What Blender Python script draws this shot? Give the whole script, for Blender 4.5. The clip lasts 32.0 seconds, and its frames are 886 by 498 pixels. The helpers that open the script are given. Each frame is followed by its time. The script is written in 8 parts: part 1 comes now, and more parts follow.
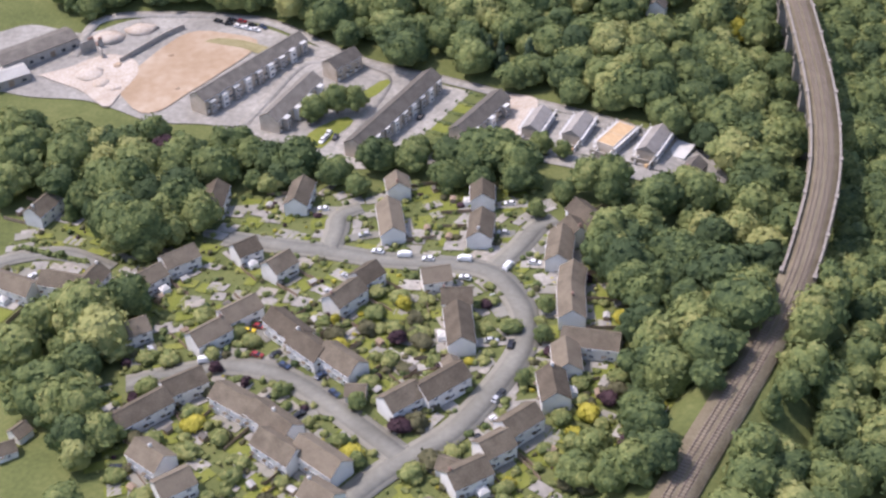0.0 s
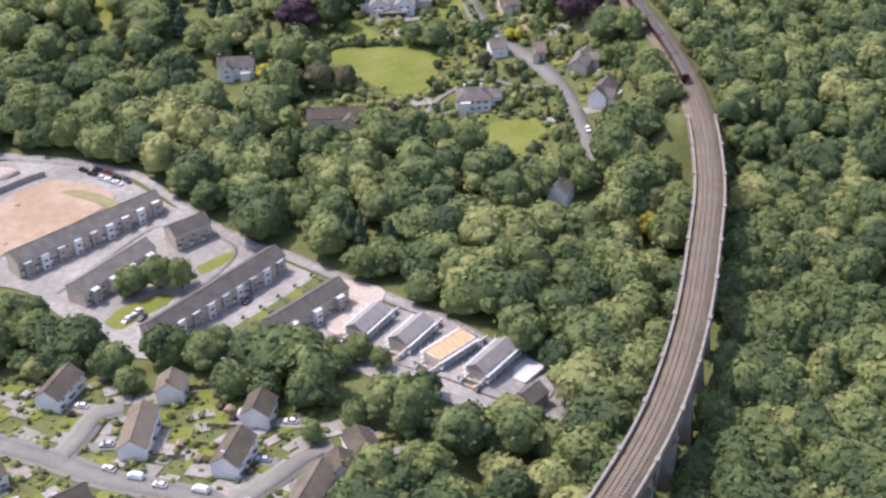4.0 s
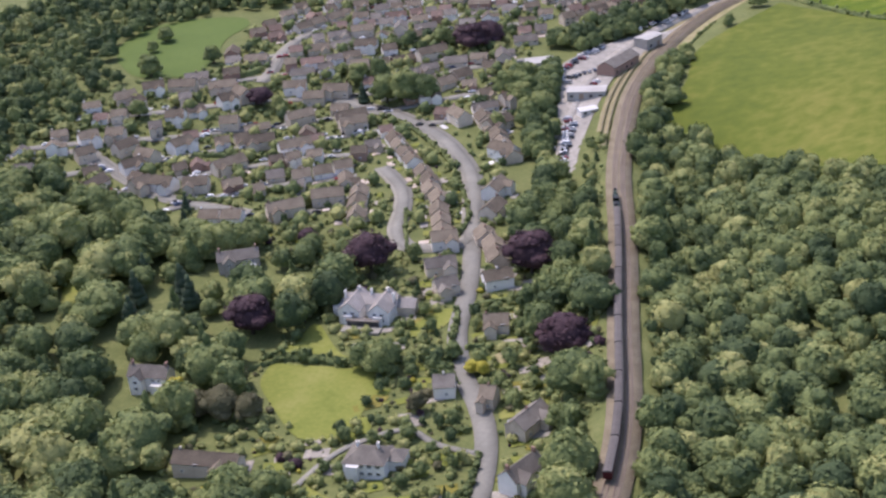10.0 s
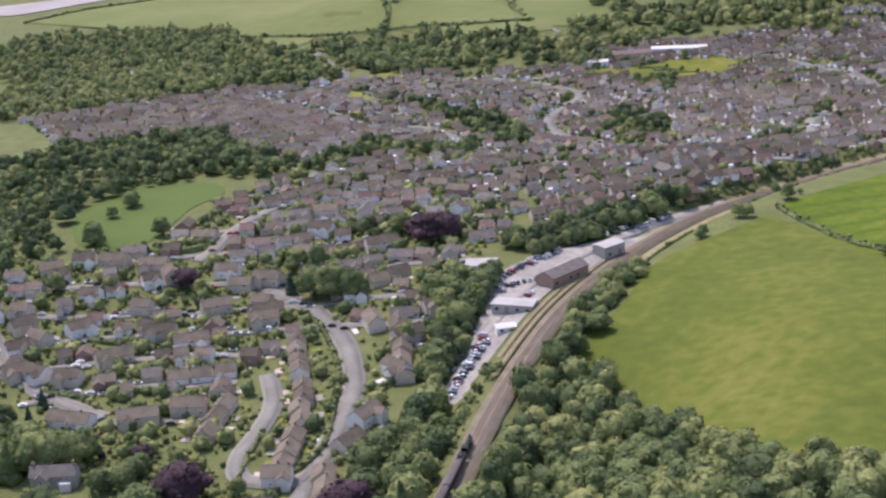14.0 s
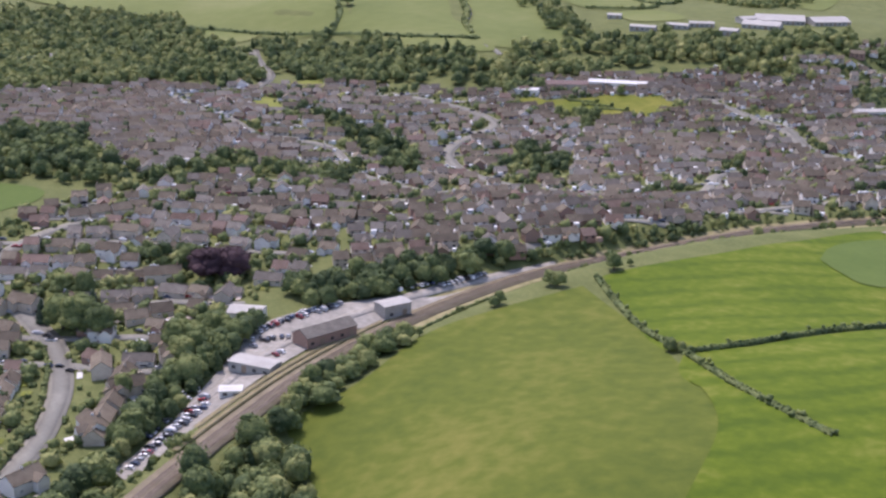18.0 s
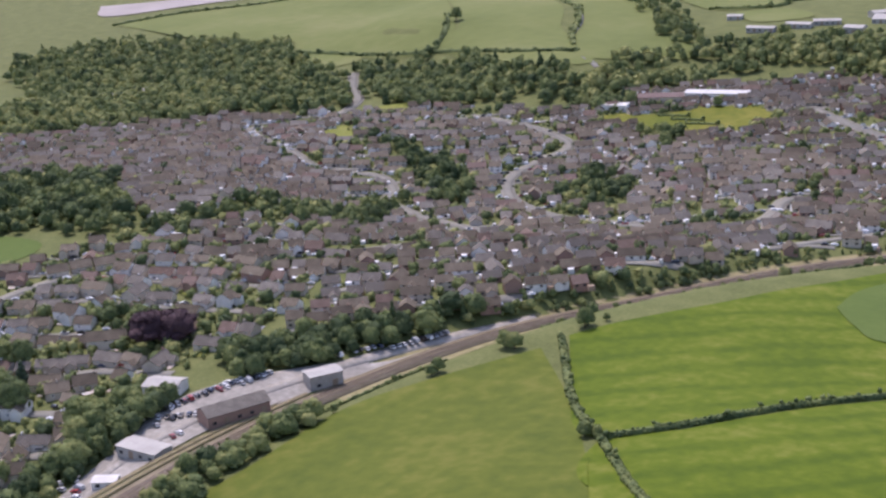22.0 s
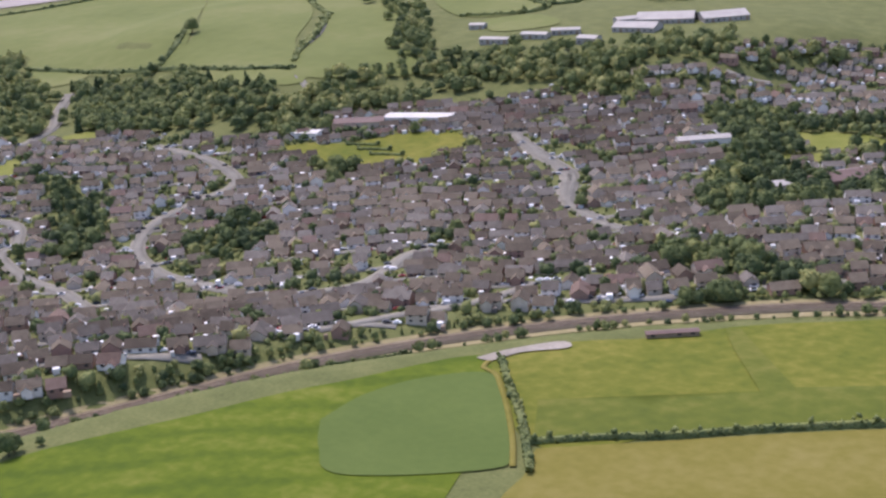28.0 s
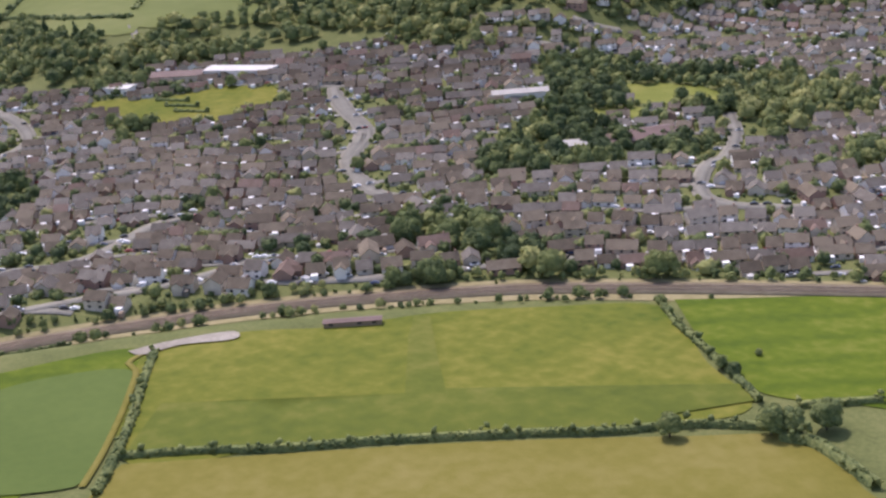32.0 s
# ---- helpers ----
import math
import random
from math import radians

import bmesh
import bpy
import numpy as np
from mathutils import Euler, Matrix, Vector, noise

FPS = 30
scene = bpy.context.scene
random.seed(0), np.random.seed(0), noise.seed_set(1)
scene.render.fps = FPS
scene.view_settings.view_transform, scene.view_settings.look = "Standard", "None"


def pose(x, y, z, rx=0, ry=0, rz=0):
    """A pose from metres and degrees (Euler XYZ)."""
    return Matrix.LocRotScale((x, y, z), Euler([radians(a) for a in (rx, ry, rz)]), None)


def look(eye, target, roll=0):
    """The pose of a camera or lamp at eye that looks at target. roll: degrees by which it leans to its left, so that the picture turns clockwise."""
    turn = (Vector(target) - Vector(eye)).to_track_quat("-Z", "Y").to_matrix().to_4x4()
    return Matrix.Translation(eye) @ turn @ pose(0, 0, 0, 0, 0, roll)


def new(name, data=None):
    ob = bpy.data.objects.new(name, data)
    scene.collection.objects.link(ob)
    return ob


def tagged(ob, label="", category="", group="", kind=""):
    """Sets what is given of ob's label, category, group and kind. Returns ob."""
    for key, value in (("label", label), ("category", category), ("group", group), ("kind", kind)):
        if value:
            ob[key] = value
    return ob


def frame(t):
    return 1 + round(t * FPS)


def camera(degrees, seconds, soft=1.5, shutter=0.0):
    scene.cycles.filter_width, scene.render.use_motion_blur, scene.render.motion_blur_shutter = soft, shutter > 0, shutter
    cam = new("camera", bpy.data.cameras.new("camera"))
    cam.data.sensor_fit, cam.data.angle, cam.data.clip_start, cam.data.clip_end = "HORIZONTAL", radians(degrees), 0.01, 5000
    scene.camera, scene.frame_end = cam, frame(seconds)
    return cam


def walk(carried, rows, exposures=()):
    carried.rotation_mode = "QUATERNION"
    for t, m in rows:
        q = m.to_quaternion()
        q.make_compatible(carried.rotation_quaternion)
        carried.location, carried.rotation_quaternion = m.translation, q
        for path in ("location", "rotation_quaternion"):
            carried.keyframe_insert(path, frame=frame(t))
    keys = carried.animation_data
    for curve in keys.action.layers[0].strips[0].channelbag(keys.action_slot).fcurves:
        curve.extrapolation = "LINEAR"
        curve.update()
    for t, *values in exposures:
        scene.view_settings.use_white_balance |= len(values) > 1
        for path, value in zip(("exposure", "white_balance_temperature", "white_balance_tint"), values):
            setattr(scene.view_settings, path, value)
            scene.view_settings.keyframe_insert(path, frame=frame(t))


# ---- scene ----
cam = camera(34.82, 32.0, soft=2.55)
PATH = [
    (0, (0.11, -0.71, 277.84), (-1.36, 396.13, -26.32), -2.962),
    (0.5, (15.63, 10.19, 274.42), (6.22, 395.78, -43.74), -2.703),
    (1, (30.84, 21.59, 270.76), (25.63, 423.31, -26.87), -1.884),
    (1.5, (45.90, 33.04, 267.01), (51.74, 447.94, -11.97), -2.708),
    (2, (60.68, 44.63, 262.68), (45.89, 458.50, -17.47), -4.644),
    (2.5, (75.09, 56.58, 258.17), (47.78, 472.38, -18.15), -4.880),
    (4.5, (130.87, 105.89, 237.39), (50.39, 528.76, -16.98), -3.531),
    (5, (142.72, 120.89, 234.80), (31.70, 545.90, -4.02), -6.285),
    (5.5, (154.04, 136.34, 232.99), (36.17, 570.07, 13.96), -5.401),
    (6, (165.35, 151.79, 231.72), (41.04, 589.03, 23.47), -3.699),
    (6.5, (176.70, 167.36, 231.13), (47.14, 595.20, 7.16), -2.760),
    (7, (188.19, 182.84, 230.58), (53.72, 611.81, 11.71), -2.348),
    (7.5, (199.69, 198.30, 230.05), (46.34, 623.76, 16.81), -5.096),
    (8, (211.15, 213.80, 229.62), (46.27, 634.88, 16.30), -5.689),
    (8.5, (222.68, 229.18, 229.17), (36.13, 631.85, -1.17), -7.470),
    (9, (234.13, 244.66, 228.87), (36.45, 641.80, -1.78), -7.380),
    (9.5, (245.30, 260.33, 228.70), (31.52, 662.53, 22.46), -7.542),
    (10, (255.76, 276.51, 228.91), (56.88, 690.14, 30.53), -5.687),
    (10.5, (265.94, 292.86, 228.91), (47.62, 706.93, 53.17), -4.938),
    (11, (276.36, 309.04, 228.68), (56.06, 717.71, 43.04), -1.823),
    (11.5, (286.86, 325.26, 228.62), (62.97, 738.81, 58.76), -0.394),
    (12, (297.36, 341.36, 229.03), (73.63, 748.63, 44.44), 1.244),
    (12.5, (307.43, 357.77, 229.78), (71.56, 758.98, 47.03), 1.643),
    (13, (317.03, 374.47, 230.32), (75.27, 777.75, 60.26), 1.229),
    (13.5, (326.37, 391.30, 230.59), (65.81, 786.43, 69.40), -1.773),
    (14, (335.55, 408.26, 230.35), (78.45, 810.05, 80.48), -3.687),
    (14.5, (344.77, 425.17, 229.83), (89.90, 825.74, 73.06), -3.615),
    (15, (354.06, 442.03, 229.15), (104.86, 845.80, 71.46), 0.235),
    (15.5, (363.17, 458.97, 228.45), (115.57, 860.06, 61.64), 1.903),
    (17.5, (396.24, 528.79, 228.70), (139.42, 926.65, 68.23), 1.220),
    (18, (404.25, 546.42, 229.26), (132.54, 938.58, 79.66), 1.235),
    (18.5, (411.98, 564.19, 230.16), (135.57, 955.53, 87.16), 1.521),
    (19, (419.66, 581.83, 230.84), (137.28, 968.51, 86.83), 1.284),
    (19.5, (427.30, 599.43, 231.23), (139.35, 982.88, 89.63), -0.732),
    (20, (434.77, 616.97, 231.17), (137.39, 990.33, 82.28), -0.261),
    (20.5, (442.25, 634.63, 231.16), (120.67, 993.15, 96.80), -1.478),
    (21, (449.32, 652.40, 230.98), (116.23, 997.86, 90.60), -3.912),
    (21.5, (455.87, 670.49, 230.88), (119.15, 1006.84, 77.63), -3.776),
    (22, (462.03, 688.97, 231.28), (125.26, 1027.54, 83.11), -3.365),
    (22.5, (468.21, 707.47, 231.42), (127.56, 1046.66, 93.91), -3.093),
    (23, (474.22, 725.81, 231.39), (129.92, 1055.02, 79.48), -2.876),
    (23.5, (480.32, 744.00, 231.26), (132.02, 1067.15, 75.50), -4.613),
    (24, (486.30, 762.18, 231.58), (138.08, 1089.42, 84.42), -4.611),
    (24.5, (492.50, 780.26, 231.77), (147.54, 1113.07, 89.48), -4.628),
    (26.5, (514.92, 853.87, 234.53), (165.74, 1191.79, 116.70), -5.419),
    (27, (520.71, 872.29, 234.53), (187.46, 1213.69, 84.89), -4.633),
    (27.5, (527.06, 890.61, 234.21), (209.64, 1245.17, 80.80), -3.299),
    (28, (534.22, 908.59, 233.39), (213.45, 1258.90, 77.21), -4.133),
    (28.5, (542.11, 926.21, 231.93), (209.80, 1275.27, 98.80), -6.209),
    (29, (549.89, 943.77, 230.49), (214.18, 1285.63, 87.55), -5.383),
    (29.5, (558.07, 961.17, 229.06), (211.67, 1293.04, 88.11), -7.397),
    (30, (566.72, 978.50, 227.54), (214.49, 1298.77, 74.67), -7.970),
    (30.5, (575.32, 995.93, 226.07), (222.52, 1308.48, 59.21), -7.312),
    (31, (583.68, 1013.33, 224.39), (245.20, 1340.07, 55.04), -6.450),
    (31.5, (591.43, 1030.69, 222.62), (261.55, 1361.59, 44.60), -6.720),
    (32, (599.67, 1047.89, 220.86), (278.14, 1387.52, 44.04), -4.882),
]
walk(cam, [(t, look(eye, target, roll)) for t, eye, target, roll in PATH], exposures=[(0, 0.74, 6300, 24), (2.5, 0.86, 6200, 25), (5, 0.9, 6200, 26), (6, 0.95, 6200, 26), (7.5, 0.84, 6200, 26), (9, 0.78, 6300, 26), (10, 0.76, 6250, 27), (12, 0.75, 6300, 28), (14, 0.72, 6250, 28), (19, 0.63, 6200, 29), (24, 0.53, 6250, 29), (28, 0.58, 6300, 29), (32, 0.58, 6450, 28)])

# ---- world, sun ----
SUN_AZ = radians(-68.0)
SUN_EL = radians(59.0)
world = bpy.data.worlds.new("sky")
scene.world = world
world.use_nodes = True
wn = world.node_tree.nodes
sky = wn.new("ShaderNodeTexSky")
sky.sky_type = "NISHITA"
sky.sun_disc = False
sky.sun_elevation = SUN_EL
sky.sun_rotation = SUN_AZ
sky.air_density = 1.2
sky.dust_density = 2.0
wn["Background"].inputs[1].default_value = 0.15
world.node_tree.links.new(sky.outputs[0], wn["Background"].inputs[0])
sun = new("sun", bpy.data.lights.new("sun", "SUN"))
sun.data.energy = 2.45
sun.data.angle = radians(0.6)
sun.data.color = (1.0, 0.95, 0.87)
sun_way = Vector((math.sin(SUN_AZ) * math.cos(SUN_EL), math.cos(SUN_AZ) * math.cos(SUN_EL), math.sin(SUN_EL)))
sun.matrix_world = look(sun_way * 3000, (0, 0, 0))


# ---- materials ----
def material(name, colors, rough=0.8, scale=1.0, detail=0.3, bump=0.0, bump_scale=8.0, metal=0.0, island=0.0, obj=0.0, tint="", spec=0.1, stripes=None, thin=0.0, relief=0.3):
    """Two-scale noise between the given colours; island, obj: how far pieces differ; tint: a mesh attribute that shifts between trees."""
    m = bpy.data.materials.new(name)
    m.use_nodes = True
    nt, n = m.node_tree, m.node_tree.nodes
    b = n["Principled BSDF"]
    b.inputs["Roughness"].default_value = rough
    b.inputs["Metallic"].default_value = metal
    b.inputs["Specular IOR Level"].default_value = spec
    geo = n.new("ShaderNodeNewGeometry")

    def noise_tex(s, det=3.0):
        t = n.new("ShaderNodeTexNoise")
        t.inputs["Scale"].default_value = s
        t.inputs["Detail"].default_value = det
        nt.links.new(geo.outputs["Position"], t.inputs["Vector"])
        return t.outputs["Fac"]

    def math_node(op, a, c):
        k = n.new("ShaderNodeMath")
        k.operation = op
        for i, v in enumerate((a, c)):
            if isinstance(v, (int, float)):
                k.inputs[i].default_value = v
            else:
                nt.links.new(v, k.inputs[i])
        return k.outputs[0]

    fac = math_node("ADD", math_node("MULTIPLY", noise_tex(scale), 1.0 - detail), math_node("MULTIPLY", noise_tex(scale * 9.0, 4.0), detail))
    fac = math_node("ADD", math_node("MULTIPLY", math_node("SUBTRACT", fac, 0.5), 2.2), 0.5)
    if island:
        fac = math_node("ADD", fac, math_node("MULTIPLY", math_node("SUBTRACT", geo.outputs["Random Per Island"], 0.5), island))
    if obj:
        oi = n.new("ShaderNodeObjectInfo")
        fac = math_node("ADD", fac, math_node("MULTIPLY", math_node("SUBTRACT", oi.outputs["Random"], 0.5), obj))
    if tint:
        at = n.new("ShaderNodeAttribute")
        at.attribute_name = tint
        fac = math_node("ADD", fac, math_node("SUBTRACT", at.outputs["Fac"], 0.5))
    if stripes:
        ang, period, depth = stripes
        dot = n.new("ShaderNodeVectorMath")
        dot.operation = "DOT_PRODUCT"
        dot.inputs[1].default_value = (math.cos(ang) / period * 6.283, math.sin(ang) / period * 6.283, 0)
        nt.links.new(geo.outputs["Position"], dot.inputs[0])
        wob = math_node("ADD", dot.outputs["Value"], math_node("MULTIPLY", noise_tex(0.02), 3.0))
        band = math_node("POWER", math_node("ABSOLUTE", math_node("SINE", wob, 0.0), 0.0), 6.0)
        fac = math_node("SUBTRACT", fac, math_node("MULTIPLY", band, depth))
    ramp = n.new("ShaderNodeValToRGB")
    els = ramp.color_ramp.elements
    while len(els) < len(colors):
        els.new(0.5)
    for i, c in enumerate(colors):
        els[i].position = i / max(1, len(colors) - 1)
        els[i].color = (*c, 1)
    nt.links.new(fac, ramp.inputs[0])
    nt.links.new(ramp.outputs[0], b.inputs["Base Color"])
    if thin:
        tr, mix = n.new("ShaderNodeBsdfTranslucent"), n.new("ShaderNodeMixShader")
        mix.inputs[0].default_value = thin
        nt.links.new(ramp.outputs[0], tr.inputs["Color"])
        nt.links.new(b.outputs[0], mix.inputs[1])
        nt.links.new(tr.outputs[0], mix.inputs[2])
        nt.links.new(mix.outputs[0], n["Material Output"].inputs["Surface"])
    if bump:
        bp = n.new("ShaderNodeBump")
        bp.inputs["Strength"].default_value = bump
        bp.inputs["Distance"].default_value = relief
        nt.links.new(noise_tex(bump_scale, 5.0), bp.inputs["Height"])
        nt.links.new(bp.outputs[0], b.inputs["Normal"])
    return m


M = {}
M["grass"] = material("rough_grass", [(0.076, 0.092, 0.032), (0.115, 0.132, 0.046), (0.165, 0.170, 0.066)], 0.9, 0.07, 0.5, 0.5, 1.5)
M["lawn"] = material("lawn", [(0.108, 0.135, 0.025), (0.16, 0.178, 0.039), (0.216, 0.215, 0.065)], 0.9, 0.06, 0.4, 0.3, 2.0)
M["hayfield"] = material("hayfield", [(0.057, 0.092, 0.011), (0.119, 0.133, 0.019), (0.215, 0.193, 0.043)], 0.9, 0.018, 0.45, 0.3, 1.0)
M["meadow"] = material("meadow_grass", [(0.060, 0.086, 0.014), (0.094, 0.116, 0.018), (0.160, 0.155, 0.036)], 0.9, 0.016, 0.5, 0.3, 1.0)
M["barley"] = material("barley", [(0.056, 0.092, 0.008), (0.087, 0.124, 0.01), (0.16, 0.17, 0.032)], 0.9, 0.022, 0.5, 0.3, 1.0, stripes=(2.38, 44.0, 0.35))
M["bluegreen"] = material("young_crop", [(0.070, 0.108, 0.025), (0.096, 0.136, 0.034)], 0.9, 0.03, 0.4, 0.3, 1.0)
M["dryfield"] = material("mown_field", [(0.122, 0.118, 0.021), (0.160, 0.146, 0.032), (0.202, 0.177, 0.055)], 0.9, 0.02, 0.45, 0.3, 1.0)
M["farfield"] = material("far_pasture", [(0.103, 0.130, 0.038), (0.134, 0.158, 0.050), (0.177, 0.188, 0.073)], 0.9, 0.008, 0.3)
M["dry_verge"] = material("dry_verge", [(0.17, 0.15, 0.07), (0.25, 0.22, 0.115), (0.33, 0.285, 0.17)], 0.95, 0.2, 0.5, 0.4, 2.0)
M["plastic"] = material("crop_cover", [(0.25, 0.225, 0.205), (0.33, 0.30, 0.28)], 0.7, 0.02, 0.3)
M["earth"] = material("bare_earth", [(0.27, 0.19, 0.115), (0.35, 0.255, 0.17), (0.46, 0.375, 0.285)], 0.95, 0.03, 0.35, 0.5, 2.0)
M["gravel"] = material("pale_gravel", [(0.190, 0.173, 0.145), (0.275, 0.252, 0.209), (0.418, 0.388, 0.334)], 0.95, 0.08, 0.5, 0.3, 4.0)
M["yard"] = material("yard_surface", [(0.19, 0.178, 0.156), (0.28, 0.264, 0.232), (0.42, 0.398, 0.355)], 0.95, 0.05, 0.5, 0.3, 4.0)
M["rubble"] = material("pale_rubble", [(0.330, 0.250, 0.179), (0.446, 0.380, 0.310), (0.582, 0.540, 0.483)], 0.95, 0.12, 0.6, 0.8, 2.0)
M["asphalt"] = material("worn_asphalt", [(0.145, 0.141, 0.12), (0.189, 0.184, 0.157), (0.242, 0.235, 0.198)], 0.9, 0.07, 0.4)
M["pavement"] = material("pavement", [(0.204, 0.194, 0.163), (0.272, 0.26, 0.216)], 0.9, 0.2, 0.5)
M["ballast"] = material("ballast", [(0.123, 0.102, 0.069), (0.171, 0.145, 0.099), (0.233, 0.2, 0.139)], 0.95, 0.15, 0.5, 0.6, 3.0)
M["rail"] = material("rail_steel", [(0.16, 0.10, 0.08), (0.28, 0.22, 0.19)], 0.4, 1.0, 0.3, metal=0.6)
M["sleeper"] = material("sleeper", [(0.22, 0.17, 0.14), (0.30, 0.25, 0.21)], 0.9, 1.0, obj=0.4)
M["granite"] = material("granite", [(0.17, 0.148, 0.125), (0.26, 0.23, 0.198), (0.36, 0.325, 0.285)], 0.85, 0.4, 0.5, 0.5, 2.0, island=0.3)
M["render"] = material("white_render", [(0.62, 0.59, 0.54), (0.74, 0.71, 0.66), (0.82, 0.79, 0.74)], 0.8, 0.3, 0.4, obj=0.4, island=0.25)
M["render_cream"] = material("cream_render", [(0.389, 0.324, 0.248), (0.518, 0.443, 0.351), (0.648, 0.572, 0.475)], 0.8, 0.3, 0.4, obj=0.5, island=0.5)
M["stone_wall"] = material("stone_wall", [(0.26, 0.23, 0.20), (0.36, 0.33, 0.29), (0.46, 0.42, 0.38)], 0.9, 0.5, 0.5, 0.5, 2.5, obj=0.3)
M["tile"] = material("brown_roof_tile", [(0.083, 0.067, 0.050), (0.129, 0.107, 0.079), (0.200, 0.166, 0.122)], 0.8, 0.25, 0.5, 0.4, 3.0, obj=0.8, island=0.7)
M["slate"] = material("grey_slate", [(0.090, 0.080, 0.068), (0.138, 0.123, 0.104), (0.209, 0.189, 0.160)], 0.65, 0.3, 0.5, 0.3, 3.0, obj=0.6, island=0.6)
M["pale_slate"] = material("weathered_pale_slate", [(0.19, 0.172, 0.155), (0.27, 0.248, 0.225), (0.35, 0.325, 0.295)], 0.7, 0.3, 0.5, 0.3, 3.0, obj=0.3, island=0.4)
M["pantile"] = material("red_brown_tile", [(0.109, 0.075, 0.059), (0.152, 0.108, 0.086), (0.209, 0.150, 0.124)], 0.8, 0.3, 0.5, 0.4, 3.0, obj=0.6, island=0.6)
M["glass"] = material("window_glass", [(0.02, 0.024, 0.03), (0.045, 0.05, 0.06)], 0.08, 0.5, spec=0.6)
M["upvc"] = material("white_frame", [(0.74, 0.74, 0.73), (0.82, 0.82, 0.81)], 0.4, 1.0)
M["brick"] = material("brick", [(0.27, 0.17, 0.13), (0.36, 0.24, 0.19)], 0.9, 1.0, 0.5, obj=0.4)
M["timber"] = material("fence_timber", [(0.22, 0.16, 0.11), (0.34, 0.26, 0.19)], 0.9, 0.6, 0.5, obj=0.6, island=0.6)
M["deck_timber"] = material("new_timber", [(0.45, 0.30, 0.16), (0.58, 0.42, 0.25)], 0.85, 0.6, 0.5, island=0.4)
M["metal_roof"] = material("pale_sheet_roof", [(0.30, 0.285, 0.26), (0.44, 0.425, 0.39)], 0.6, 0.1, 0.4, island=0.3)
M["brown_roof"] = material("brown_sheet_roof", [(0.13, 0.09, 0.08), (0.18, 0.13, 0.115)], 0.6, 0.15, 0.4)
M["white_roof"] = material("white_membrane_roof", [(0.46, 0.45, 0.42), (0.60, 0.59, 0.56)], 0.5, 0.1, 0.3)
M["leaf"] = material("leaves", [(0.064, 0.094, 0.043), (0.124, 0.163, 0.063), (0.206, 0.240, 0.087), (0.330, 0.335, 0.129)], 0.75, 0.10, 0.55, 1.0, 1.1, island=0.32, obj=0.3, tint="tint", spec=0.12, thin=0.25, relief=0.7)
M["leaf_dark"] = material("conifer_leaves", [(0.034, 0.052, 0.032), (0.056, 0.082, 0.046), (0.09, 0.12, 0.06)], 0.8, 0.05, 0.45, 1.0, 1.3, island=0.4, tint="tint", spec=0.15, relief=0.6)
M["leaf_copper"] = material("copper_leaves", [(0.030, 0.016, 0.021), (0.052, 0.029, 0.035), (0.088, 0.052, 0.055)], 0.7, 0.08, 0.4, 1.0, 1.1, island=0.4, spec=0.15, relief=0.7)
M["leaf_gold"] = material("golden_leaves", [(0.25, 0.23, 0.03), (0.40, 0.36, 0.05), (0.55, 0.48, 0.09)], 0.75, 0.05, 0.25, 1.0, 1.3, island=0.5, spec=0.2, thin=0.2, relief=0.5)
M["leaf_olive"] = material("olive_leaves", [(0.078, 0.075, 0.040), (0.12, 0.115, 0.06), (0.175, 0.165, 0.09)], 0.75, 0.05, 0.35, 1.0, 1.1, island=0.4, spec=0.15, thin=0.2, relief=0.7)
M["bark"] = material("bark", [(0.05, 0.04, 0.03), (0.11, 0.09, 0.07)], 0.95, 0.8, 0.5, 0.6, 4.0)
M["coach"] = material("maroon_coach_side", [(0.055, 0.014, 0.016), (0.085, 0.022, 0.022)], 0.35, 0.3, 0.3)
M["coach_roof"] = material("grey_coach_roof", [(0.075, 0.067, 0.061), (0.125, 0.113, 0.104)], 0.7, 0.2, 0.5, obj=0.5)
M["black_paint"] = material("black_paint", [(0.010, 0.010, 0.011), (0.025, 0.024, 0.024)], 0.4, 0.5, 0.4)
M["green_paint"] = material("dark_green_paint", [(0.015, 0.028, 0.018), (0.03, 0.045, 0.03)], 0.3, 0.5, 0.4)
M["tyre"] = material("tyre", [(0.015, 0.015, 0.015), (0.03, 0.03, 0.03)], 0.9, 1.0)
for cname, col in (("white", (0.78, 0.78, 0.77)), ("silver", (0.45, 0.46, 0.47)), ("black", (0.02, 0.02, 0.022)), ("red", (0.26, 0.03, 0.03)), ("blue", (0.04, 0.06, 0.11)), ("yellow", (0.7, 0.5, 0.03))):
    M["car_" + cname] = material(cname + "_car_paint", [tuple(0.9 * v for v in col), col], 0.25, 0.5, spec=0.5)


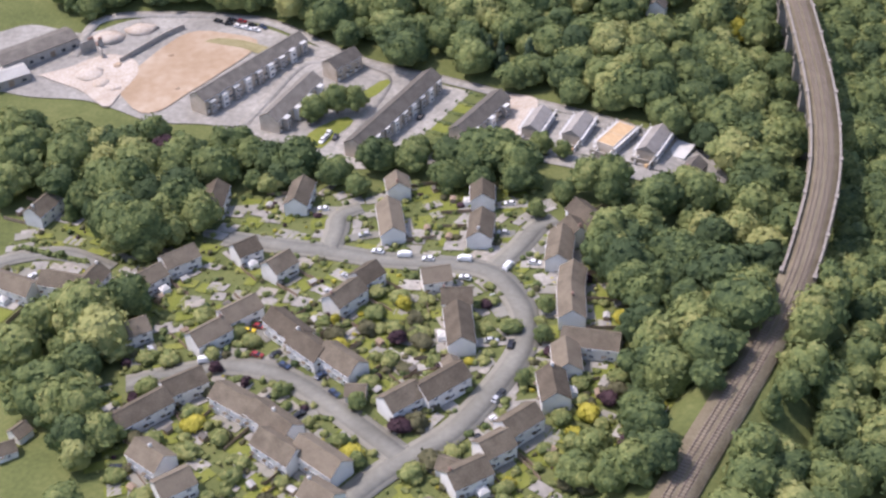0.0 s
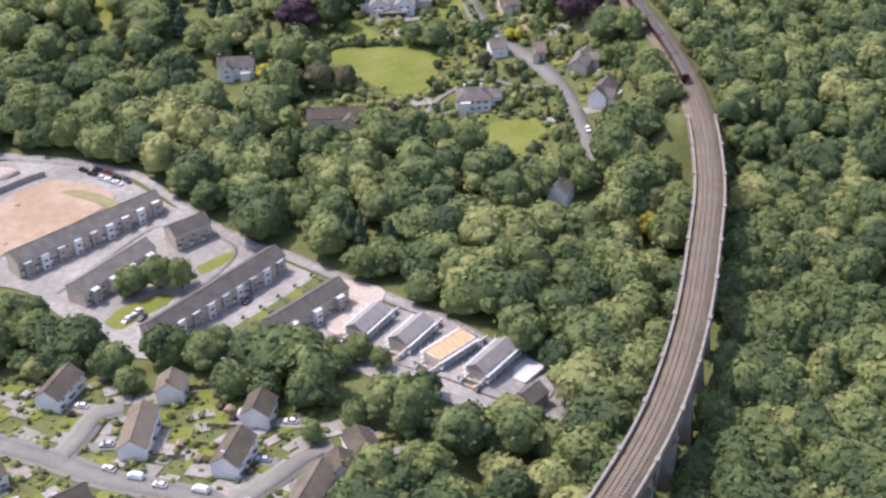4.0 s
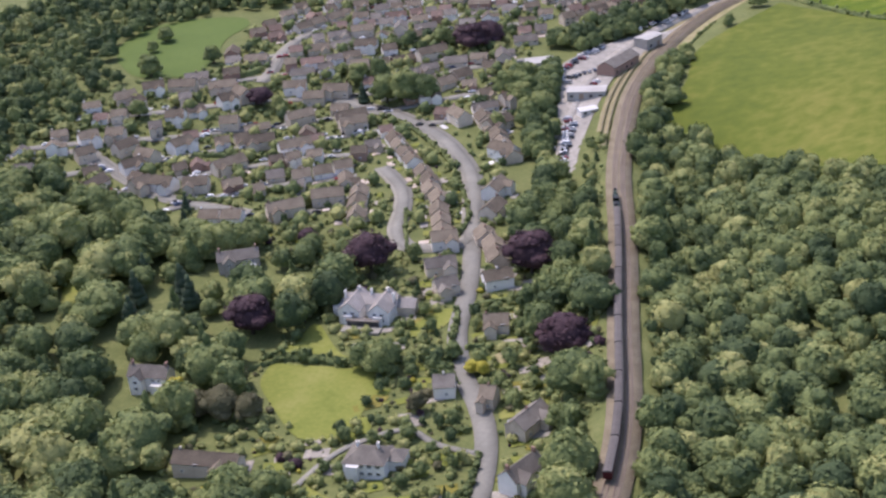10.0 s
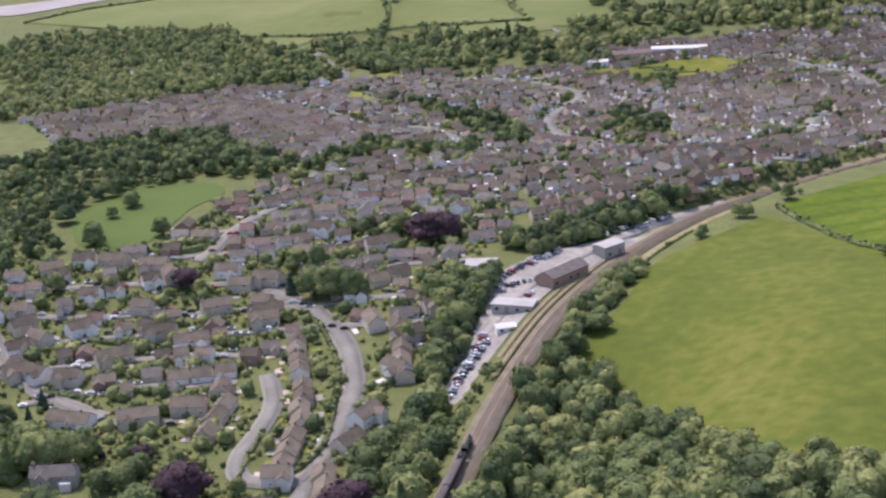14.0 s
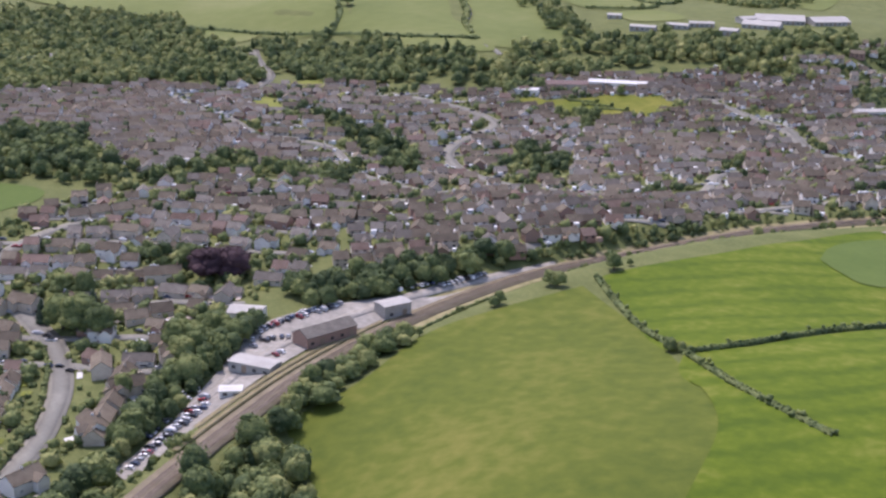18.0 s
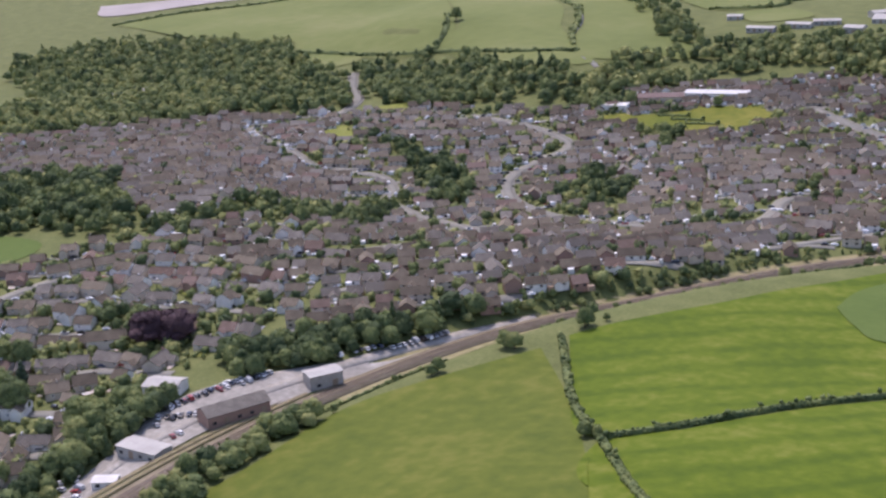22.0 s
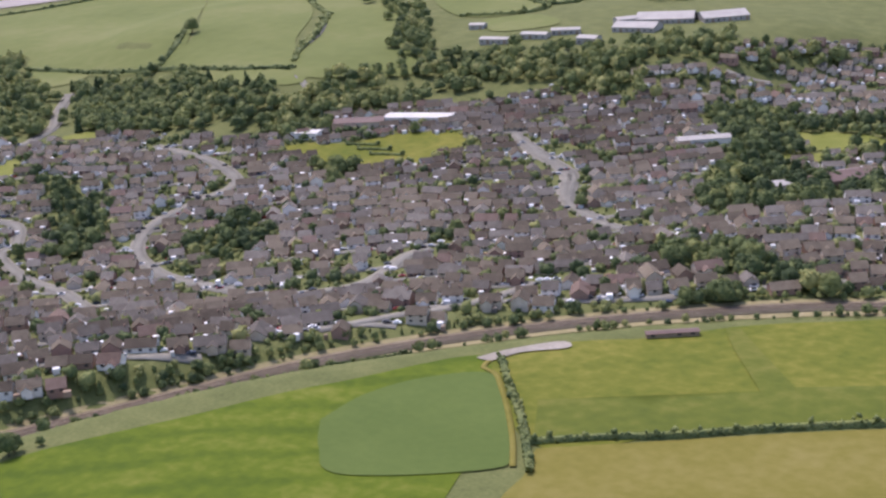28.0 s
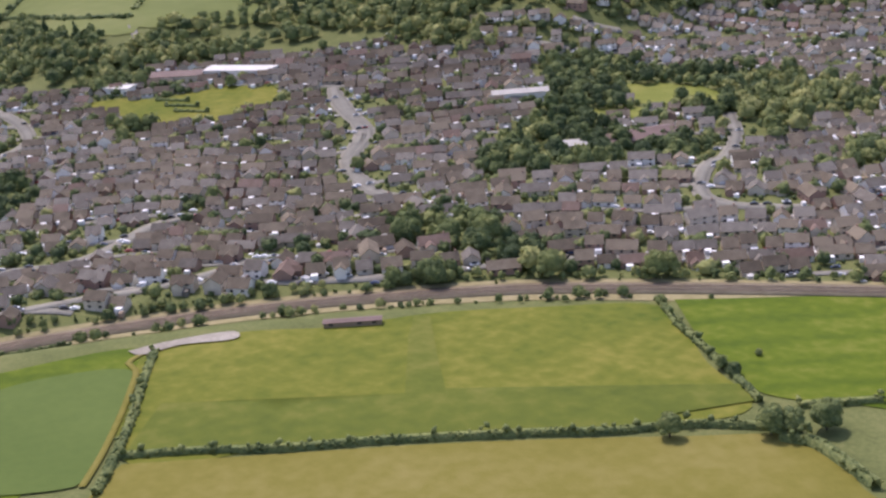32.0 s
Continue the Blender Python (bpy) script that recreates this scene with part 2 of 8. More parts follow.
# ---- ground shape ----
HEIGHTS_NEAR = [35, 280, -9, -15, 335, -14, 22, 364, -12, 52, 322, -8, -14, 419, -24, -40, 455, -29, 98, 440, -24, -141, 427, -36, -63, 560, -35, -5, 517, -35, 58, 614, -17, 111, 605, -9, 104, 588, -14, -8, 675, -17, -59, 667, -24, 5, 625, -25, 54, 690, -6, 14, 776, -13, -79, 756, -14, -8, 745, -20, 17, 792, -14, -114, 876, -15, -7, 870, -10, -266, 980, -1, -266, 1086, 1, 20, 1020, 1, 50, 1070, 2]
HEIGHTS_FAR = [178, 1045, 22, 91, 1133, 11, 177, 1228, 13, 171, 1338, -1, 178, 1382, -4, 218, 1295, 4, 282, 1371, 6, 375, 1394, 3, 250, 1268, 8, 297, 1510, -9, 217, 1424, -4, 19, 1441, -18, -185, 1428, -32, -174, 1591, -20, -17, 1652, -17, -496, 1577, -25, 117, 1844, -27, -189, 1732, -14, -717, 1500, -20, -194, 1906, 15, -525, 1930, 14, -414, 1780, 8, 250, 600, 5, 260, 800, 18, 180, 400, -24, 300, 1000, 30]
HEIGHTS = np.array(HEIGHTS_NEAR + HEIGHTS_FAR, float).reshape(-1, 3)
RAIL = [(-25, 90), (14.4, 173.7), (54.3, 247.3), (85.5, 297.9), (103.1, 328), (116.8, 358.2), (130.6, 396.5), (140, 440), (146, 490), (149, 531), (147, 583), (138, 636), (117, 706), (96, 775), (73, 845), (56, 910), (45, 965), (40, 1025), (42, 1085), (51, 1145), (72, 1207), (108, 1302), (166, 1385), (236, 1451), (292, 1488), (376, 1534), (470, 1580), (640, 1660), (900, 1770)]


def ease(a, b, t):
    s = np.clip((t - a) / (b - a), 0, 1)
    return s * s * (3 - 2 * s)


def curve_points(ctrl, step):
    """Points at even steps along a Catmull-Rom curve."""
    p = np.array(ctrl, float)
    p = np.vstack([2 * p[0] - p[1], p, 2 * p[-1] - p[-2]])
    out = []
    for i in range(1, len(p) - 2):
        k = max(2, int(np.linalg.norm(p[i + 1] - p[i]) / 2.0))
        t = np.linspace(0, 1, k, endpoint=False)[:, None]
        out.append(0.5 * (2 * p[i] + (p[i + 1] - p[i - 1]) * t + (2 * p[i - 1] - 5 * p[i] + 4 * p[i + 1] - p[i + 2]) * t**2 + (3 * p[i] - p[i - 1] - 3 * p[i + 1] + p[i + 2]) * t**3))
    q = np.vstack(out + [p[-2:-1]])
    d = np.r_[0, np.cumsum(np.hypot(*np.diff(q, axis=0).T))]
    s = np.arange(0, d[-1], step)
    return np.stack([np.interp(s, d, q[:, 0]), np.interp(s, d, q[:, 1])], 1)


RAIL_LINE = curve_points(RAIL, 4.0)
VIADUCT = (338.0, 575.0)


def rail_z(y):
    return 1 - 5 * ease(1080, 1400, y)


def base_height(x, y):
    d = (x[:, None] - HEIGHTS[:, 0]) ** 2 + (y[:, None] - HEIGHTS[:, 1]) ** 2
    w = np.exp(-d / (2 * 70.0**2)) + 1e-3 * np.exp(-d / (2 * 300.0**2)) + 1e-9
    return (w * HEIGHTS[:, 2]).sum(1) / w.sum(1) + 60 * ease(1900, 4500, y - 0.2 * np.abs(x))


def ground_height(x, y):
    """The ground: smooth hills, and a bench for the railway with banks on both sides, but none under the viaduct."""
    x, y = np.atleast_1d(np.asarray(x, float)), np.atleast_1d(np.asarray(y, float))
    out = np.empty(len(x))
    for i in range(0, len(x), 20000):
        a, b = x[i : i + 20000], y[i : i + 20000]
        z = base_height(a, b)
        near = (np.abs(a - np.interp(b, RAIL_LINE[:, 1], RAIL_LINE[:, 0])) < 150) & (b > 100) & (b < 1800)
        if near.any():
            q = np.stack([a[near], b[near]], 1)
            dd = ((q[:, None, :] - RAIL_LINE[None]) ** 2).sum(2)
            k = dd.argmin(1)
            dist = np.sqrt(dd[np.arange(len(k)), k])
            ry = RAIL_LINE[k, 1]
            on = 1 - ease(6.0, 26.0, dist)
            on *= 1 - ease(VIADUCT[0] - 6, VIADUCT[0] + 10, ry) * (1 - ease(VIADUCT[1] - 10, VIADUCT[1] + 6, ry))
            z[near] = z[near] * (1 - on) + (rail_z(ry) - 0.7) * on
            under = ease(VIADUCT[0], VIADUCT[0] + 45, ry) * (1 - ease(VIADUCT[1] - 45, VIADUCT[1], ry)) * (1 - ease(25, 70, dist))
            z[near] = z[near] * (1 - under) + np.minimum(z[near], -27) * under
        out[i : i + 20000] = z
    return out


def gz(x, y):
    return float(ground_height([x], [y])[0])


# ---- mesh tools ----
class Build:
    """Collects faces with materials and links them as one mesh."""

    def __init__(self):
        self.v, self.f, self.m, self.mats = [], [], [], []

    def slot(self, key):
        if key not in self.mats:
            self.mats.append(key)
        return self.mats.index(key)

    def add(self, verts, faces, key):
        o, s = len(self.v), self.slot(key)
        self.v += [tuple(p) for p in verts]
        self.f += [tuple(i + o for i in f) for f in faces]
        self.m += [s] * len(faces)

    def box(self, c, size, key, turn=0.0, taper=1.0):
        (cx, cy, cz), (sx, sy, sz) = c, size
        ca, sa = math.cos(turn), math.sin(turn)
        vs = []
        for dz, k in ((0, 1.0), (sz, taper)):
            for dx, dy in ((-1, -1), (1, -1), (1, 1), (-1, 1)):
                x, y = dx * sx / 2 * k, dy * sy / 2 * k
                vs.append((cx + x * ca - y * sa, cy + x * sa + y * ca, cz + dz))
        self.add(vs, [(0, 3, 2, 1), (4, 5, 6, 7), (0, 1, 5, 4), (1, 2, 6, 5), (2, 3, 7, 6), (3, 0, 4, 7)], key)

    def tube(self, a, b, ra, rb, key, n=8):
        a, b = Vector(a), Vector(b)
        q = (b - a).to_track_quat("Z", "Y")
        vs = []
        for p, r in ((a, ra), (b, rb)):
            for i in range(n):
                w = 2 * math.pi * i / n
                vs.append(p + q @ Vector((r * math.cos(w), r * math.sin(w), 0)))
        fs = [(i, (i + 1) % n, n + (i + 1) % n, n + i) for i in range(n)] + [tuple(range(n - 1, -1, -1)), tuple(range(n, 2 * n))]
        self.add(vs, fs, key)

    def mesh(self, name):
        me = bpy.data.meshes.new(name)
        me.from_pydata(self.v, [], self.f)
        for k in self.mats:
            me.materials.append(M[k])
        me.polygons.foreach_set("material_index", self.m)
        me.update()
        return me

    def thing(self, name, parent=None, label="", category="", group="", kind=""):
        ob = new(name, self.mesh(name))
        if parent:
            ob.parent = parent
        return tagged(ob, label, category, group, kind)


def np_mesh(name, verts, tris, key, tint=None):
    me = bpy.data.meshes.new(name)
    verts, tris = np.asarray(verts, np.float32), np.asarray(tris, np.int32)
    me.vertices.add(len(verts))
    me.vertices.foreach_set("co", verts.ravel())
    k = tris.shape[1]
    me.loops.add(tris.size)
    me.loops.foreach_set("vertex_index", tris.ravel())
    me.polygons.add(len(tris))
    me.polygons.foreach_set("loop_start", np.arange(0, tris.size, k, dtype=np.int32))
    if tint is not None:
        at = me.attributes.new("tint", "FLOAT", "POINT")
        at.data.foreach_set("value", np.asarray(tint, np.float32))
    me.materials.append(M[key])
    if key.startswith("leaf"):
        me.polygons.foreach_set("use_smooth", np.ones(len(tris), bool))
    me.update(calc_edges=True)
    return me


def inside(poly, x, y):
    p = np.array(poly, float)
    x, y = np.atleast_1d(x), np.atleast_1d(y)
    r = np.zeros(len(x), bool)
    for (x1, y1), (x2, y2) in zip(p, np.roll(p, -1, 0)):
        c = (y1 > y) != (y2 > y)
        r ^= c & (x < (x2 - x1) * (y - y1) / (y2 - y1 + 1e-12) + x1)
    return r


def drape(name, poly, key, lift, cell=12.0, label="", category="ground", kind="structure", smooth=True):
    """A sheet over the ground inside a rounded outline."""
    from mathutils.geometry import delaunay_2d_cdt

    p = np.array(poly, float)
    if smooth:
        p = curve_points(list(map(tuple, p)) + [tuple(p[0])], cell * 0.5)
    lo, hi = p.min(0), p.max(0)
    gx, gy = np.meshgrid(np.arange(lo[0], hi[0], cell), np.arange(lo[1], hi[1], cell))
    gx, gy = gx.ravel() + 0.37, gy.ravel() + 0.41
    ok = inside(p, gx, gy)
    pts = np.vstack([p, np.stack([gx[ok], gy[ok]], 1)])
    n = len(p)
    res = delaunay_2d_cdt([Vector(q) for q in pts], [(i, (i + 1) % n) for i in range(n)], [], 0, 0.01)
    co = np.array([tuple(v) for v in res[0]])
    tri = np.array([f for f in res[2] if len(f) == 3])
    mid = co[tri].mean(1)
    tri = tri[inside(p, mid[:, 0], mid[:, 1])]
    z = ground_height(co[:, 0], co[:, 1]) + lift
    return tagged(new(name, np_mesh(name, np.c_[co, z], tri, key)), label, category, "", kind)


def strip(name, line, width, key, lift, label="", category="road", skirt=0.0, kind="structure", closed_z=None):
    """A ribbon along a line of points; skirt: a kerb's drop on both sides."""
    q = np.array(line, float)
    t = np.gradient(q, axis=0)
    t /= np.linalg.norm(t, axis=1)[:, None] + 1e-9
    nrm = np.stack([-t[:, 1], t[:, 0]], 1)
    offs = [-width / 2, 0, width / 2]
    cols = []
    for o in offs:
        c = q + nrm * o
        z = ground_height(c[:, 0], c[:, 1]) + lift if closed_z is None else closed_z + lift
        cols.append(np.c_[c, z])
    if skirt:
        cols = [cols[0] - [0, 0, skirt]] + cols + [cols[-1] - [0, 0, skirt]]
    k, n = len(cols), len(q)
    v = np.stack(cols, 1).reshape(-1, 3)
    quads = [(i * k + j, i * k + j + 1, (i + 1) * k + j + 1, (i + 1) * k + j) for i in range(n - 1) for j in range(k - 1)]
    quads = np.array(quads)[:, ::-1]
    return tagged(new(name, np_mesh(name, v, quads, key)), label, category, "", kind)
ROADS = {
    "road_estate_loop": (6.5, [(-79.1, 407.2), (-59.7, 398.5), (-41.3, 390.9), (-22.9, 382.3), (-7.5, 378), (8.9, 372.7), (17, 364.9), (22.8, 349.2), (23.6, 335.9), (20.2, 322.9), (10.6, 306.3), (-0, 291.7), (-11.6, 282.3), (-22.1, 274.8), (-31.6, 265.2)]),
    "road_estate_close": (6, [(-16.8, 282.6), (-28.9, 296.8), (-41, 310.9), (-54.1, 323.1), (-67.4, 329.2), (-77.7, 330), (-90.1, 328.8), (-102.6, 326.6)]),
    "road_estate_north": (6, [(-41.3, 390.9), (-38.9, 404), (-37.7, 415.2), (-29.3, 419.6)]),
    "road_estate_east": (6, [(17.1, 372.1), (25.6, 384.7), (32, 395.4), (39.3, 399.9)]),
    "road_estate_west": (5, [(-119.5, 395.9), (-138.8, 409.8), (-155.3, 411.1), (-166.7, 406.8)]),
    "road_site": (5, [(90, 448), (62, 472), (37, 489), (4, 512), (-33, 535), (-59, 560), (-82, 577), (-118, 586), (-154, 586), (-163, 554)]),
    "road_mews": (5, [(-40, 466), (-31, 490), (-22, 515), (-30, 526), (-56, 538), (-73, 508), (-81, 490)]),
    "lane": (7.8, [(109, 569), (102, 597), (95, 625), (87, 646), (76, 665), (63, 683), (49, 712), (38, 750), (27, 780), (17, 806)]),
    "lane_viaduct": (6.5, [(142, 507), (128, 520), (117, 526), (104, 540)]),
    "drive_villa": (2.6, [(90, 633), (74, 636), (59, 643), (47, 634), (40, 623), (36, 603)]),
    "road_hill": (7.6, [(21, 796), (11, 821), (-6, 861), (-25, 889), (-48, 914), (-81, 939), (-107, 951), (-142, 965)]),
    "road_close": (6, [(21, 800), (15, 787), (-4, 783), (-17, 798), (-25, 821), (-36, 844), (-60, 871)]),
    "road_meadow": (6, [(-186, 969), (-188, 986), (-196, 1011), (-201, 1040), (-200, 1075)]),
    "road_terrace": (6, [(-99, 804), (-138, 810), (-164, 819), (-201, 839), (-234, 858)]),
    "yard_road": (6, [(33, 876), (25, 908), (18, 940), (14, 970), (16, 1010), (21, 1046), (26, 1076), (36, 1118), (50, 1165)]),
    "road_crescent": (7, [(-365, 1563), (-315, 1556), (-266, 1547), (-222, 1523), (-221, 1482), (-212, 1442), (-179, 1404), (-131, 1381), (-75, 1368), (-30, 1361), (2, 1369), (24, 1395), (20, 1424), (10, 1451), (14, 1469)]),
    "road_west": (7, [(-486, 1528), (-479, 1468), (-499, 1427), (-384, 1386), (-347, 1380), (-304, 1394), (-265, 1372), (-246, 1348), (-193, 1332), (-144, 1327), (-86, 1307)]),
    "road_bypass": (8, [(-618, 1659), (-564, 1609), (-515, 1570), (-486, 1528)]),
    "road_school": (7, [(-109, 1700), (-76, 1672), (-14, 1632), (24, 1582), (77, 1548), (116, 1539)]),
    "road_rail_side": (6, [(82, 1313), (96, 1351), (111, 1374), (120, 1406), (120, 1428)]),
    "road_rows": (6, [(-109, 1165), (-89, 1192), (-67, 1224), (-40, 1246), (-53, 1299)]),
    "road_east": (7, [(-104, 1695), (-53, 1661), (-9, 1632), (14, 1599), (35, 1573), (71, 1555)]),
    "road_east_b": (6, [(149, 1794), (184, 1742), (233, 1627), (261, 1602), (297, 1614)]),
    "road_far_lane": (6, [(-536, 1928), (-475, 1856), (-428, 1779), (-372, 1726), (-330, 1699)]),
}
AREAS = {
    "meadow_field": [(91, 1118), (73, 1069), (63, 1027), (70, 974), (67, 938), (69, 926), (101, 902), (132, 874), (171, 841), (202, 817), (246, 836), (264, 854), (229, 978), (187, 1028), (138, 1078)],
    "field_b": [(92, 1136), (100, 1158), (122, 1206), (140, 1263), (179, 1328), (258, 1184), (230, 1132), (198, 1070), (171, 1046), (129, 1092)],
    "field_f": [(200, 1067), (232, 1129), (260, 1180), (276, 1204), (331, 1090), (217, 1009), (181, 1041)],
    "mews_green": [(-55, 471), (-52, 481), (-40, 490), (-35, 486), (-43, 474), (-48, 466)],
    "terrace_green_b": [(-33, 508), (-23, 518), (-20, 515), (-29, 503)],
    "depot_green": [(-104, 561), (-99, 563), (-90, 561), (-82, 557), (-70, 549), (-62, 541), (-66, 537), (-74, 543), (-80, 548), (-86, 553), (-95, 557)],
    "field_c": [(173, 1326), (189, 1361), (219, 1387), (240, 1417), (273, 1447), (309, 1475), (356, 1435), (388, 1411), (371, 1383), (326, 1342), (281, 1302), (244, 1266)],
    "field_d": [(247, 1264), (284, 1299), (328, 1339), (380, 1380), (412, 1401), (439, 1384), (462, 1350), (288, 1222), (255, 1248)],
    "field_e": [(310, 1485), (377, 1532), (400, 1547), (441, 1450), (412, 1430), (381, 1423), (342, 1453)],
    "park_meadow": [(-300, 985), (-322, 1018), (-326, 1060), (-307, 1083), (-273, 1091), (-255, 1073), (-253, 1041), (-235, 994), (-234, 970), (-250, 962), (-271, 961)],
    "lawn_big": [(-14, 678), (25, 679), (34, 672), (38, 654), (37, 637), (23, 632), (2, 650), (-11, 664)],
    "lawn_west": [(-215, 710), (-193, 704), (-182, 682), (-192, 670), (-215, 678)],
    "lawn_mid": [(-153, 738), (-139, 737), (-125, 707), (-132, 706)],
    "lawn_villa": [(39, 607), (56, 600), (69, 605), (85, 606), (88, 589), (78, 576), (51, 587)],
    "lawn_manor": [(-12, 694), (-11, 710), (12, 688), (35, 686), (34, 681), (-12, 685)],
    "lawn_gate": [(28, 717), (38, 732), (42, 717), (32, 707)],
    "building_site": [(-136, 522), (-133, 540), (-123, 558), (-111, 570), (-95, 567), (-79, 556), (-96, 532), (-108, 518), (-117, 507), (-126, 507)],
    "site_gravel": [(-201, 581), (-186, 586), (-160, 576), (-141, 584), (-115, 586), (-91, 578), (-74, 567), (-53, 550), (-38, 543), (-10, 518), (12, 502), (30, 490), (52, 474), (70, 463), (90, 454), (106, 442), (106, 430), (94, 418), (62, 428), (40, 440), (20, 448), (-17, 447), (-45, 452), (-72, 475), (-92, 492), (-118, 498), (-127, 504), (-150, 520), (-180, 528), (-205, 545)],
    "yard": [(30, 872), (24, 901), (6, 954), (-10, 998), (-2, 1028), (16, 1056), (34, 1084), (40, 1130), (44, 1122), (34, 1062), (31, 1028), (27, 993), (31, 944), (37, 896), (43, 870)],
    "school_green": [(-263, 1593), (-238, 1618), (-212, 1628), (-189, 1670), (-150, 1684), (-121, 1646), (-140, 1585), (-197, 1586)],
    "green_round": [(-476, 1554), (-462, 1580), (-429, 1551), (-458, 1540)],
    "green_small": [(-445, 1454), (-440, 1486), (-400, 1456), (-412, 1440)],
    "green_east": [(48, 1822), (74, 1839), (112, 1837), (129, 1807), (94, 1788), (73, 1792)],
    "green_east_b": [(68, 1749), (92, 1778), (109, 1765), (91, 1736)],
    "far_field_a": [(-1137, 1711), (-1094, 1879), (-1031, 2001), (-906, 2055), (-628, 1823), (-565, 1724), (-747, 1705), (-803, 1730), (-921, 1686)],
    "far_field_b": [(-886, 2057), (-799, 2107), (-571, 1938), (-471, 1819), (-379, 1733), (-549, 1718), (-600, 1803)],
    "far_field_c": [(-712, 2062), (-609, 2072), (-430, 1939), (-305, 1811), (-288, 1781), (-354, 1715), (-415, 1770), (-498, 1889)],
    "far_field_d": [(-647, 2204), (-600, 2253), (-366, 2071), (-330, 2010), (-390, 1967), (-517, 2065)],
    "far_field_e": [(-621, 2292), (-532, 2302), (-387, 2231), (-368, 2179), (-357, 2077)],
    "far_field_f": [(-740, 1696), (-656, 1711), (-671, 1643)],
    "far_field_g": [(-528, 1711), (-369, 1723), (-348, 1694), (-437, 1681)],
    "far_field_h": [(-3289, 2851), (-3067, 3286), (-2591, 3544), (-1722, 2843), (-1598, 2424), (-1813, 2292), (-1901, 2106)],
    "far_field_i": [(-1164, 2492), (-938, 2436), (-742, 2347), (-684, 2264), (-795, 2232), (-937, 2289)],
    "far_field_j": [(-611, 2564), (-461, 2521), (-348, 2445), (-359, 2384), (-507, 2430)],
    "far_field_k": [(-879, 2624), (-686, 2590), (-661, 2539), (-792, 2540)],
    "far_field_l": [(-355, 1959), (-311, 1993), (-257, 1954), (-294, 1907)],
    "far_field_m": [(-308, 2282), (-299, 2393), (-236, 2366), (-208, 2218)],
    "plastic_field_a": [(-1316, 1809), (-1226, 1900), (-1112, 2053), (-1061, 2009), (-1151, 1871), (-1210, 1751)],
    "plastic_field_b": [(-1189, 2090), (-1253, 2227), (-1163, 2279), (-947, 2154), (-936, 2112), (-1078, 2078)],
    "plastic_field_c": [(-1195, 2319), (-1133, 2372), (-1078, 2393), (-910, 2245), (-928, 2190), (-1000, 2202)],
    "plastic_field_d": [(-1345, 2451), (-1363, 2561), (-1275, 2568), (-1152, 2447), (-1215, 2398)],
    "plastic_field_e": [(-1299, 2129), (-1373, 2276), (-1278, 2355), (-1283, 2251), (-1244, 2132)],
}
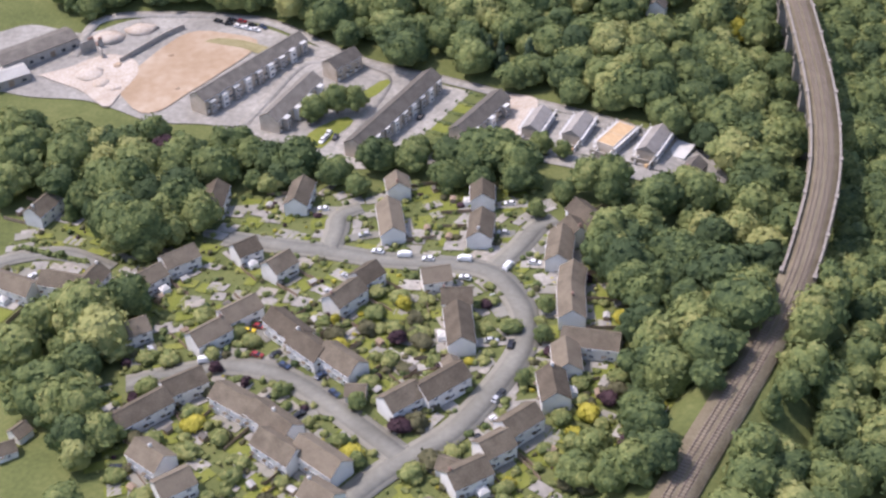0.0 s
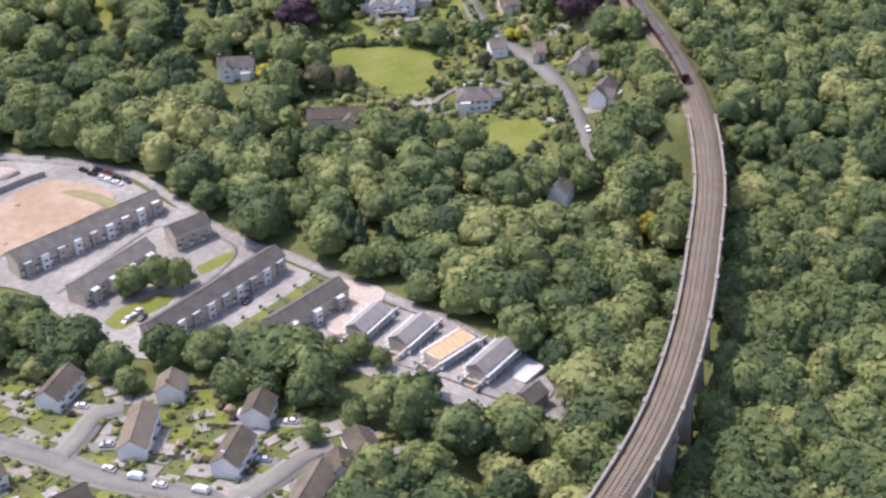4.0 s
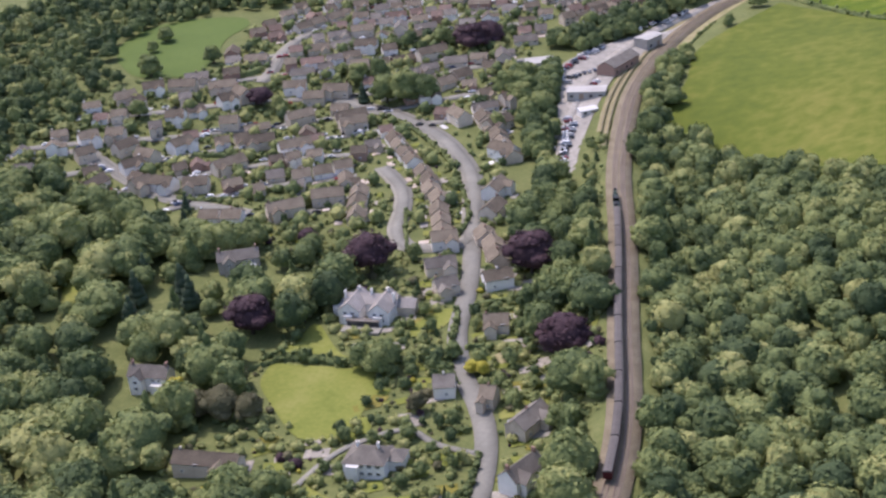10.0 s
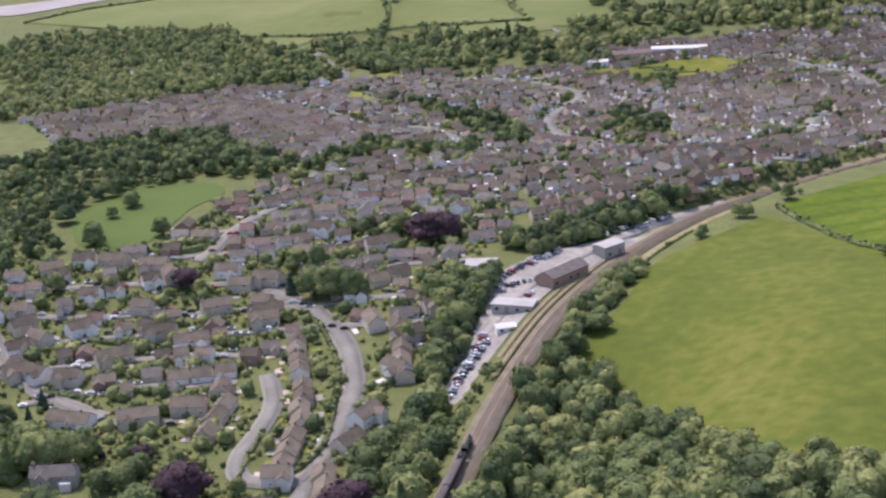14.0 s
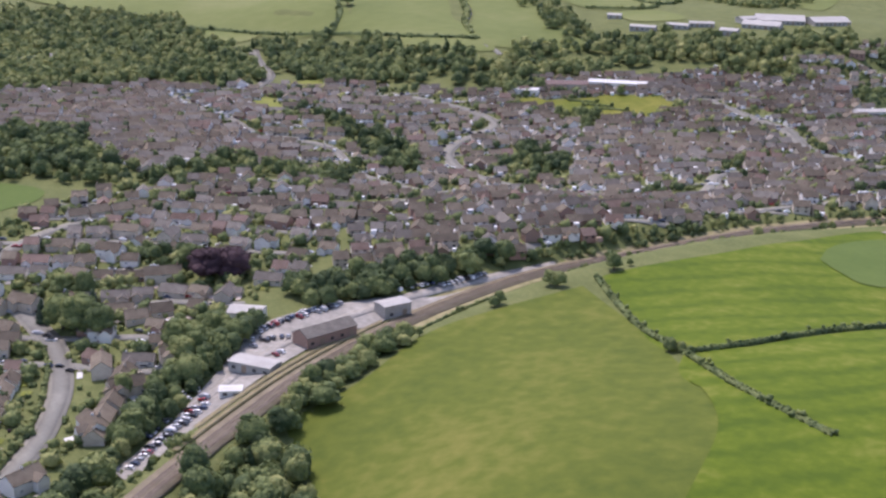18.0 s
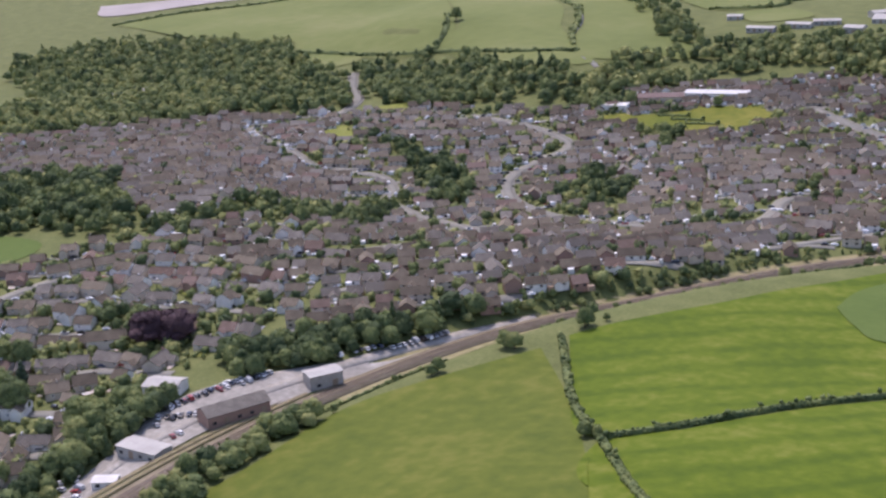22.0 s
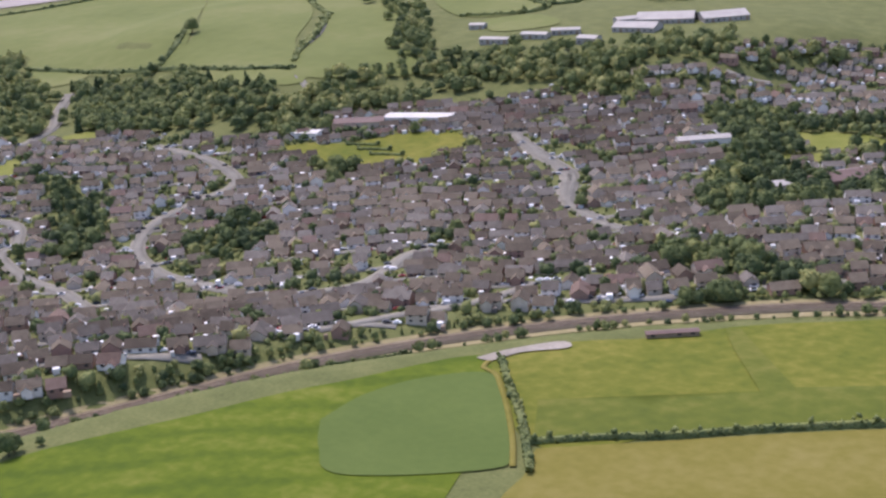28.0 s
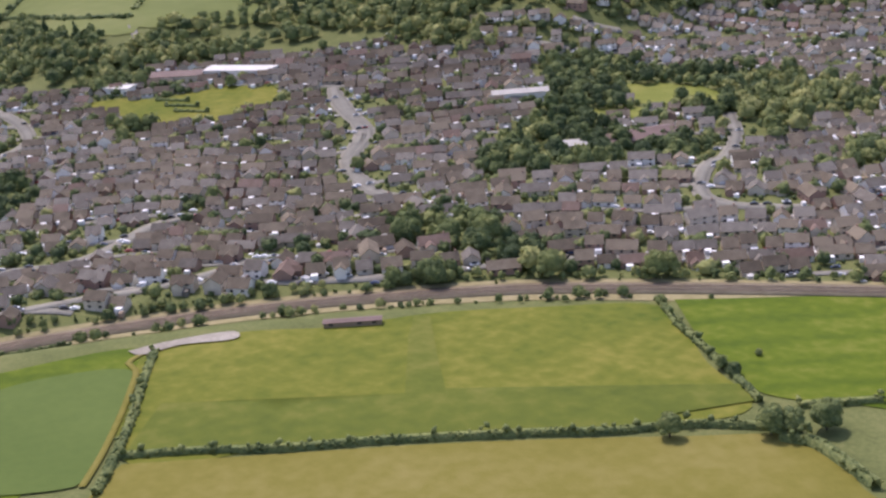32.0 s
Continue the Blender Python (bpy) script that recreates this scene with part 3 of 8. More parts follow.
WOODS = {
    "valley": [(-196, 643), (-163, 639), (-131, 648), (-77, 632), (-36, 611), (-9, 591), (16, 593), (38, 595), (66, 579), (89, 561), (96, 532), (119, 518), (139, 505), (138, 494), (133, 472), (126, 450), (119, 429), (102, 432), (80, 453), (39, 484), (5, 508), (-32, 535), (-58, 559), (-80, 576), (-116, 585), (-150, 581), (-157, 565)],
    "belt": [(-150, 494), (-135, 490), (-102.2, 472.9), (-71.4, 468.1), (-42, 452.6), (-12, 442.3), (8.7, 448.5), (42, 430.1), (69.6, 419.8), (89, 411.2), (95.8, 390.4), (100.8, 379.9), (85.5, 337.5), (70.6, 311.2), (61.3, 311.8), (55.6, 338.6), (51.2, 374.5), (59.9, 398.3), (44.7, 410.7), (8.9, 421.7), (-19.8, 429.1), (-52.4, 437.2), (-84, 441.2), (-92, 427.8), (-90.6, 398.8), (-105.1, 394.8), (-124.3, 411.8), (-135.8, 442)],
    "estate_east": [(57.4, 373.1), (76.1, 381.8), (102, 387.9), (120.4, 380.4), (110.6, 352.8), (95.7, 328.6), (80.8, 307.4), (59.6, 278.4), (47.8, 257.9), (40.5, 254.3), (12.6, 256.2), (31.5, 269.2), (48.6, 294.4), (57.3, 319.2), (52.8, 350)],
    "estate_west": [(-178, 484), (-132, 481), (-96, 435.3), (-92.7, 395.9), (-111.3, 396.3), (-130.3, 422.6), (-156.9, 445.8), (-170, 442.3)],
    "estate_south": [(-134.5, 374.3), (-105.6, 374.2), (-95.7, 358), (-107.3, 347.5), (-102.9, 311.2), (-104.4, 290.7), (-99.8, 267.7), (-110.1, 268.4), (-121.7, 304.2), (-135.7, 321.7), (-144.4, 350.3)],
    "manor": [(-297, 774), (-252, 784), (-217, 783), (-141, 764), (-83, 758), (-51, 736), (-32, 744), (8, 752), (14, 735), (-12, 728), (-9, 686), (-13, 671), (-6, 632), (-24, 616), (-11, 602), (-25, 594), (-47, 592), (-74, 597), (-130, 606), (-178, 616)],
    "rail_west": [(62, 781), (81, 775), (104, 712), (120, 674), (130, 632), (134, 590), (133, 543), (122, 542), (113, 588), (115, 640), (100, 678), (84, 701)],
    "rail_west_b": [(24, 847), (33, 873), (52, 842), (79, 793), (98, 738), (100, 711), (81, 720), (51, 766)],
    "far_left": [(-1016, 1494), (-994, 1620), (-910, 1681), (-792, 1715), (-669, 1643), (-606, 1638), (-497, 1552), (-495, 1509), (-545, 1484), (-616, 1416), (-601, 1308)],
    "far_band": [(-541, 1603), (-567, 1678), (-417, 1662), (-348, 1659), (-320, 1637), (-381, 1602), (-438, 1574), (-476, 1560)],
    "far_band_b": [(-333, 1693), (-261, 1757), (-237, 1805), (-209, 1833), (-148, 1862), (-71, 1960), (-54, 1927), (-119, 1842), (-157, 1809), (-222, 1785), (-235, 1726), (-268, 1692), (-293, 1623), (-328, 1645)],
    "far_c": [(-462, 1963), (-360, 1878), (-285, 1803), (-300, 1794), (-407, 1904)],
    "far_d": [(-1019, 2348), (-883, 2304), (-756, 2202), (-651, 2050), (-786, 2137)],
    "far_e": [(-1243, 2777), (-956, 2739), (-859, 2585), (-990, 2563)],
    "far_f": [(-735, 2452), (-496, 2374), (-308, 2320), (-301, 2396), (-248, 2295), (-237, 2103), (-402, 2231), (-633, 2320)],
    "far_g": [(-2096, 3109), (-1828, 3115), (-1250, 2578), (-1496, 2642)],
    "far_h": [(-1472, 1974), (-1633, 2360), (-1589, 2418), (-1406, 2141), (-1305, 1922)],
    "town_tree_a": [(-417, 1471), (-346, 1468), (-270, 1450), (-188, 1379), (-213, 1366), (-337, 1445)],
    "town_tree_b": [(-163, 1430), (-164, 1473), (-127, 1478), (-96, 1442), (-94, 1406), (-135, 1409)],
    "town_tree_c": [(-221, 1207), (-200, 1223), (-245, 1348), (-212, 1326), (-172, 1232), (-190, 1190)],
    "town_tree_d": [(96, 1617), (62, 1739), (117, 1723), (171, 1738), (202, 1676), (164, 1606), (128, 1584)],
    "town_tree_e": [(137, 1501), (182, 1521), (247, 1497), (262, 1473), (222, 1481), (167, 1475)],
    "town_tree_f": [(-23, 1819), (30, 1848), (132, 1903), (161, 1851), (151, 1771), (53, 1815), (67, 1722)],
    "town_tree_g": [(-134, 1048), (-87, 1065), (-53, 1038), (-96, 1018)],
    "station_belt": [(-34, 1049), (10, 1113), (43, 1161), (59, 1140), (36, 1090), (-2, 1026)],
    "rail_side": [(107, 1290), (133, 1319), (156, 1362), (176, 1403), (204, 1449), (262, 1477), (255, 1452), (188, 1386), (162, 1355)],
    "town_row": [(-244, 1144), (-242, 1370), (-210, 1319), (-222, 1123)],
    "school_clump": [(-188, 1569), (-186, 1600), (-152, 1575), (-150, 1548)],
    "school_row": [(-320, 1637), (-285, 1642), (-270, 1666), (-243, 1644), (-282, 1612)],
    "park_wood": [(-483, 1025), (-459, 1054), (-465, 1125), (-444, 1163), (-365, 1215), (-295, 1141), (-293, 1072), (-323, 1025), (-299, 975), (-256, 936), (-296, 906), (-305, 874)],
    "garden_village": [(-35, 737), (-23, 763), (21, 778), (50, 699), (65, 671), (91, 634), (108, 569), (94, 550), (57, 572), (34, 604), (41, 652), (-8, 672)],
    "garden_lane": [(36, 767), (64, 775), (97, 702), (124, 640), (123, 589), (114, 566), (98, 623), (82, 654), (59, 690)],
    "town_nw": [(-396, 1170), (-383, 1203), (-259, 1157), (-238, 1123), (-292, 1098)],
    "far_east_a": [(106, 1858), (139, 1890), (214, 1874), (235, 1832), (193, 1806), (217, 1748), (194, 1750)],
    "far_east_b": [(-46, 1913), (-16, 1992), (97, 2120), (108, 2097), (12, 2030), (-25, 1935)],
    "town_east_c": [(240, 1758), (256, 1786), (298, 1718), (287, 1678)],
    "manor_north": [(-267, 807), (-221, 818), (-115, 777), (-42, 769), (-31, 748), (-106, 749), (-190, 735), (-209, 737)],
    "station_west": [(-10, 937), (-16, 981), (-9, 997), (9, 978), (22, 931), (29, 888), (29, 870), (8, 893)],
    "site_edge": [(-166, 583), (-142, 587), (-115, 583), (-85, 576), (-56, 553), (-27, 533), (1, 510), (30, 487), (68, 463), (100, 437), (105, 445), (66, 472), (28, 499), (-3, 525), (-32, 550), (-63, 575), (-94, 593), (-135, 600), (-174, 598)],
    "far_west": [(-788, 1317), (-756, 1419), (-696, 1545), (-559, 1483), (-572, 1408), (-619, 1324), (-638, 1229)],
    "far_belt_a": [(-617, 1649), (-609, 1709), (-368, 1687), (-344, 1666), (-391, 1611), (-438, 1571), (-514, 1582)],
    "far_belt_b": [(-309, 1628), (-336, 1664), (-321, 1695), (-258, 1723), (-248, 1700), (-294, 1669), (-274, 1615)],
    "far_belt_c": [(-342, 1714), (-305, 1815), (-244, 1851), (-124, 1889), (-79, 1948), (-52, 1912), (-116, 1839), (-211, 1811), (-274, 1781), (-308, 1708)],
    "far_belt_d": [(-158, 1816), (-145, 1833), (-104, 1837), (-70, 1818), (-96, 1796), (-131, 1791)],
    "far_line": [(-586, 2049), (-518, 2024), (-328, 1852), (-313, 1816), (-432, 1918)],
    "town_tree_h": [(-30, 1835), (-15, 1875), (21, 1879), (80, 1780), (130, 1638), (115, 1601), (87, 1633), (53, 1731)],
    "estate_far_west": [(-194, 493), (-168, 500), (-133, 485), (-130.6, 441.6), (-156.9, 445.8), (-183.1, 448.4)],
}
CROP_PATCH = [(166, 1235), (161, 1263), (166, 1290), (184, 1312), (205, 1297), (241, 1256), (245, 1241), (206, 1206), (184, 1217)]
RUBBLE = [(-175, 543), (-162, 548), (-155, 553), (-145, 556), (-134, 550), (-131, 539), (-136, 524), (-141, 513), (-153, 527), (-164, 535)]
TOWN_EAST = [(-75, 1890), (-55, 1960), (-10, 2050), (75, 2110), (250, 2140), (440, 2080), (440, 1940), (260, 2042), (60, 1992), (-60, 1892)]
FIELD_STRIP = [(220, 1300), (286, 1354), (251, 1393), (237, 1411), (243, 1414), (268, 1390), (295, 1365), (379, 1426), (387, 1415), (371, 1393), (369, 1380), (324, 1343), (280, 1302), (241, 1270)]
TOWN_WEST = [(-662, 1268), (-638, 1336), (-563, 1453), (-451, 1486), (-272, 1319), (-266, 1180), (-294, 1140), (-300, 1103), (-320, 1057)]
ESTATE = [
    (-148.2, 441.7, -154.0, 430.6),
    (-162.2, 393.5, -144.6, 383.8),
    (-140.1, 387.6, -126.3, 382.9),
    (-125.0, 380.4, -121.1, 388.7),
    (-105.1, 378.4, -98.7, 384.0),
    (-98.0, 387.4, -88.6, 393.7),
    (-107.2, 348.2, -99.2, 352.5),
    (-85.7, 422.1, -84.4, 435.7),
    (-54.2, 418.4, -51.8, 431.8),
    (-16.4, 422.1, -17.3, 429.4),
    (-18.4, 392.4, -20.1, 409.5),
    (13.6, 409.2, 14.0, 418.1),
    (11.2, 384.4, 13.0, 397.3),
    (-73.2, 389.2, -66.6, 393.6),
    (-60.3, 375.8, -53.9, 381.8),
    (-38.0, 351.9, -29.9, 360.4),
    (-30.0, 363.8, -24.0, 369.7),
    (-72.9, 349.7, -63.5, 357.0),
    (-81.7, 338.9, -72.6, 346.1),
    (-56.2, 346.8, -46.3, 335.2),
    (-8.2, 362.3, 0.3, 363.5),
    (-1.9, 350.1, 7.0, 349.7)]
ESTATE_B = [
    (2.4, 341.8, 3.1, 325.6),
    (46.0, 399.2, 52.0, 388.9),
    (42.6, 388.7, 45.2, 381.5),
    (39.4, 382.1, 36.6, 367.1),
    (40.9, 360.6, 39.3, 351.3),
    (39.0, 348.8, 38.0, 335.2),
    (34.8, 325.2, 50.4, 321.0),
    (34.4, 320.3, 34.2, 309.4),
    (28.9, 308.0, 29.6, 296.5),
    (-99.9, 301.9, -87.1, 312.0),
    (-87.1, 314.7, -76.9, 320.6),
    (-91.2, 288.9, -82.9, 281.7),
    (-83.0, 270.4, -74.9, 275.5),
    (-132.7, 305.0, -129.4, 309.1),
    (-137.0, 298.1, -130.9, 300.6),
    (-104.2, 306.8, -99.3, 307.8),
    (-69.8, 311.0, -58.3, 301.9),
    (-57.8, 301.5, -47.2, 290.6),
    (-55.3, 288.6, -45.4, 279.8),
    (-43.5, 284.3, -32.6, 273.9),
    (-48.1, 334.0, -39.6, 325.0),
    (-37.9, 326.2, -28.9, 316.7)]
ESTATE_C = [
    (-32.1, 309.1, -26.0, 308.3),
    (-41.0, 267.0, -33.8, 261.0),
    (-20.0, 298.7, -11.2, 304.9),
    (-9.5, 303.2, 2.3, 311.9),
    (-0.9, 319.8, 1.5, 313.1),
    (13.8, 285.2, 22.5, 291.7),
    (6.8, 277.0, 14.3, 281.6),
    (-2.4, 266.2, 7.3, 271.4),
    (-5.0, 275.8, 0.2, 273.1),
    (-9.6, 259.9, -3.9, 256.2)]
SITE = [
    (-100.0, 503.0, -60.0, 550.5),
    (-34.0, 457.0, -2.5, 507.5),
    (-69.0, 483.1, -52.4, 514.3),
    (-46.0, 522.0, -35.3, 532.2),
    (6.6, 459.9, 24.6, 485.6),
    (34.4, 459.7, 40.7, 473.2),
    (49.5, 452.7, 56.2, 465.8),
    (61.5, 444.4, 71.5, 457.3),
    (76.0, 438.0, 84.3, 452.9)]
VILLAGE = [
    (-56.9, 650.8, -46.8, 656.0),
    (-10.8, 607.7, 12.5, 610.8),
    (46.4, 612.5, 62.3, 615.2),
    (108.0, 612.4, 112.7, 625.9),
    (98.8, 643.2, 102.5, 658.3),
    (78.9, 663.6, 84.2, 663.9),
    (59.2, 667.0, 66.2, 669.7),
    (-2.8, 713.1, 16.3, 719.8),
    (27.4, 740.4, 34.3, 746.7),
    (44.7, 750.3, 54.3, 757.0),
    (15.4, 757.7, 26.4, 764.6),
    (59.6, 714.1, 68.3, 717.3),
    (95.3, 545.1, 97.7, 552.2),
    (-30.0, 936.0, 8.2, 880.8),
    (25.1, 800.7, 44.7, 768.9)]
HILL = [
    (-69.3, 904.9, -39.4, 868.6),
    (-34.4, 863.2, -7.5, 825.3),
    (-5.8, 822.7, 10.4, 788.2),
    (6.9, 783.1, 16.9, 788.7),
    (-39.4, 800.3, -53.1, 837.0),
    (-85.2, 799.6, -71.9, 811.0),
    (-118.0, 792.0, -96.1, 797.2),
    (-71.5, 818.9, -58.1, 826.4),
    (-145.5, 881.6, -132.1, 890.0),
    (-121.9, 876.6, -109.7, 888.6),
    (-111.9, 921.6, -98.3, 933.2),
    (-73.3, 972.9, -60.3, 993.3),
    (13.0, 836.8, 13.3, 851.3),
    (20.9, 813.7, 21.2, 827.4),
    (-142.7, 845.0, -133.7, 859.9),
    (-182.6, 865.9, -178.3, 878.5),
    (-210.5, 854.6, -206.3, 866.8),
    (-194.9, 802.9, -194.2, 821.1),
    (-97.6, 844.8, -71.6, 863.8)]
HILL_B = [
    (-182.7, 828.7, -163.1, 823.2),
    (-210.3, 1057.2, -195.0, 1092.3),
    (-243.7, 931.5, -233.9, 939.3),
    (-230.8, 940.5, -215.2, 945.2),
    (-206.5, 944.9, -192.4, 952.4),
    (-208.2, 901.8, -198.3, 905.5),
    (-174.8, 904.5, -165.2, 908.2),
    (-146.6, 823.1, -134.8, 827.4),
    (-237.4, 859.3, -230.5, 867.7),
    (-226.9, 841.9, -221.1, 850.1),
    (-226.7, 870.8, -217.4, 874.1),
    (-193.0, 835.4, -186.9, 845.3),
    (-195.8, 855.0, -183.7, 853.1),
    (-172.1, 814.7, -167.9, 824.5),
    (-164.5, 823.3, -152.2, 822.8),
    (-139.6, 917.4, -130.4, 929.4),
    (-105.3, 913.9, -94.1, 923.8),
    (-164.7, 959.4, -152.6, 965.0),
    (-146.0, 949.2, -134.8, 953.2),
    (-139.9, 962.8, -124.6, 965.1)]
HILL_C = [
    (-75.6, 954.6, -66.1, 961.1),
    (-102.9, 1014.8, -91.0, 1028.8),
    (-140.1, 998.4, -129.2, 1001.2),
    (-152.6, 1029.6, -139.3, 1033.8),
    (-249.7, 912.1, -242.5, 922.3),
    (-177.5, 939.6, -189.5, 948.9),
    (-190.4, 928.9, -185.3, 936.9),
    (-47.0, 936.0, -36.0, 926.0),
    (-18.8, 914.4, -12.0, 928.0),
    (-6.9, 892.1, 7.2, 885.2)]
TREES_COPPER = [(-170, 941, 11), (-10, 757, 19), (59, 768, 19), (-34, 698, 17), (98, 697, 17), (-108.7, 468, 12), (-75, 1032, 18), (-68, 1041, 16), (-78, 1045, 12), (-53, 780, 7), (-73.6, 327.6, 4), (-16.7, 333.7, 5)]
TREES_GOLD = [(-31, 639, 9), (71, 683, 6), (54.6, 390.5, 4), (-18.7, 339, 3), (-106, 867, 5), (128, 535, 11), (135, 538, 10), (52, 593, 6), (-39, 650, 8), (67, 683, 6), (-37.1, 347.5, 3.5), (-16.6, 339.9, 3.5)]
TREES_CONIFER = [(-98, 711, 16), (-107, 730, 14), (-80, 721, 15), (-120, 782, 11), (27, 516, 17), (22, 520, 15), (38, 512, 16), (-79, 718, 17), (-72, 713, 15), (-119, 742, 13), (-89, 694, 14), (-98, 977, 12), (-107, 969, 13), (-108, 967, 12), (-112, 957, 12), (-435, 1276, 10), (-271, 1658, 10), (-259, 1651, 12), (-131, 800, 10), (-176, 1321, 9)]
TREES_OLIVE = [(-12, 639, 13), (-22, 639, 11), (-1, 640, 11), (-18, 659, 11), (-25, 641, 10), (0.9, 335.5, 5), (-11.5, 336.4, 4), (58, 655, 8), (29.4, 265.2, 5)]
TREES_OAK = [(-27, 768, 10), (-46, 772, 9), (-36, 782, 7), (4, 772, 8), (-98, 770, 10), (-112, 776, 9), (-1.1, 453.1, 8), (9.4, 451.8, 9), (18.4, 451.6, 10), (28.2, 449.6, 8), (37.5, 448.6, 9), (-8.9, 454.1, 10), (45.6, 443.7, 8), (13.7, 444.7, 9), (32.2, 441.1, 10), (-84, 956, 21), (-97, 957, 18), (-73, 958, 17), (-26, 962, 15), (-12, 960, 14), (-22, 980, 12), (-108, 404.3, 22), (-116.1, 410.1, 17), (378, 1378, 9), (403, 1397, 11), (408, 1401, 9), (415, 1410, 11), (364, 1432, 6), (370, 1430, 5), (368, 1450, 3), (173, 1045, 6), (70, 1072, 5), (77, 1111, 8), (92, 1147, 10), (58, 1001, 6), (95, 1159, 4), (178, 1046, 5), (81, 1112, 8), (70, 1076, 7), (91, 1150, 8), (61, 1025, 4), (-604, 1802, 16), (-295, 1033, 10), (-288, 1008, 8), (-259, 961, 12)]
TREES_OAK_B = [(-156, 937, 10), (-293, 1030, 10), (-290, 1008, 6), (-258, 962, 13), (-266, 970, 12), (-232, 992, 12), (-227, 902, 11), (-202, 917, 9), (-233, 992, 11), (-166, 1570, 13), (-188, 1570, 11), (-160, 1578, 10), (8, 1496, 9), (-183, 1670, 9), (167, 1479, 12), (188, 1488, 12), (202, 1500, 12), (216, 1441, 9), (225, 1450, 9), (236, 1460, 10), (253, 1478, 13), (261, 1478, 11), (42, 1573, 9), (291, 1500, 13), (293, 1506, 11), (31, 344.5, 7), (28.6, 329.4, 7), (21, 309.6, 6), (-28.7, 303.9, 6), (-97.2, 335.5, 3), (-67.3, 334.3, 3), (-99.1, 299.6, 7), (-28.2, 279.3, 5), (-42, 494, 14), (-34, 494, 13), (-51, 490, 12), (128.6, 440.8, 18), (120.9, 427.5, 16)]
TREES_OAK_C = [(32.2, 402.5, 8), (52.3, 327.7, 6), (33, 676, 13), (24, 680, 11), (75, 648, 7), (56, 692, 7), (90, 704, 9), (112, 650, 9), (34, 681, 12), (26, 682, 10), (-116, 988, 15), (-127, 983, 13), (-99, 1043, 13), (-8, 978, 12), (-20, 983, 11), (2, 941, 13), (-14, 954, 12), (15, 897, 11), (-20, 966, 13), (-18, 955, 12), (-15, 919, 11)]
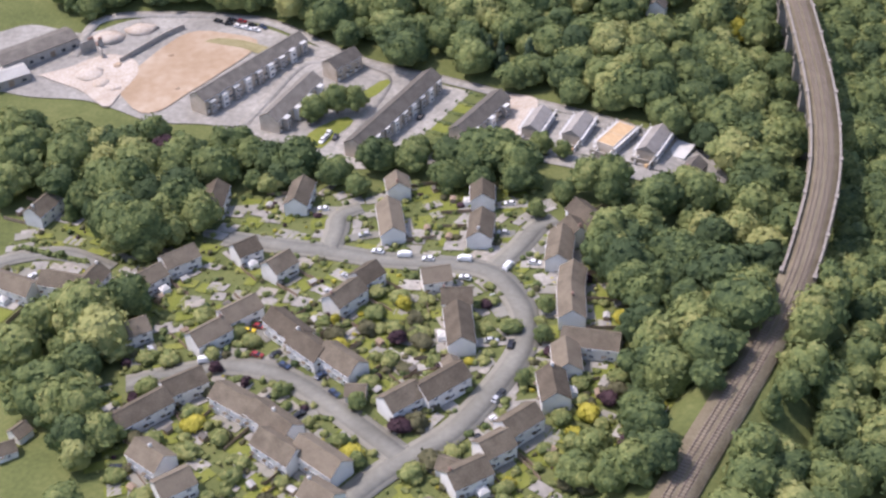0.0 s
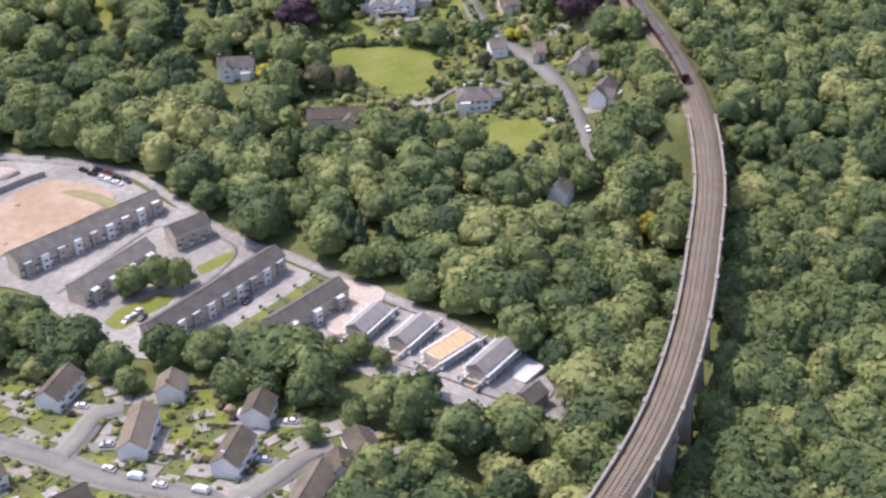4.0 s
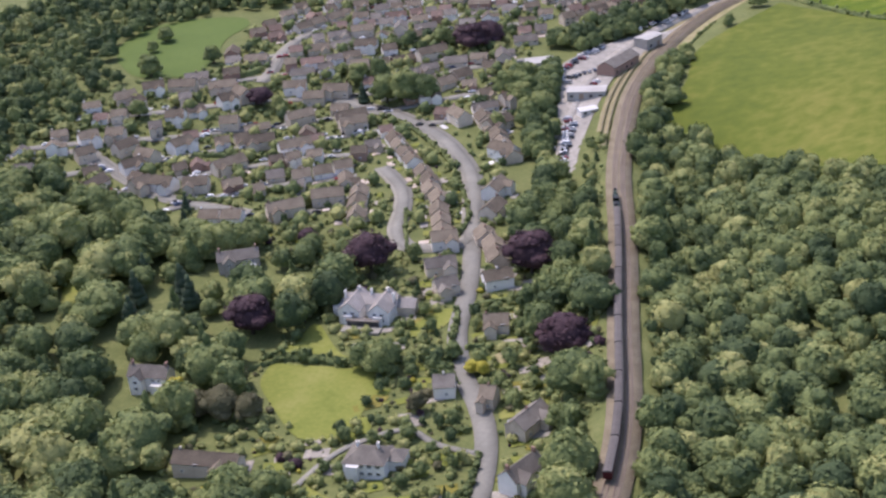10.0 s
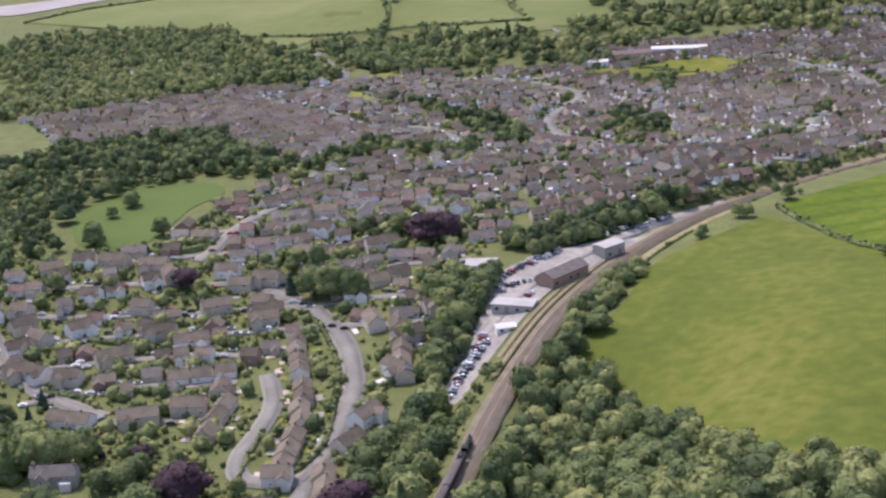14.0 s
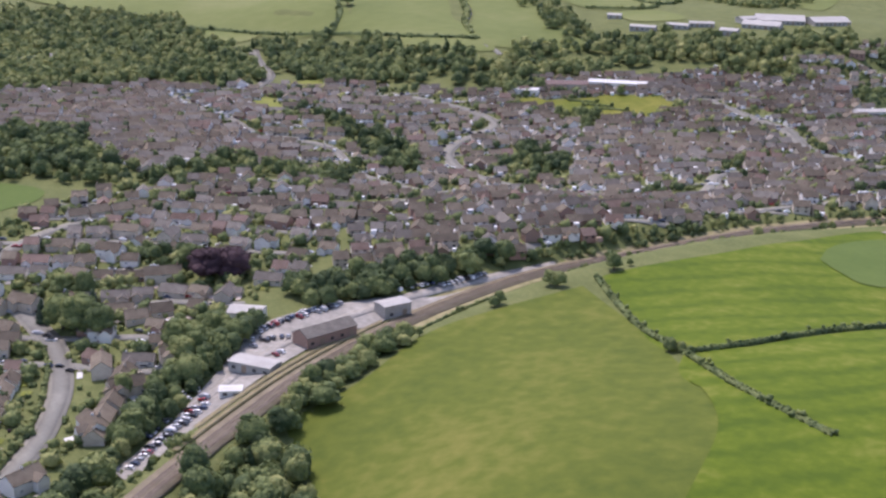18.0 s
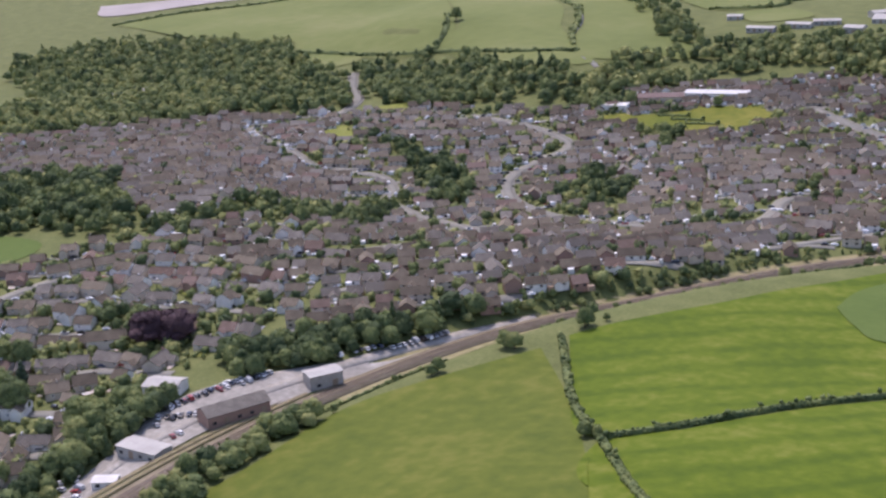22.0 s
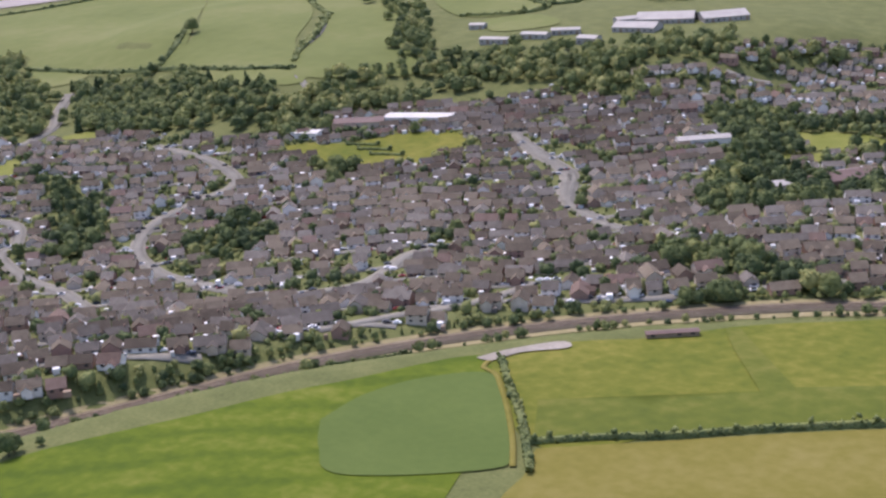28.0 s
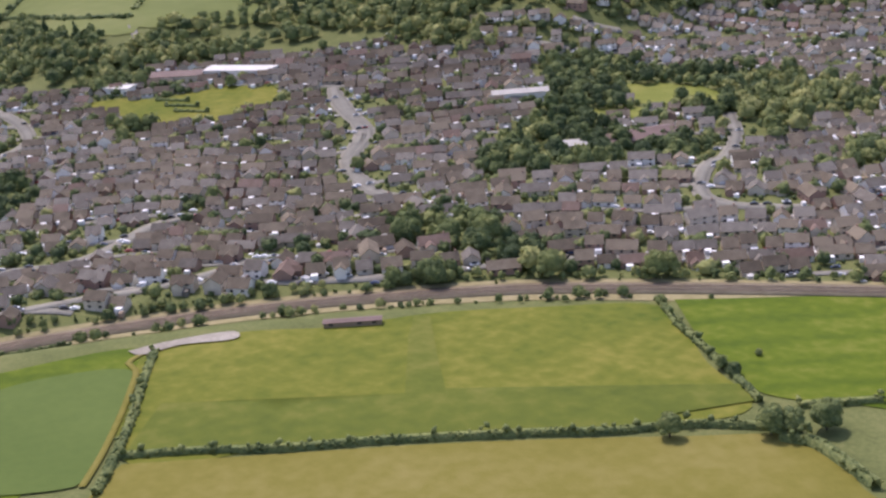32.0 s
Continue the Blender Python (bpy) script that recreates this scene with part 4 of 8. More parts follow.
HEDGES = {
    "b": (3.4, 2.2, [(92, 1131), (119, 1101), (149, 1069), (181, 1044), (212, 1018), (238, 1000), (264, 985)]),
    "c": (3, 2.4, [(180, 1045), (197, 1068), (211, 1095), (230, 1132), (245, 1161), (258, 1184), (273, 1210)]),
    "d": (3, 2.6, [(242, 1266), (261, 1284), (282, 1301), (301, 1320), (326, 1342), (344, 1357), (361, 1370), (380, 1389), (406, 1404)]),
    "e": (3, 2.5, [(305, 1481), (327, 1461), (350, 1444), (372, 1428), (389, 1415)]),
    "f": (3.5, 2.2, [(178, 1329), (203, 1304), (224, 1284), (246, 1260), (258, 1246)]),
    "g": (3, 2.5, [(-19, 681), (-3, 682), (21, 683)]),
    "h": (2, 2, [(90, 633), (97, 603), (103, 574)]),
    "i": (3, 2.2, [(-261, 950), (-249, 953), (-237, 957), (-225, 961)]),
    "ia": (4, 3.6, [(-228, 966), (-213, 968), (-201, 975), (-195, 987)]),
    "ib": (2.5, 2.2, [(-145, 814), (-130, 814), (-117, 818)]),
    "ic": (3, 2.4, [(-170, 868), (-157, 870), (-145, 873), (-125, 875), (-105, 882)]),
    "id": (1.6, 1.5, [(-2, 777), (-14, 801), (-23, 822)]),
    "j": (3, 2.5, [(-70, 688), (-58, 687), (-42, 686)]),
    "k": (4, 4, [(407, 1396), (417, 1398), (432, 1391), (445, 1384)]),
    "l": (3, 2.5, [(401, 1420), (412, 1430), (421, 1438)]),
    "n": (2, 2, [(-87, 937), (-64, 920), (-31, 886), (-12, 858), (9, 820), (13, 796), (8, 786)]),
    "o": (2, 2, [(-9, 682), (4, 682), (18, 680)]),
    "p": (2, 2, [(-155.2, 416.3), (-143, 409.1), (-128.7, 401.8)]),
    "q": (2.5, 2.2, [(64, 675), (54, 691), (47, 715), (41, 731)]),
    "far_a": (5, 3.5, [(-636, 1822), (-588, 1768), (-562, 1722)]),
    "far_b": (5, 3.5, [(-753, 1701), (-658, 1713), (-561, 1721), (-443, 1716), (-378, 1732)]),
    "far_c": (5, 3.5, [(-534, 1928), (-484, 1865), (-435, 1791), (-399, 1750)]),
    "far_d": (5, 3.5, [(-1128, 1706), (-1112, 1804), (-1053, 1896), (-1026, 1997)]),
    "far_e": (5, 3.5, [(-1026, 1997), (-918, 2065), (-806, 2115), (-602, 1970), (-536, 1928)]),
    "far_f": (5, 3.5, [(-787, 2117), (-616, 2080)]),
    "far_g": (5, 3.5, [(-601, 2165), (-600, 2253), (-361, 2063), (-361, 2168)]),
    "far_h": (5, 3.5, [(-615, 2272), (-539, 2314), (-380, 2232)]),
    "far_i": (5, 3.5, [(-1189, 2090), (-1265, 2237), (-1174, 2289), (-939, 2146)]),
    "far_j": (5, 3.5, [(-1195, 2319), (-1144, 2382), (-1088, 2404), (-907, 2245)]),
    "far_k": (5, 3.5, [(-1164, 2492), (-947, 2447), (-749, 2355)]),
    "far_l": (5, 3.5, [(-1813, 2292), (-1598, 2424), (-1722, 2843)]),
    "far_m": (5, 3.5, [(-1766, 2033), (-1698, 2196), (-1698, 2406)]),
    "far_n": (5, 3.5, [(-1882, 2682), (-1628, 2611), (-1917, 2951)]),
    "far_o": (5, 3.5, [(-1902, 2537), (-1761, 2632), (-1339, 2498)]),
    "far_p": (5, 3.5, [(-611, 2564), (-461, 2521), (-344, 2446)]),
    "far_q": (5, 3.5, [(-390, 1967), (-330, 2010), (-357, 2077)]),
    "far_r": (5, 3.5, [(-2373, 2360), (-2375, 2808), (-2090, 3103)]),
    "far_s": (5, 3.5, [(-937, 2289), (-784, 2220), (-677, 2257)]),
}
BIG = {
    "brown_shed": (11, 4.5, [(22, 989), (28, 1016)]),
    "white_shed": (10, 4, [(10, 960), (30, 964)]),
    "grey_block": (9, 6, [(27, 1040), (32, 1054)]),
    "white_hall": (12, 5, [(-28, 998), (-14, 1005)]),
    "low_white": (6, 3, [(24, 936), (31, 942)]),
    "school": (16, 6, [(-223, 1682), (-174, 1704)]),
    "school_hall": (14, 5, [(-266, 1622), (-245, 1630)]),
    "school_low": (18, 5, [(-253, 1654), (-221, 1677)]),
    "farm_a": (11, 4, [(-280, 1869), (-254, 1876)]),
    "farm_b": (11, 4, [(-252, 1893), (-228, 1899)]),
    "farm_c": (11, 4, [(-234, 1912), (-212, 1925)]),
    "farm_d": (14, 5, [(-189, 1892), (-171, 1895)]),
    "farm_e": (10, 4, [(-334, 1918), (-320, 1923)]),
    "works_a": (26, 4, [(-189, 1949), (-151, 1958)]),
    "works_b": (34, 4, [(-194, 1990), (-148, 2013)]),
    "works_c": (30, 4, [(-142, 2011), (-114, 2042)]),
    "works_d": (14, 5, [(-203, 1967), (-190, 1985)]),
    "mill": (14, 6, [(-713, 1430), (-706, 1472)]),
    "store": (22, 5, [(125, 1679), (154, 1723)]),
    "flats": (12, 7, [(14, 1725), (41, 1750)]),
    "store_b": (12, 4, [(118, 1658), (130, 1670)]),
    "depot": (13, 5, [(-194, 549), (-165, 571)]),
    "depot_b": (12, 4, [(-196, 536), (-181, 545)]),
    "hut": (4, 2.2, [(214, 1384), (231, 1399)]),
}
CARS = {
    "white_van": [(-14.6, 382.7), (5.9, 377), (20.2, 370.8), (-77.6, 333)],
    "white": [(-89, 571), (-85, 569), (-81, 567), (-6.5, 379), (5.6, 365.8), (-23.8, 386.5), (105, 594), (-45, 477), (-47.1, 471.8)],
    "silver": [(14.6, 352.9), (12.6, 303.1), (-46.1, 473.4)],
    "black": [(-99, 577), (-94, 574), (18.3, 328.1), (13.7, 305), (-98.3, 286.1), (-42.1, 473.4), (-93, 577), (-83, 571), (-8, 484)],
    "red": [(-61.8, 348.3), (-61.1, 332.9), (-88, 575)],
    "yellow": [(-65, 346.5)],
    "blue": [(-52, 326.1), (-35.8, 310.6), (-78, 569)],
}
CAR_ROWS = [(-8, 979, -4, 1006), (3, 976, 6, 992), (19, 976, 21, 986), (3, 1024, 5, 1041), (7, 928, 9, 944), (35, 876, 18, 936), (31, 888, 25, 912), (-7, 993, 2, 1021), (-1, 984, 16, 998), (-1, 1026, 6, 1039), (16, 1065, 24, 1090), (23, 894, 10, 938), (-8, 984, 0, 1027), (29, 902, 23, 932), (27, 1090, 34, 1122), (-5, 992, -2, 1028)]
FARM_TRACK = [(174, 1335), (176, 1324), (179, 1316), (188, 1313), (200, 1302), (217, 1285), (237, 1263), (252, 1244)]
QUARRY = [(169, 1323), (174, 1339), (185, 1358), (191, 1360), (194, 1354), (181, 1339), (177, 1324)]

town_edge = RAIL_LINE + np.stack([-np.gradient(RAIL_LINE[:, 1]), np.gradient(RAIL_LINE[:, 0])], 1) / 4.0 * 17.0
town_edge = town_edge[(RAIL_LINE[:, 1] > 1085) & (RAIL_LINE[:, 1] < 1580)][::6]
TOWN_MAIN = [(-560, 1460), (-480, 1540), (-420, 1580), (-300, 1600), (-280, 1680), (-200, 1760), (-60, 1880), (60, 1980), (260, 2030), (440, 1930), (480, 1730)] + [tuple(q) for q in town_edge[::-1]] + [(-30, 1080), (-60, 1130), (-200, 1130), (-330, 1180), (-480, 1300)]
TOWN_HILL = [(-270, 830), (-180, 800), (-95, 790), (-40, 770), (0, 790), (30, 810), (10, 870), (-12, 940), (-30, 1000), (-40, 1060), (-60, 1130), (-236, 1138), (-242, 1060), (-226, 985), (-225, 940), (-290, 930)]
WOODS["hillside"] = [(54, 222), (98, 306), (130, 380), (152, 440), (158, 490), (161, 540), (157, 600), (145, 660), (122, 730), (98, 800), (76, 865), (64, 915), (100, 905), (130, 875), (170, 845), (200, 818), (250, 835), (268, 845), (262, 720), (238, 600), (226, 480), (200, 380), (170, 280)]
WOODS["park_side"] = [(-380, 830), (-268, 835), (-264, 900), (-290, 930), (-330, 965), (-420, 960)]
WOODS["far_hillside"] = [(170, 280), (200, 380), (226, 480), (238, 600), (262, 720), (268, 845), (280, 850), (330, 760), (330, 420), (240, 240)]


AREAS["field_g"] = [(186, 1030), (226, 975), (250, 890), (290, 850), (420, 960), (420, 1060), (331, 1092), (217, 1010)]
for nm in ("lawn_mid", "lawn_west"):
    mid = np.mean(AREAS[nm], 0)
    AREAS[nm] = [tuple(mid + (np.array(q) - mid) * 1.45) for q in AREAS[nm]]
bank_line = curve_points(RAIL, 20.0)
bank_way = np.gradient(bank_line, axis=0)
bank_way /= np.linalg.norm(bank_way, axis=1)[:, None]
bank_side = np.stack([bank_way[:, 1], -bank_way[:, 0]], 1)
bank_on = (bank_line[:, 1] > 1150) & (bank_line[:, 1] < 1580)
belt_on = (bank_line[:, 1] > 905) & (bank_line[:, 1] < 1032)
WOODS["field_bank"] = [tuple(q) for q in (bank_line + bank_side * 7)[belt_on]] + [tuple(q) for q in (bank_line + bank_side * 21)[belt_on][::-1]]
WOODS["bank_field"] = [tuple(q) for q in (bank_line + bank_side * 9)[bank_on]] + [tuple(q) for q in (bank_line + bank_side * 17)[bank_on][::-1]]
WOODS["lane_end"] = [(70, 520), (100, 512), (138, 528), (138, 560), (120, 578), (104, 566), (78, 562)]
WOODS["viaduct_west"] = [(78, 395), (112, 372), (128, 410), (136, 450), (141, 500), (143, 545), (125, 560), (105, 520), (98, 460)]
WOODS["viaduct_east"] = [(126, 372), (200, 360), (210, 560), (157, 560), (156, 500), (150, 450), (138, 400)]
WOODS["bank_east"] = [(156, 560), (172, 560), (162, 640), (142, 710), (118, 780), (95, 850), (75, 920), (64, 905), (82, 845), (104, 778), (126, 706), (147, 638)]
edge_a = RAIL_LINE + np.stack([-np.gradient(RAIL_LINE[:, 1]), np.gradient(RAIL_LINE[:, 0])], 1) / 4.0 * 8.0
edge_b = RAIL_LINE + np.stack([-np.gradient(RAIL_LINE[:, 1]), np.gradient(RAIL_LINE[:, 0])], 1) / 4.0 * 16.0
town_side = (RAIL_LINE[:, 1] > 1110) & (RAIL_LINE[:, 1] < 1600)
WOODS["bank_town"] = [tuple(q) for q in edge_a[town_side][::6]] + [tuple(q) for q in edge_b[town_side][::6][::-1]]
WOODS["bank_west"] = [(137, 570), (126, 640), (108, 700), (88, 770), (65, 842), (50, 900), (40, 895), (56, 840), (78, 765), (98, 695), (116, 635), (127, 570)]


# ---- ground ----
def ground_sheet():
    xs = np.r_[np.arange(-6000, -900, 150), np.arange(-900, 640, 7), np.arange(640, 3000, 150)]
    ys = np.r_[np.arange(-600, 120, 60), np.arange(120, 2100, 7), np.arange(2100, 6600, 120)]
    gx, gy = np.meshgrid(xs, ys)
    v = np.c_[gx.ravel(), gy.ravel(), ground_height(gx.ravel(), gy.ravel())]
    n = len(xs)
    i = (np.arange(len(ys) - 1)[:, None] * n + np.arange(n - 1)[None]).ravel()
    me = np_mesh("ground", v, np.stack([i, i + 1, i + n + 1, i + n], 1), "grass")
    me.polygons.foreach_set("use_smooth", np.ones(len(me.polygons), bool))
    return tagged(new("ground", me), "rolling green ground under woods, fields and town", "ground", "", "structure")


ground_sheet()
FIELD_LOOK = {
    "meadow_field": ("meadow", "broad green hay meadow beside the railway"),
    "field_b": ("barley", "bright green crop field bordered by hedges"),
    "field_f": ("barley", "bright green crop field below a hedge"),
    "field_g": ("barley", "bright green crop field on the hillside"),
    "field_c": ("hayfield", "patchy green pasture beside the railway"),
    "field_d": ("dryfield", "pale mown field behind a dark hedge"),
    "field_e": ("barley", "bright green field past a hedge"),
    "school_green": ("hayfield", "dry grass playing field with shrubs"),
    "building_site": ("earth", "bare orange earth of a building site"),
    "site_gravel": ("yard", "pale gravel round new terraces"),
    "park_meadow": ("bluegreen", "green park meadow with single trees"),
    "yard": ("yard", "pale station yard surface"),
}
for n_area, (nm, poly) in enumerate(AREAS.items()):
    if nm.startswith("far_field"):
        look_key, text, lift, cell = "farfield", "far green pasture between hedgerows", 0.8, 30.0
    elif nm.startswith("plastic"):
        look_key, text, lift, cell = "plastic", "far field under pale crop cover", 1.2, 30.0
    elif nm in FIELD_LOOK:
        look_key, text = FIELD_LOOK[nm]
        lift, cell = 0.25 + 0.01 * n_area, 10.0
        if nm == "building_site":
            lift = 0.8
    elif nm == "depot_green":
        look_key, text, lift, cell = "dry_verge", "rough weedy grass on a building site", 0.9, 6.0
    else:
        look_key, text, lift, cell = "lawn", "sunlit green lawn", 0.56 if "green" in nm and ("terrace" in nm or "mews" in nm or "depot" in nm) else 0.3, 8.0
    drape("field" if "field" in nm else "ground_patch", poly, look_key, lift, cell, text, "field" if "field" in nm else "ground")
drape("field", CROP_PATCH, "bluegreen", 0.62, 8.0, "blue-green patch of young crop", "field")

# ---- roads ----
ROAD_PTS = []
for nm, (width, pts) in ROADS.items():
    line = curve_points(pts, 3.0)
    ROAD_PTS.append(np.c_[line, np.full(len(line), width / 2)])
    if not nm.startswith(("lane", "drive", "road_site", "yard", "road_far", "road_mews")):
        strip("pavement", line, width + 3.2, "pavement", 0.48, "narrow pavement along a residential road", "pavement", 0.35)
    strip("road", line, width, "asphalt" if nm not in ("yard_road", "road_site", "road_mews") else "yard", 0.52 if nm != "road_site" else 0.6, "worn grey asphalt road", "road", 0.3)
ROAD_PTS = np.vstack(ROAD_PTS)


def off_road(x, y, gap):
    d = np.hypot(ROAD_PTS[:, 0] - x, ROAD_PTS[:, 1] - y) - ROAD_PTS[:, 2]
    return d.min() > gap


# ---- railway ----
RZ = rail_z(RAIL_LINE[:, 1])
strip("track_bed", RAIL_LINE, 11.5, "ballast", 0.0, "brown ballast of a double-track railway", "railway", 0.9, closed_z=RZ)
RT = np.gradient(RAIL_LINE, axis=0)
RT /= np.linalg.norm(RT, axis=1)[:, None]
RN = np.stack([-RT[:, 1], RT[:, 0]], 1)
for off in (-2.42, -0.98, 0.98, 2.42):
    strip("rail", RAIL_LINE + RN * off, 0.16, "rail", 0.28, "rust-brown steel running rail", "rail", 0.2, closed_z=RZ)


def siding(off, y0, y1):
    """A grass-grown siding beside the main line: a strip of dry grass and ballast with two rusty rails."""
    on = (RAIL_LINE[:, 1] > y0) & (RAIL_LINE[:, 1] < y1)
    strip("siding_bed", RAIL_LINE[on] + RN[on] * off, 2.6, "dry_verge", 0.05, "grass-grown siding beside the main line", "railway", 0.4, closed_z=RZ[on])
    for w in (-0.72, 0.72):
        strip("rail", RAIL_LINE[on] + RN[on] * (off + w), 0.14, "rail", 0.22, "rusty siding rail", "rail", 0.15, closed_z=RZ[on])


siding(8.2, 880, 1040)
siding(11.6, 900, 1030)


def verge(y0, y1):
    """A strip of dry grass and cinders on the field side of the line, with a low hedge at its edge."""
    on = np.flatnonzero((RAIL_LINE[:, 1] > y0) & (RAIL_LINE[:, 1] < y1))
    line = RAIL_LINE[on] - RN[on] * 9.3
    strip("verge", line, 7.6, "dry_verge", 0.30, "strip of dry grass and cinders beside the railway", "verge")
    line = RAIL_LINE[on] + RN[on] * 8.0
    strip("verge", line, 4.4, "dry_verge", 0.30, "strip of dry grass and cinders beside the railway", "verge")


verge(1040, 1600)


def sleepers():
    b = Build()
    line = curve_points(RAIL, 1.3)
    t = np.gradient(line, axis=0)
    ok = (line[:, 1] > 240) & (line[:, 1] < 980)
    for (x, y), (tx, ty) in zip(line[ok], t[ok]):
        a = math.atan2(ty, tx)
        z = float(rail_z(y)) + 0.01
        for off in (-1.7, 1.7):
            b.box((x - math.sin(a) * off, y + math.cos(a) * off, z), (0.28, 2.5, 0.09), "sleeper", a)
    b.thing("sleepers", None, "rows of weathered sleepers in the ballast", "railway", "", "stuff")


sleepers()


def rail_at(s):
    """Place and direction on the railway s metres from its start."""
    i = s / 4.0
    k = int(i)
    p = RAIL_LINE[k] * (1 - (i - k)) + RAIL_LINE[k + 1] * (i - k)
    t = RAIL_LINE[k + 1] - RAIL_LINE[k]
    return p, t / np.linalg.norm(t)


def rail_s(y):
    return 4.0 * float(np.interp(y, RAIL_LINE[:, 1], np.arange(len(RAIL_LINE))))


def viaduct():
    root = tagged(new("viaduct"), "tall granite railway viaduct with round arches", "viaduct")
    s0, s1 = rail_s(VIADUCT[0]), rail_s(VIADUCT[1])
    p0, _ = rail_at(s0)
    root.location = (p0[0], p0[1], gz(p0[0], p0[1]))
    inv = Matrix.Translation(-root.location)
    count = 11
    span = (s1 - s0) / count
    half = 4.6

    def place(b, name, label=""):
        b.v = [tuple(Vector(v) - root.location) for v in b.v]
        return b.thing(name, root, label)

    # parapets with coping, in lengths
    for side in (-1, 1):
        for k in range(count):
            b = Build()
            n, vs = 6, []
            for i in range(n + 1):
                p, t = rail_at(s0 + (k + i / n) * span)
                nv = np.array([-t[1], t[0]]) * side
                z = float(rail_z(p[1]))
                vs += [(*(p + nv * w), z + h) for w, h in ((4.72, -1.2), (4.72, 1.0), (4.62, 1.0), (4.62, 1.22), (5.38, 1.22), (5.38, 1.0), (5.28, 1.0), (5.28, -1.2))]
            b.add(vs, [(i * 8 + c, i * 8 + (c + 1) % 8, i * 8 + 8 + (c + 1) % 8, i * 8 + 8 + c) for i in range(n) for c in range(8)] + [tuple(range(8)), tuple(range(n * 8 + 7, n * 8 - 1, -1))], "granite")
            place(b, "parapet", "granite parapet with a flat coping")
        for k in range(count + 1):
            p, t = rail_at(s0 + k * span)
            a = math.atan2(t[1], t[0])
            nx, ny = -t[1] * side, t[0] * side
            b = Build()
            z = float(rail_z(p[1]))
            b.box((p[0] + nx * 5.15, p[1] + ny * 5.15, z - 1.2), (1.9, 1.1, 2.5), "granite", a)
            b.box((p[0] + nx * 5.15, p[1] + ny * 5.15, z + 1.3), (2.1, 1.3, 0.2), "granite", a)
            place(b, "refuge_pier")
    # deck
    b = Build()
    n = 60
    rows = []
    for i in range(n + 1):
        p, t = rail_at(s0 + (s1 - s0) * i / n)
        nv = np.array([-t[1], t[0]])
        z = float(rail_z(p[1]))
        rows.append([(*(p + nv * w), z + h) for w, h in ((-half - 0.6, -0.15), (half + 0.6, -0.15), (half + 0.6, -1.6), (-half - 0.6, -1.6))])
    vs = [c for r in rows for c in r]
    fs = [(i * 4 + j, i * 4 + (j + 1) % 4, i * 4 + 4 + (j + 1) % 4, i * 4 + 4 + j) for i in range(n) for j in range(4)]
    b.add(vs, fs, "granite")
    place(b, "deck")
    # piers and arch rings
    for k in range(count + 1):
        p, t = rail_at(s0 + k * span)
        a = math.atan2(t[1], t[0])
        z = float(rail_z(p[1])) - 1.6 - span * 0.42
        foot = min(gz(p[0], p[1]) - 2, z - 2)
        b = Build()
        b.box((p[0], p[1], foot), (4.4, 9.6, z - foot), "granite", a, 0.78)
        b.box((p[0], p[1], z - 0.1), (4.2, 8.9, 0.7), "granite", a)
        place(b, "pier", "tapering granite pier")
        if k == count:
            continue
        b = Build()
        m = 12
        prof = []
        for i in range(m + 1):
            w = math.pi * i / m
            ss = s0 + (k + 0.5) * span - math.cos(w) * (span / 2 - 1.6)
            q, u = rail_at(ss)
            nv = np.array([-u[1], u[0]])
            top = float(rail_z(q[1])) - 1.55
            zz = top - span * 0.42 + math.sin(w) * span * 0.36
            prof.append(((q, nv, zz, top)))
        vs, fs = [], []
        for q, nv, zz, top in prof:
            vs += [(*(q + nv * half), zz), (*(q + nv * half), top), (*(q - nv * half), top), (*(q - nv * half), zz)]
        for i in range(m):
            o = i * 4
            fs += [(o, o + 1, o + 5, o + 4), (o + 2, o + 3, o + 7, o + 6), (o + 3, o, o + 4, o + 7)]
        b.add(vs, fs, "granite")
        place(b, "arch", "round granite arch")
    return root


viaduct()


# ---- train ----
def coach_meshes(length):
    half = length / 2
    body, roof, glass, under = Build(), Build(), Build(), Build()
    body.box((0, 0, 1.1), (length, 2.75, 2.35), "coach")
    prof = [(1.42, 3.4), (1.38, 3.62), (1.05, 3.86), (0.55, 4.0), (0, 4.04), (-0.55, 4.0), (-1.05, 3.86), (-1.38, 3.62), (-1.42, 3.4)]
    vs = [(x, y, z) for x in (-half, half) for y, z in prof]
    k = len(prof)
    roof.add(vs, [(i, i + 1, k + i + 1, k + i) for i in range(k - 1)] + [tuple(range(k)), tuple(range(2 * k - 1, k - 1, -1))], "coach_roof")
    for i in range(-3, 4):
        roof.box((i * length / 7.5, 0, 4.0), (0.5, 0.35, 0.16), "coach_roof")
    glass.box((0, 0, 0), (1.5, 0.03, 0.95), "glass")
    for e in (-1, 1):
        for w in (-1.25, 1.25):
            for sy in (-0.75, 0.75):
                under.tube((e * (half - 3.2) + w, sy - 0.07, 0.46), (e * (half - 3.2) + w, sy + 0.07, 0.46), 0.46, 0.46, "black_paint", 12)
        under.box((e * (half - 3.2), 0, 0.4), (3.6, 2.0, 0.5), "black_paint")
    under.box((0, 0, 0.55), (5.0, 2.2, 0.55), "black_paint")
    under.box((half + 0.25, 0, 0.9), (0.6, 1.2, 2.6), "black_paint")
    return [("body", body.mesh("coach_body"), "dark maroon coach side"), ("roof", roof.mesh("coach_roof"), "grey arched coach roof"), ("bogie_frame", under.mesh("coach_bogies"), "")], glass.mesh("coach_window")


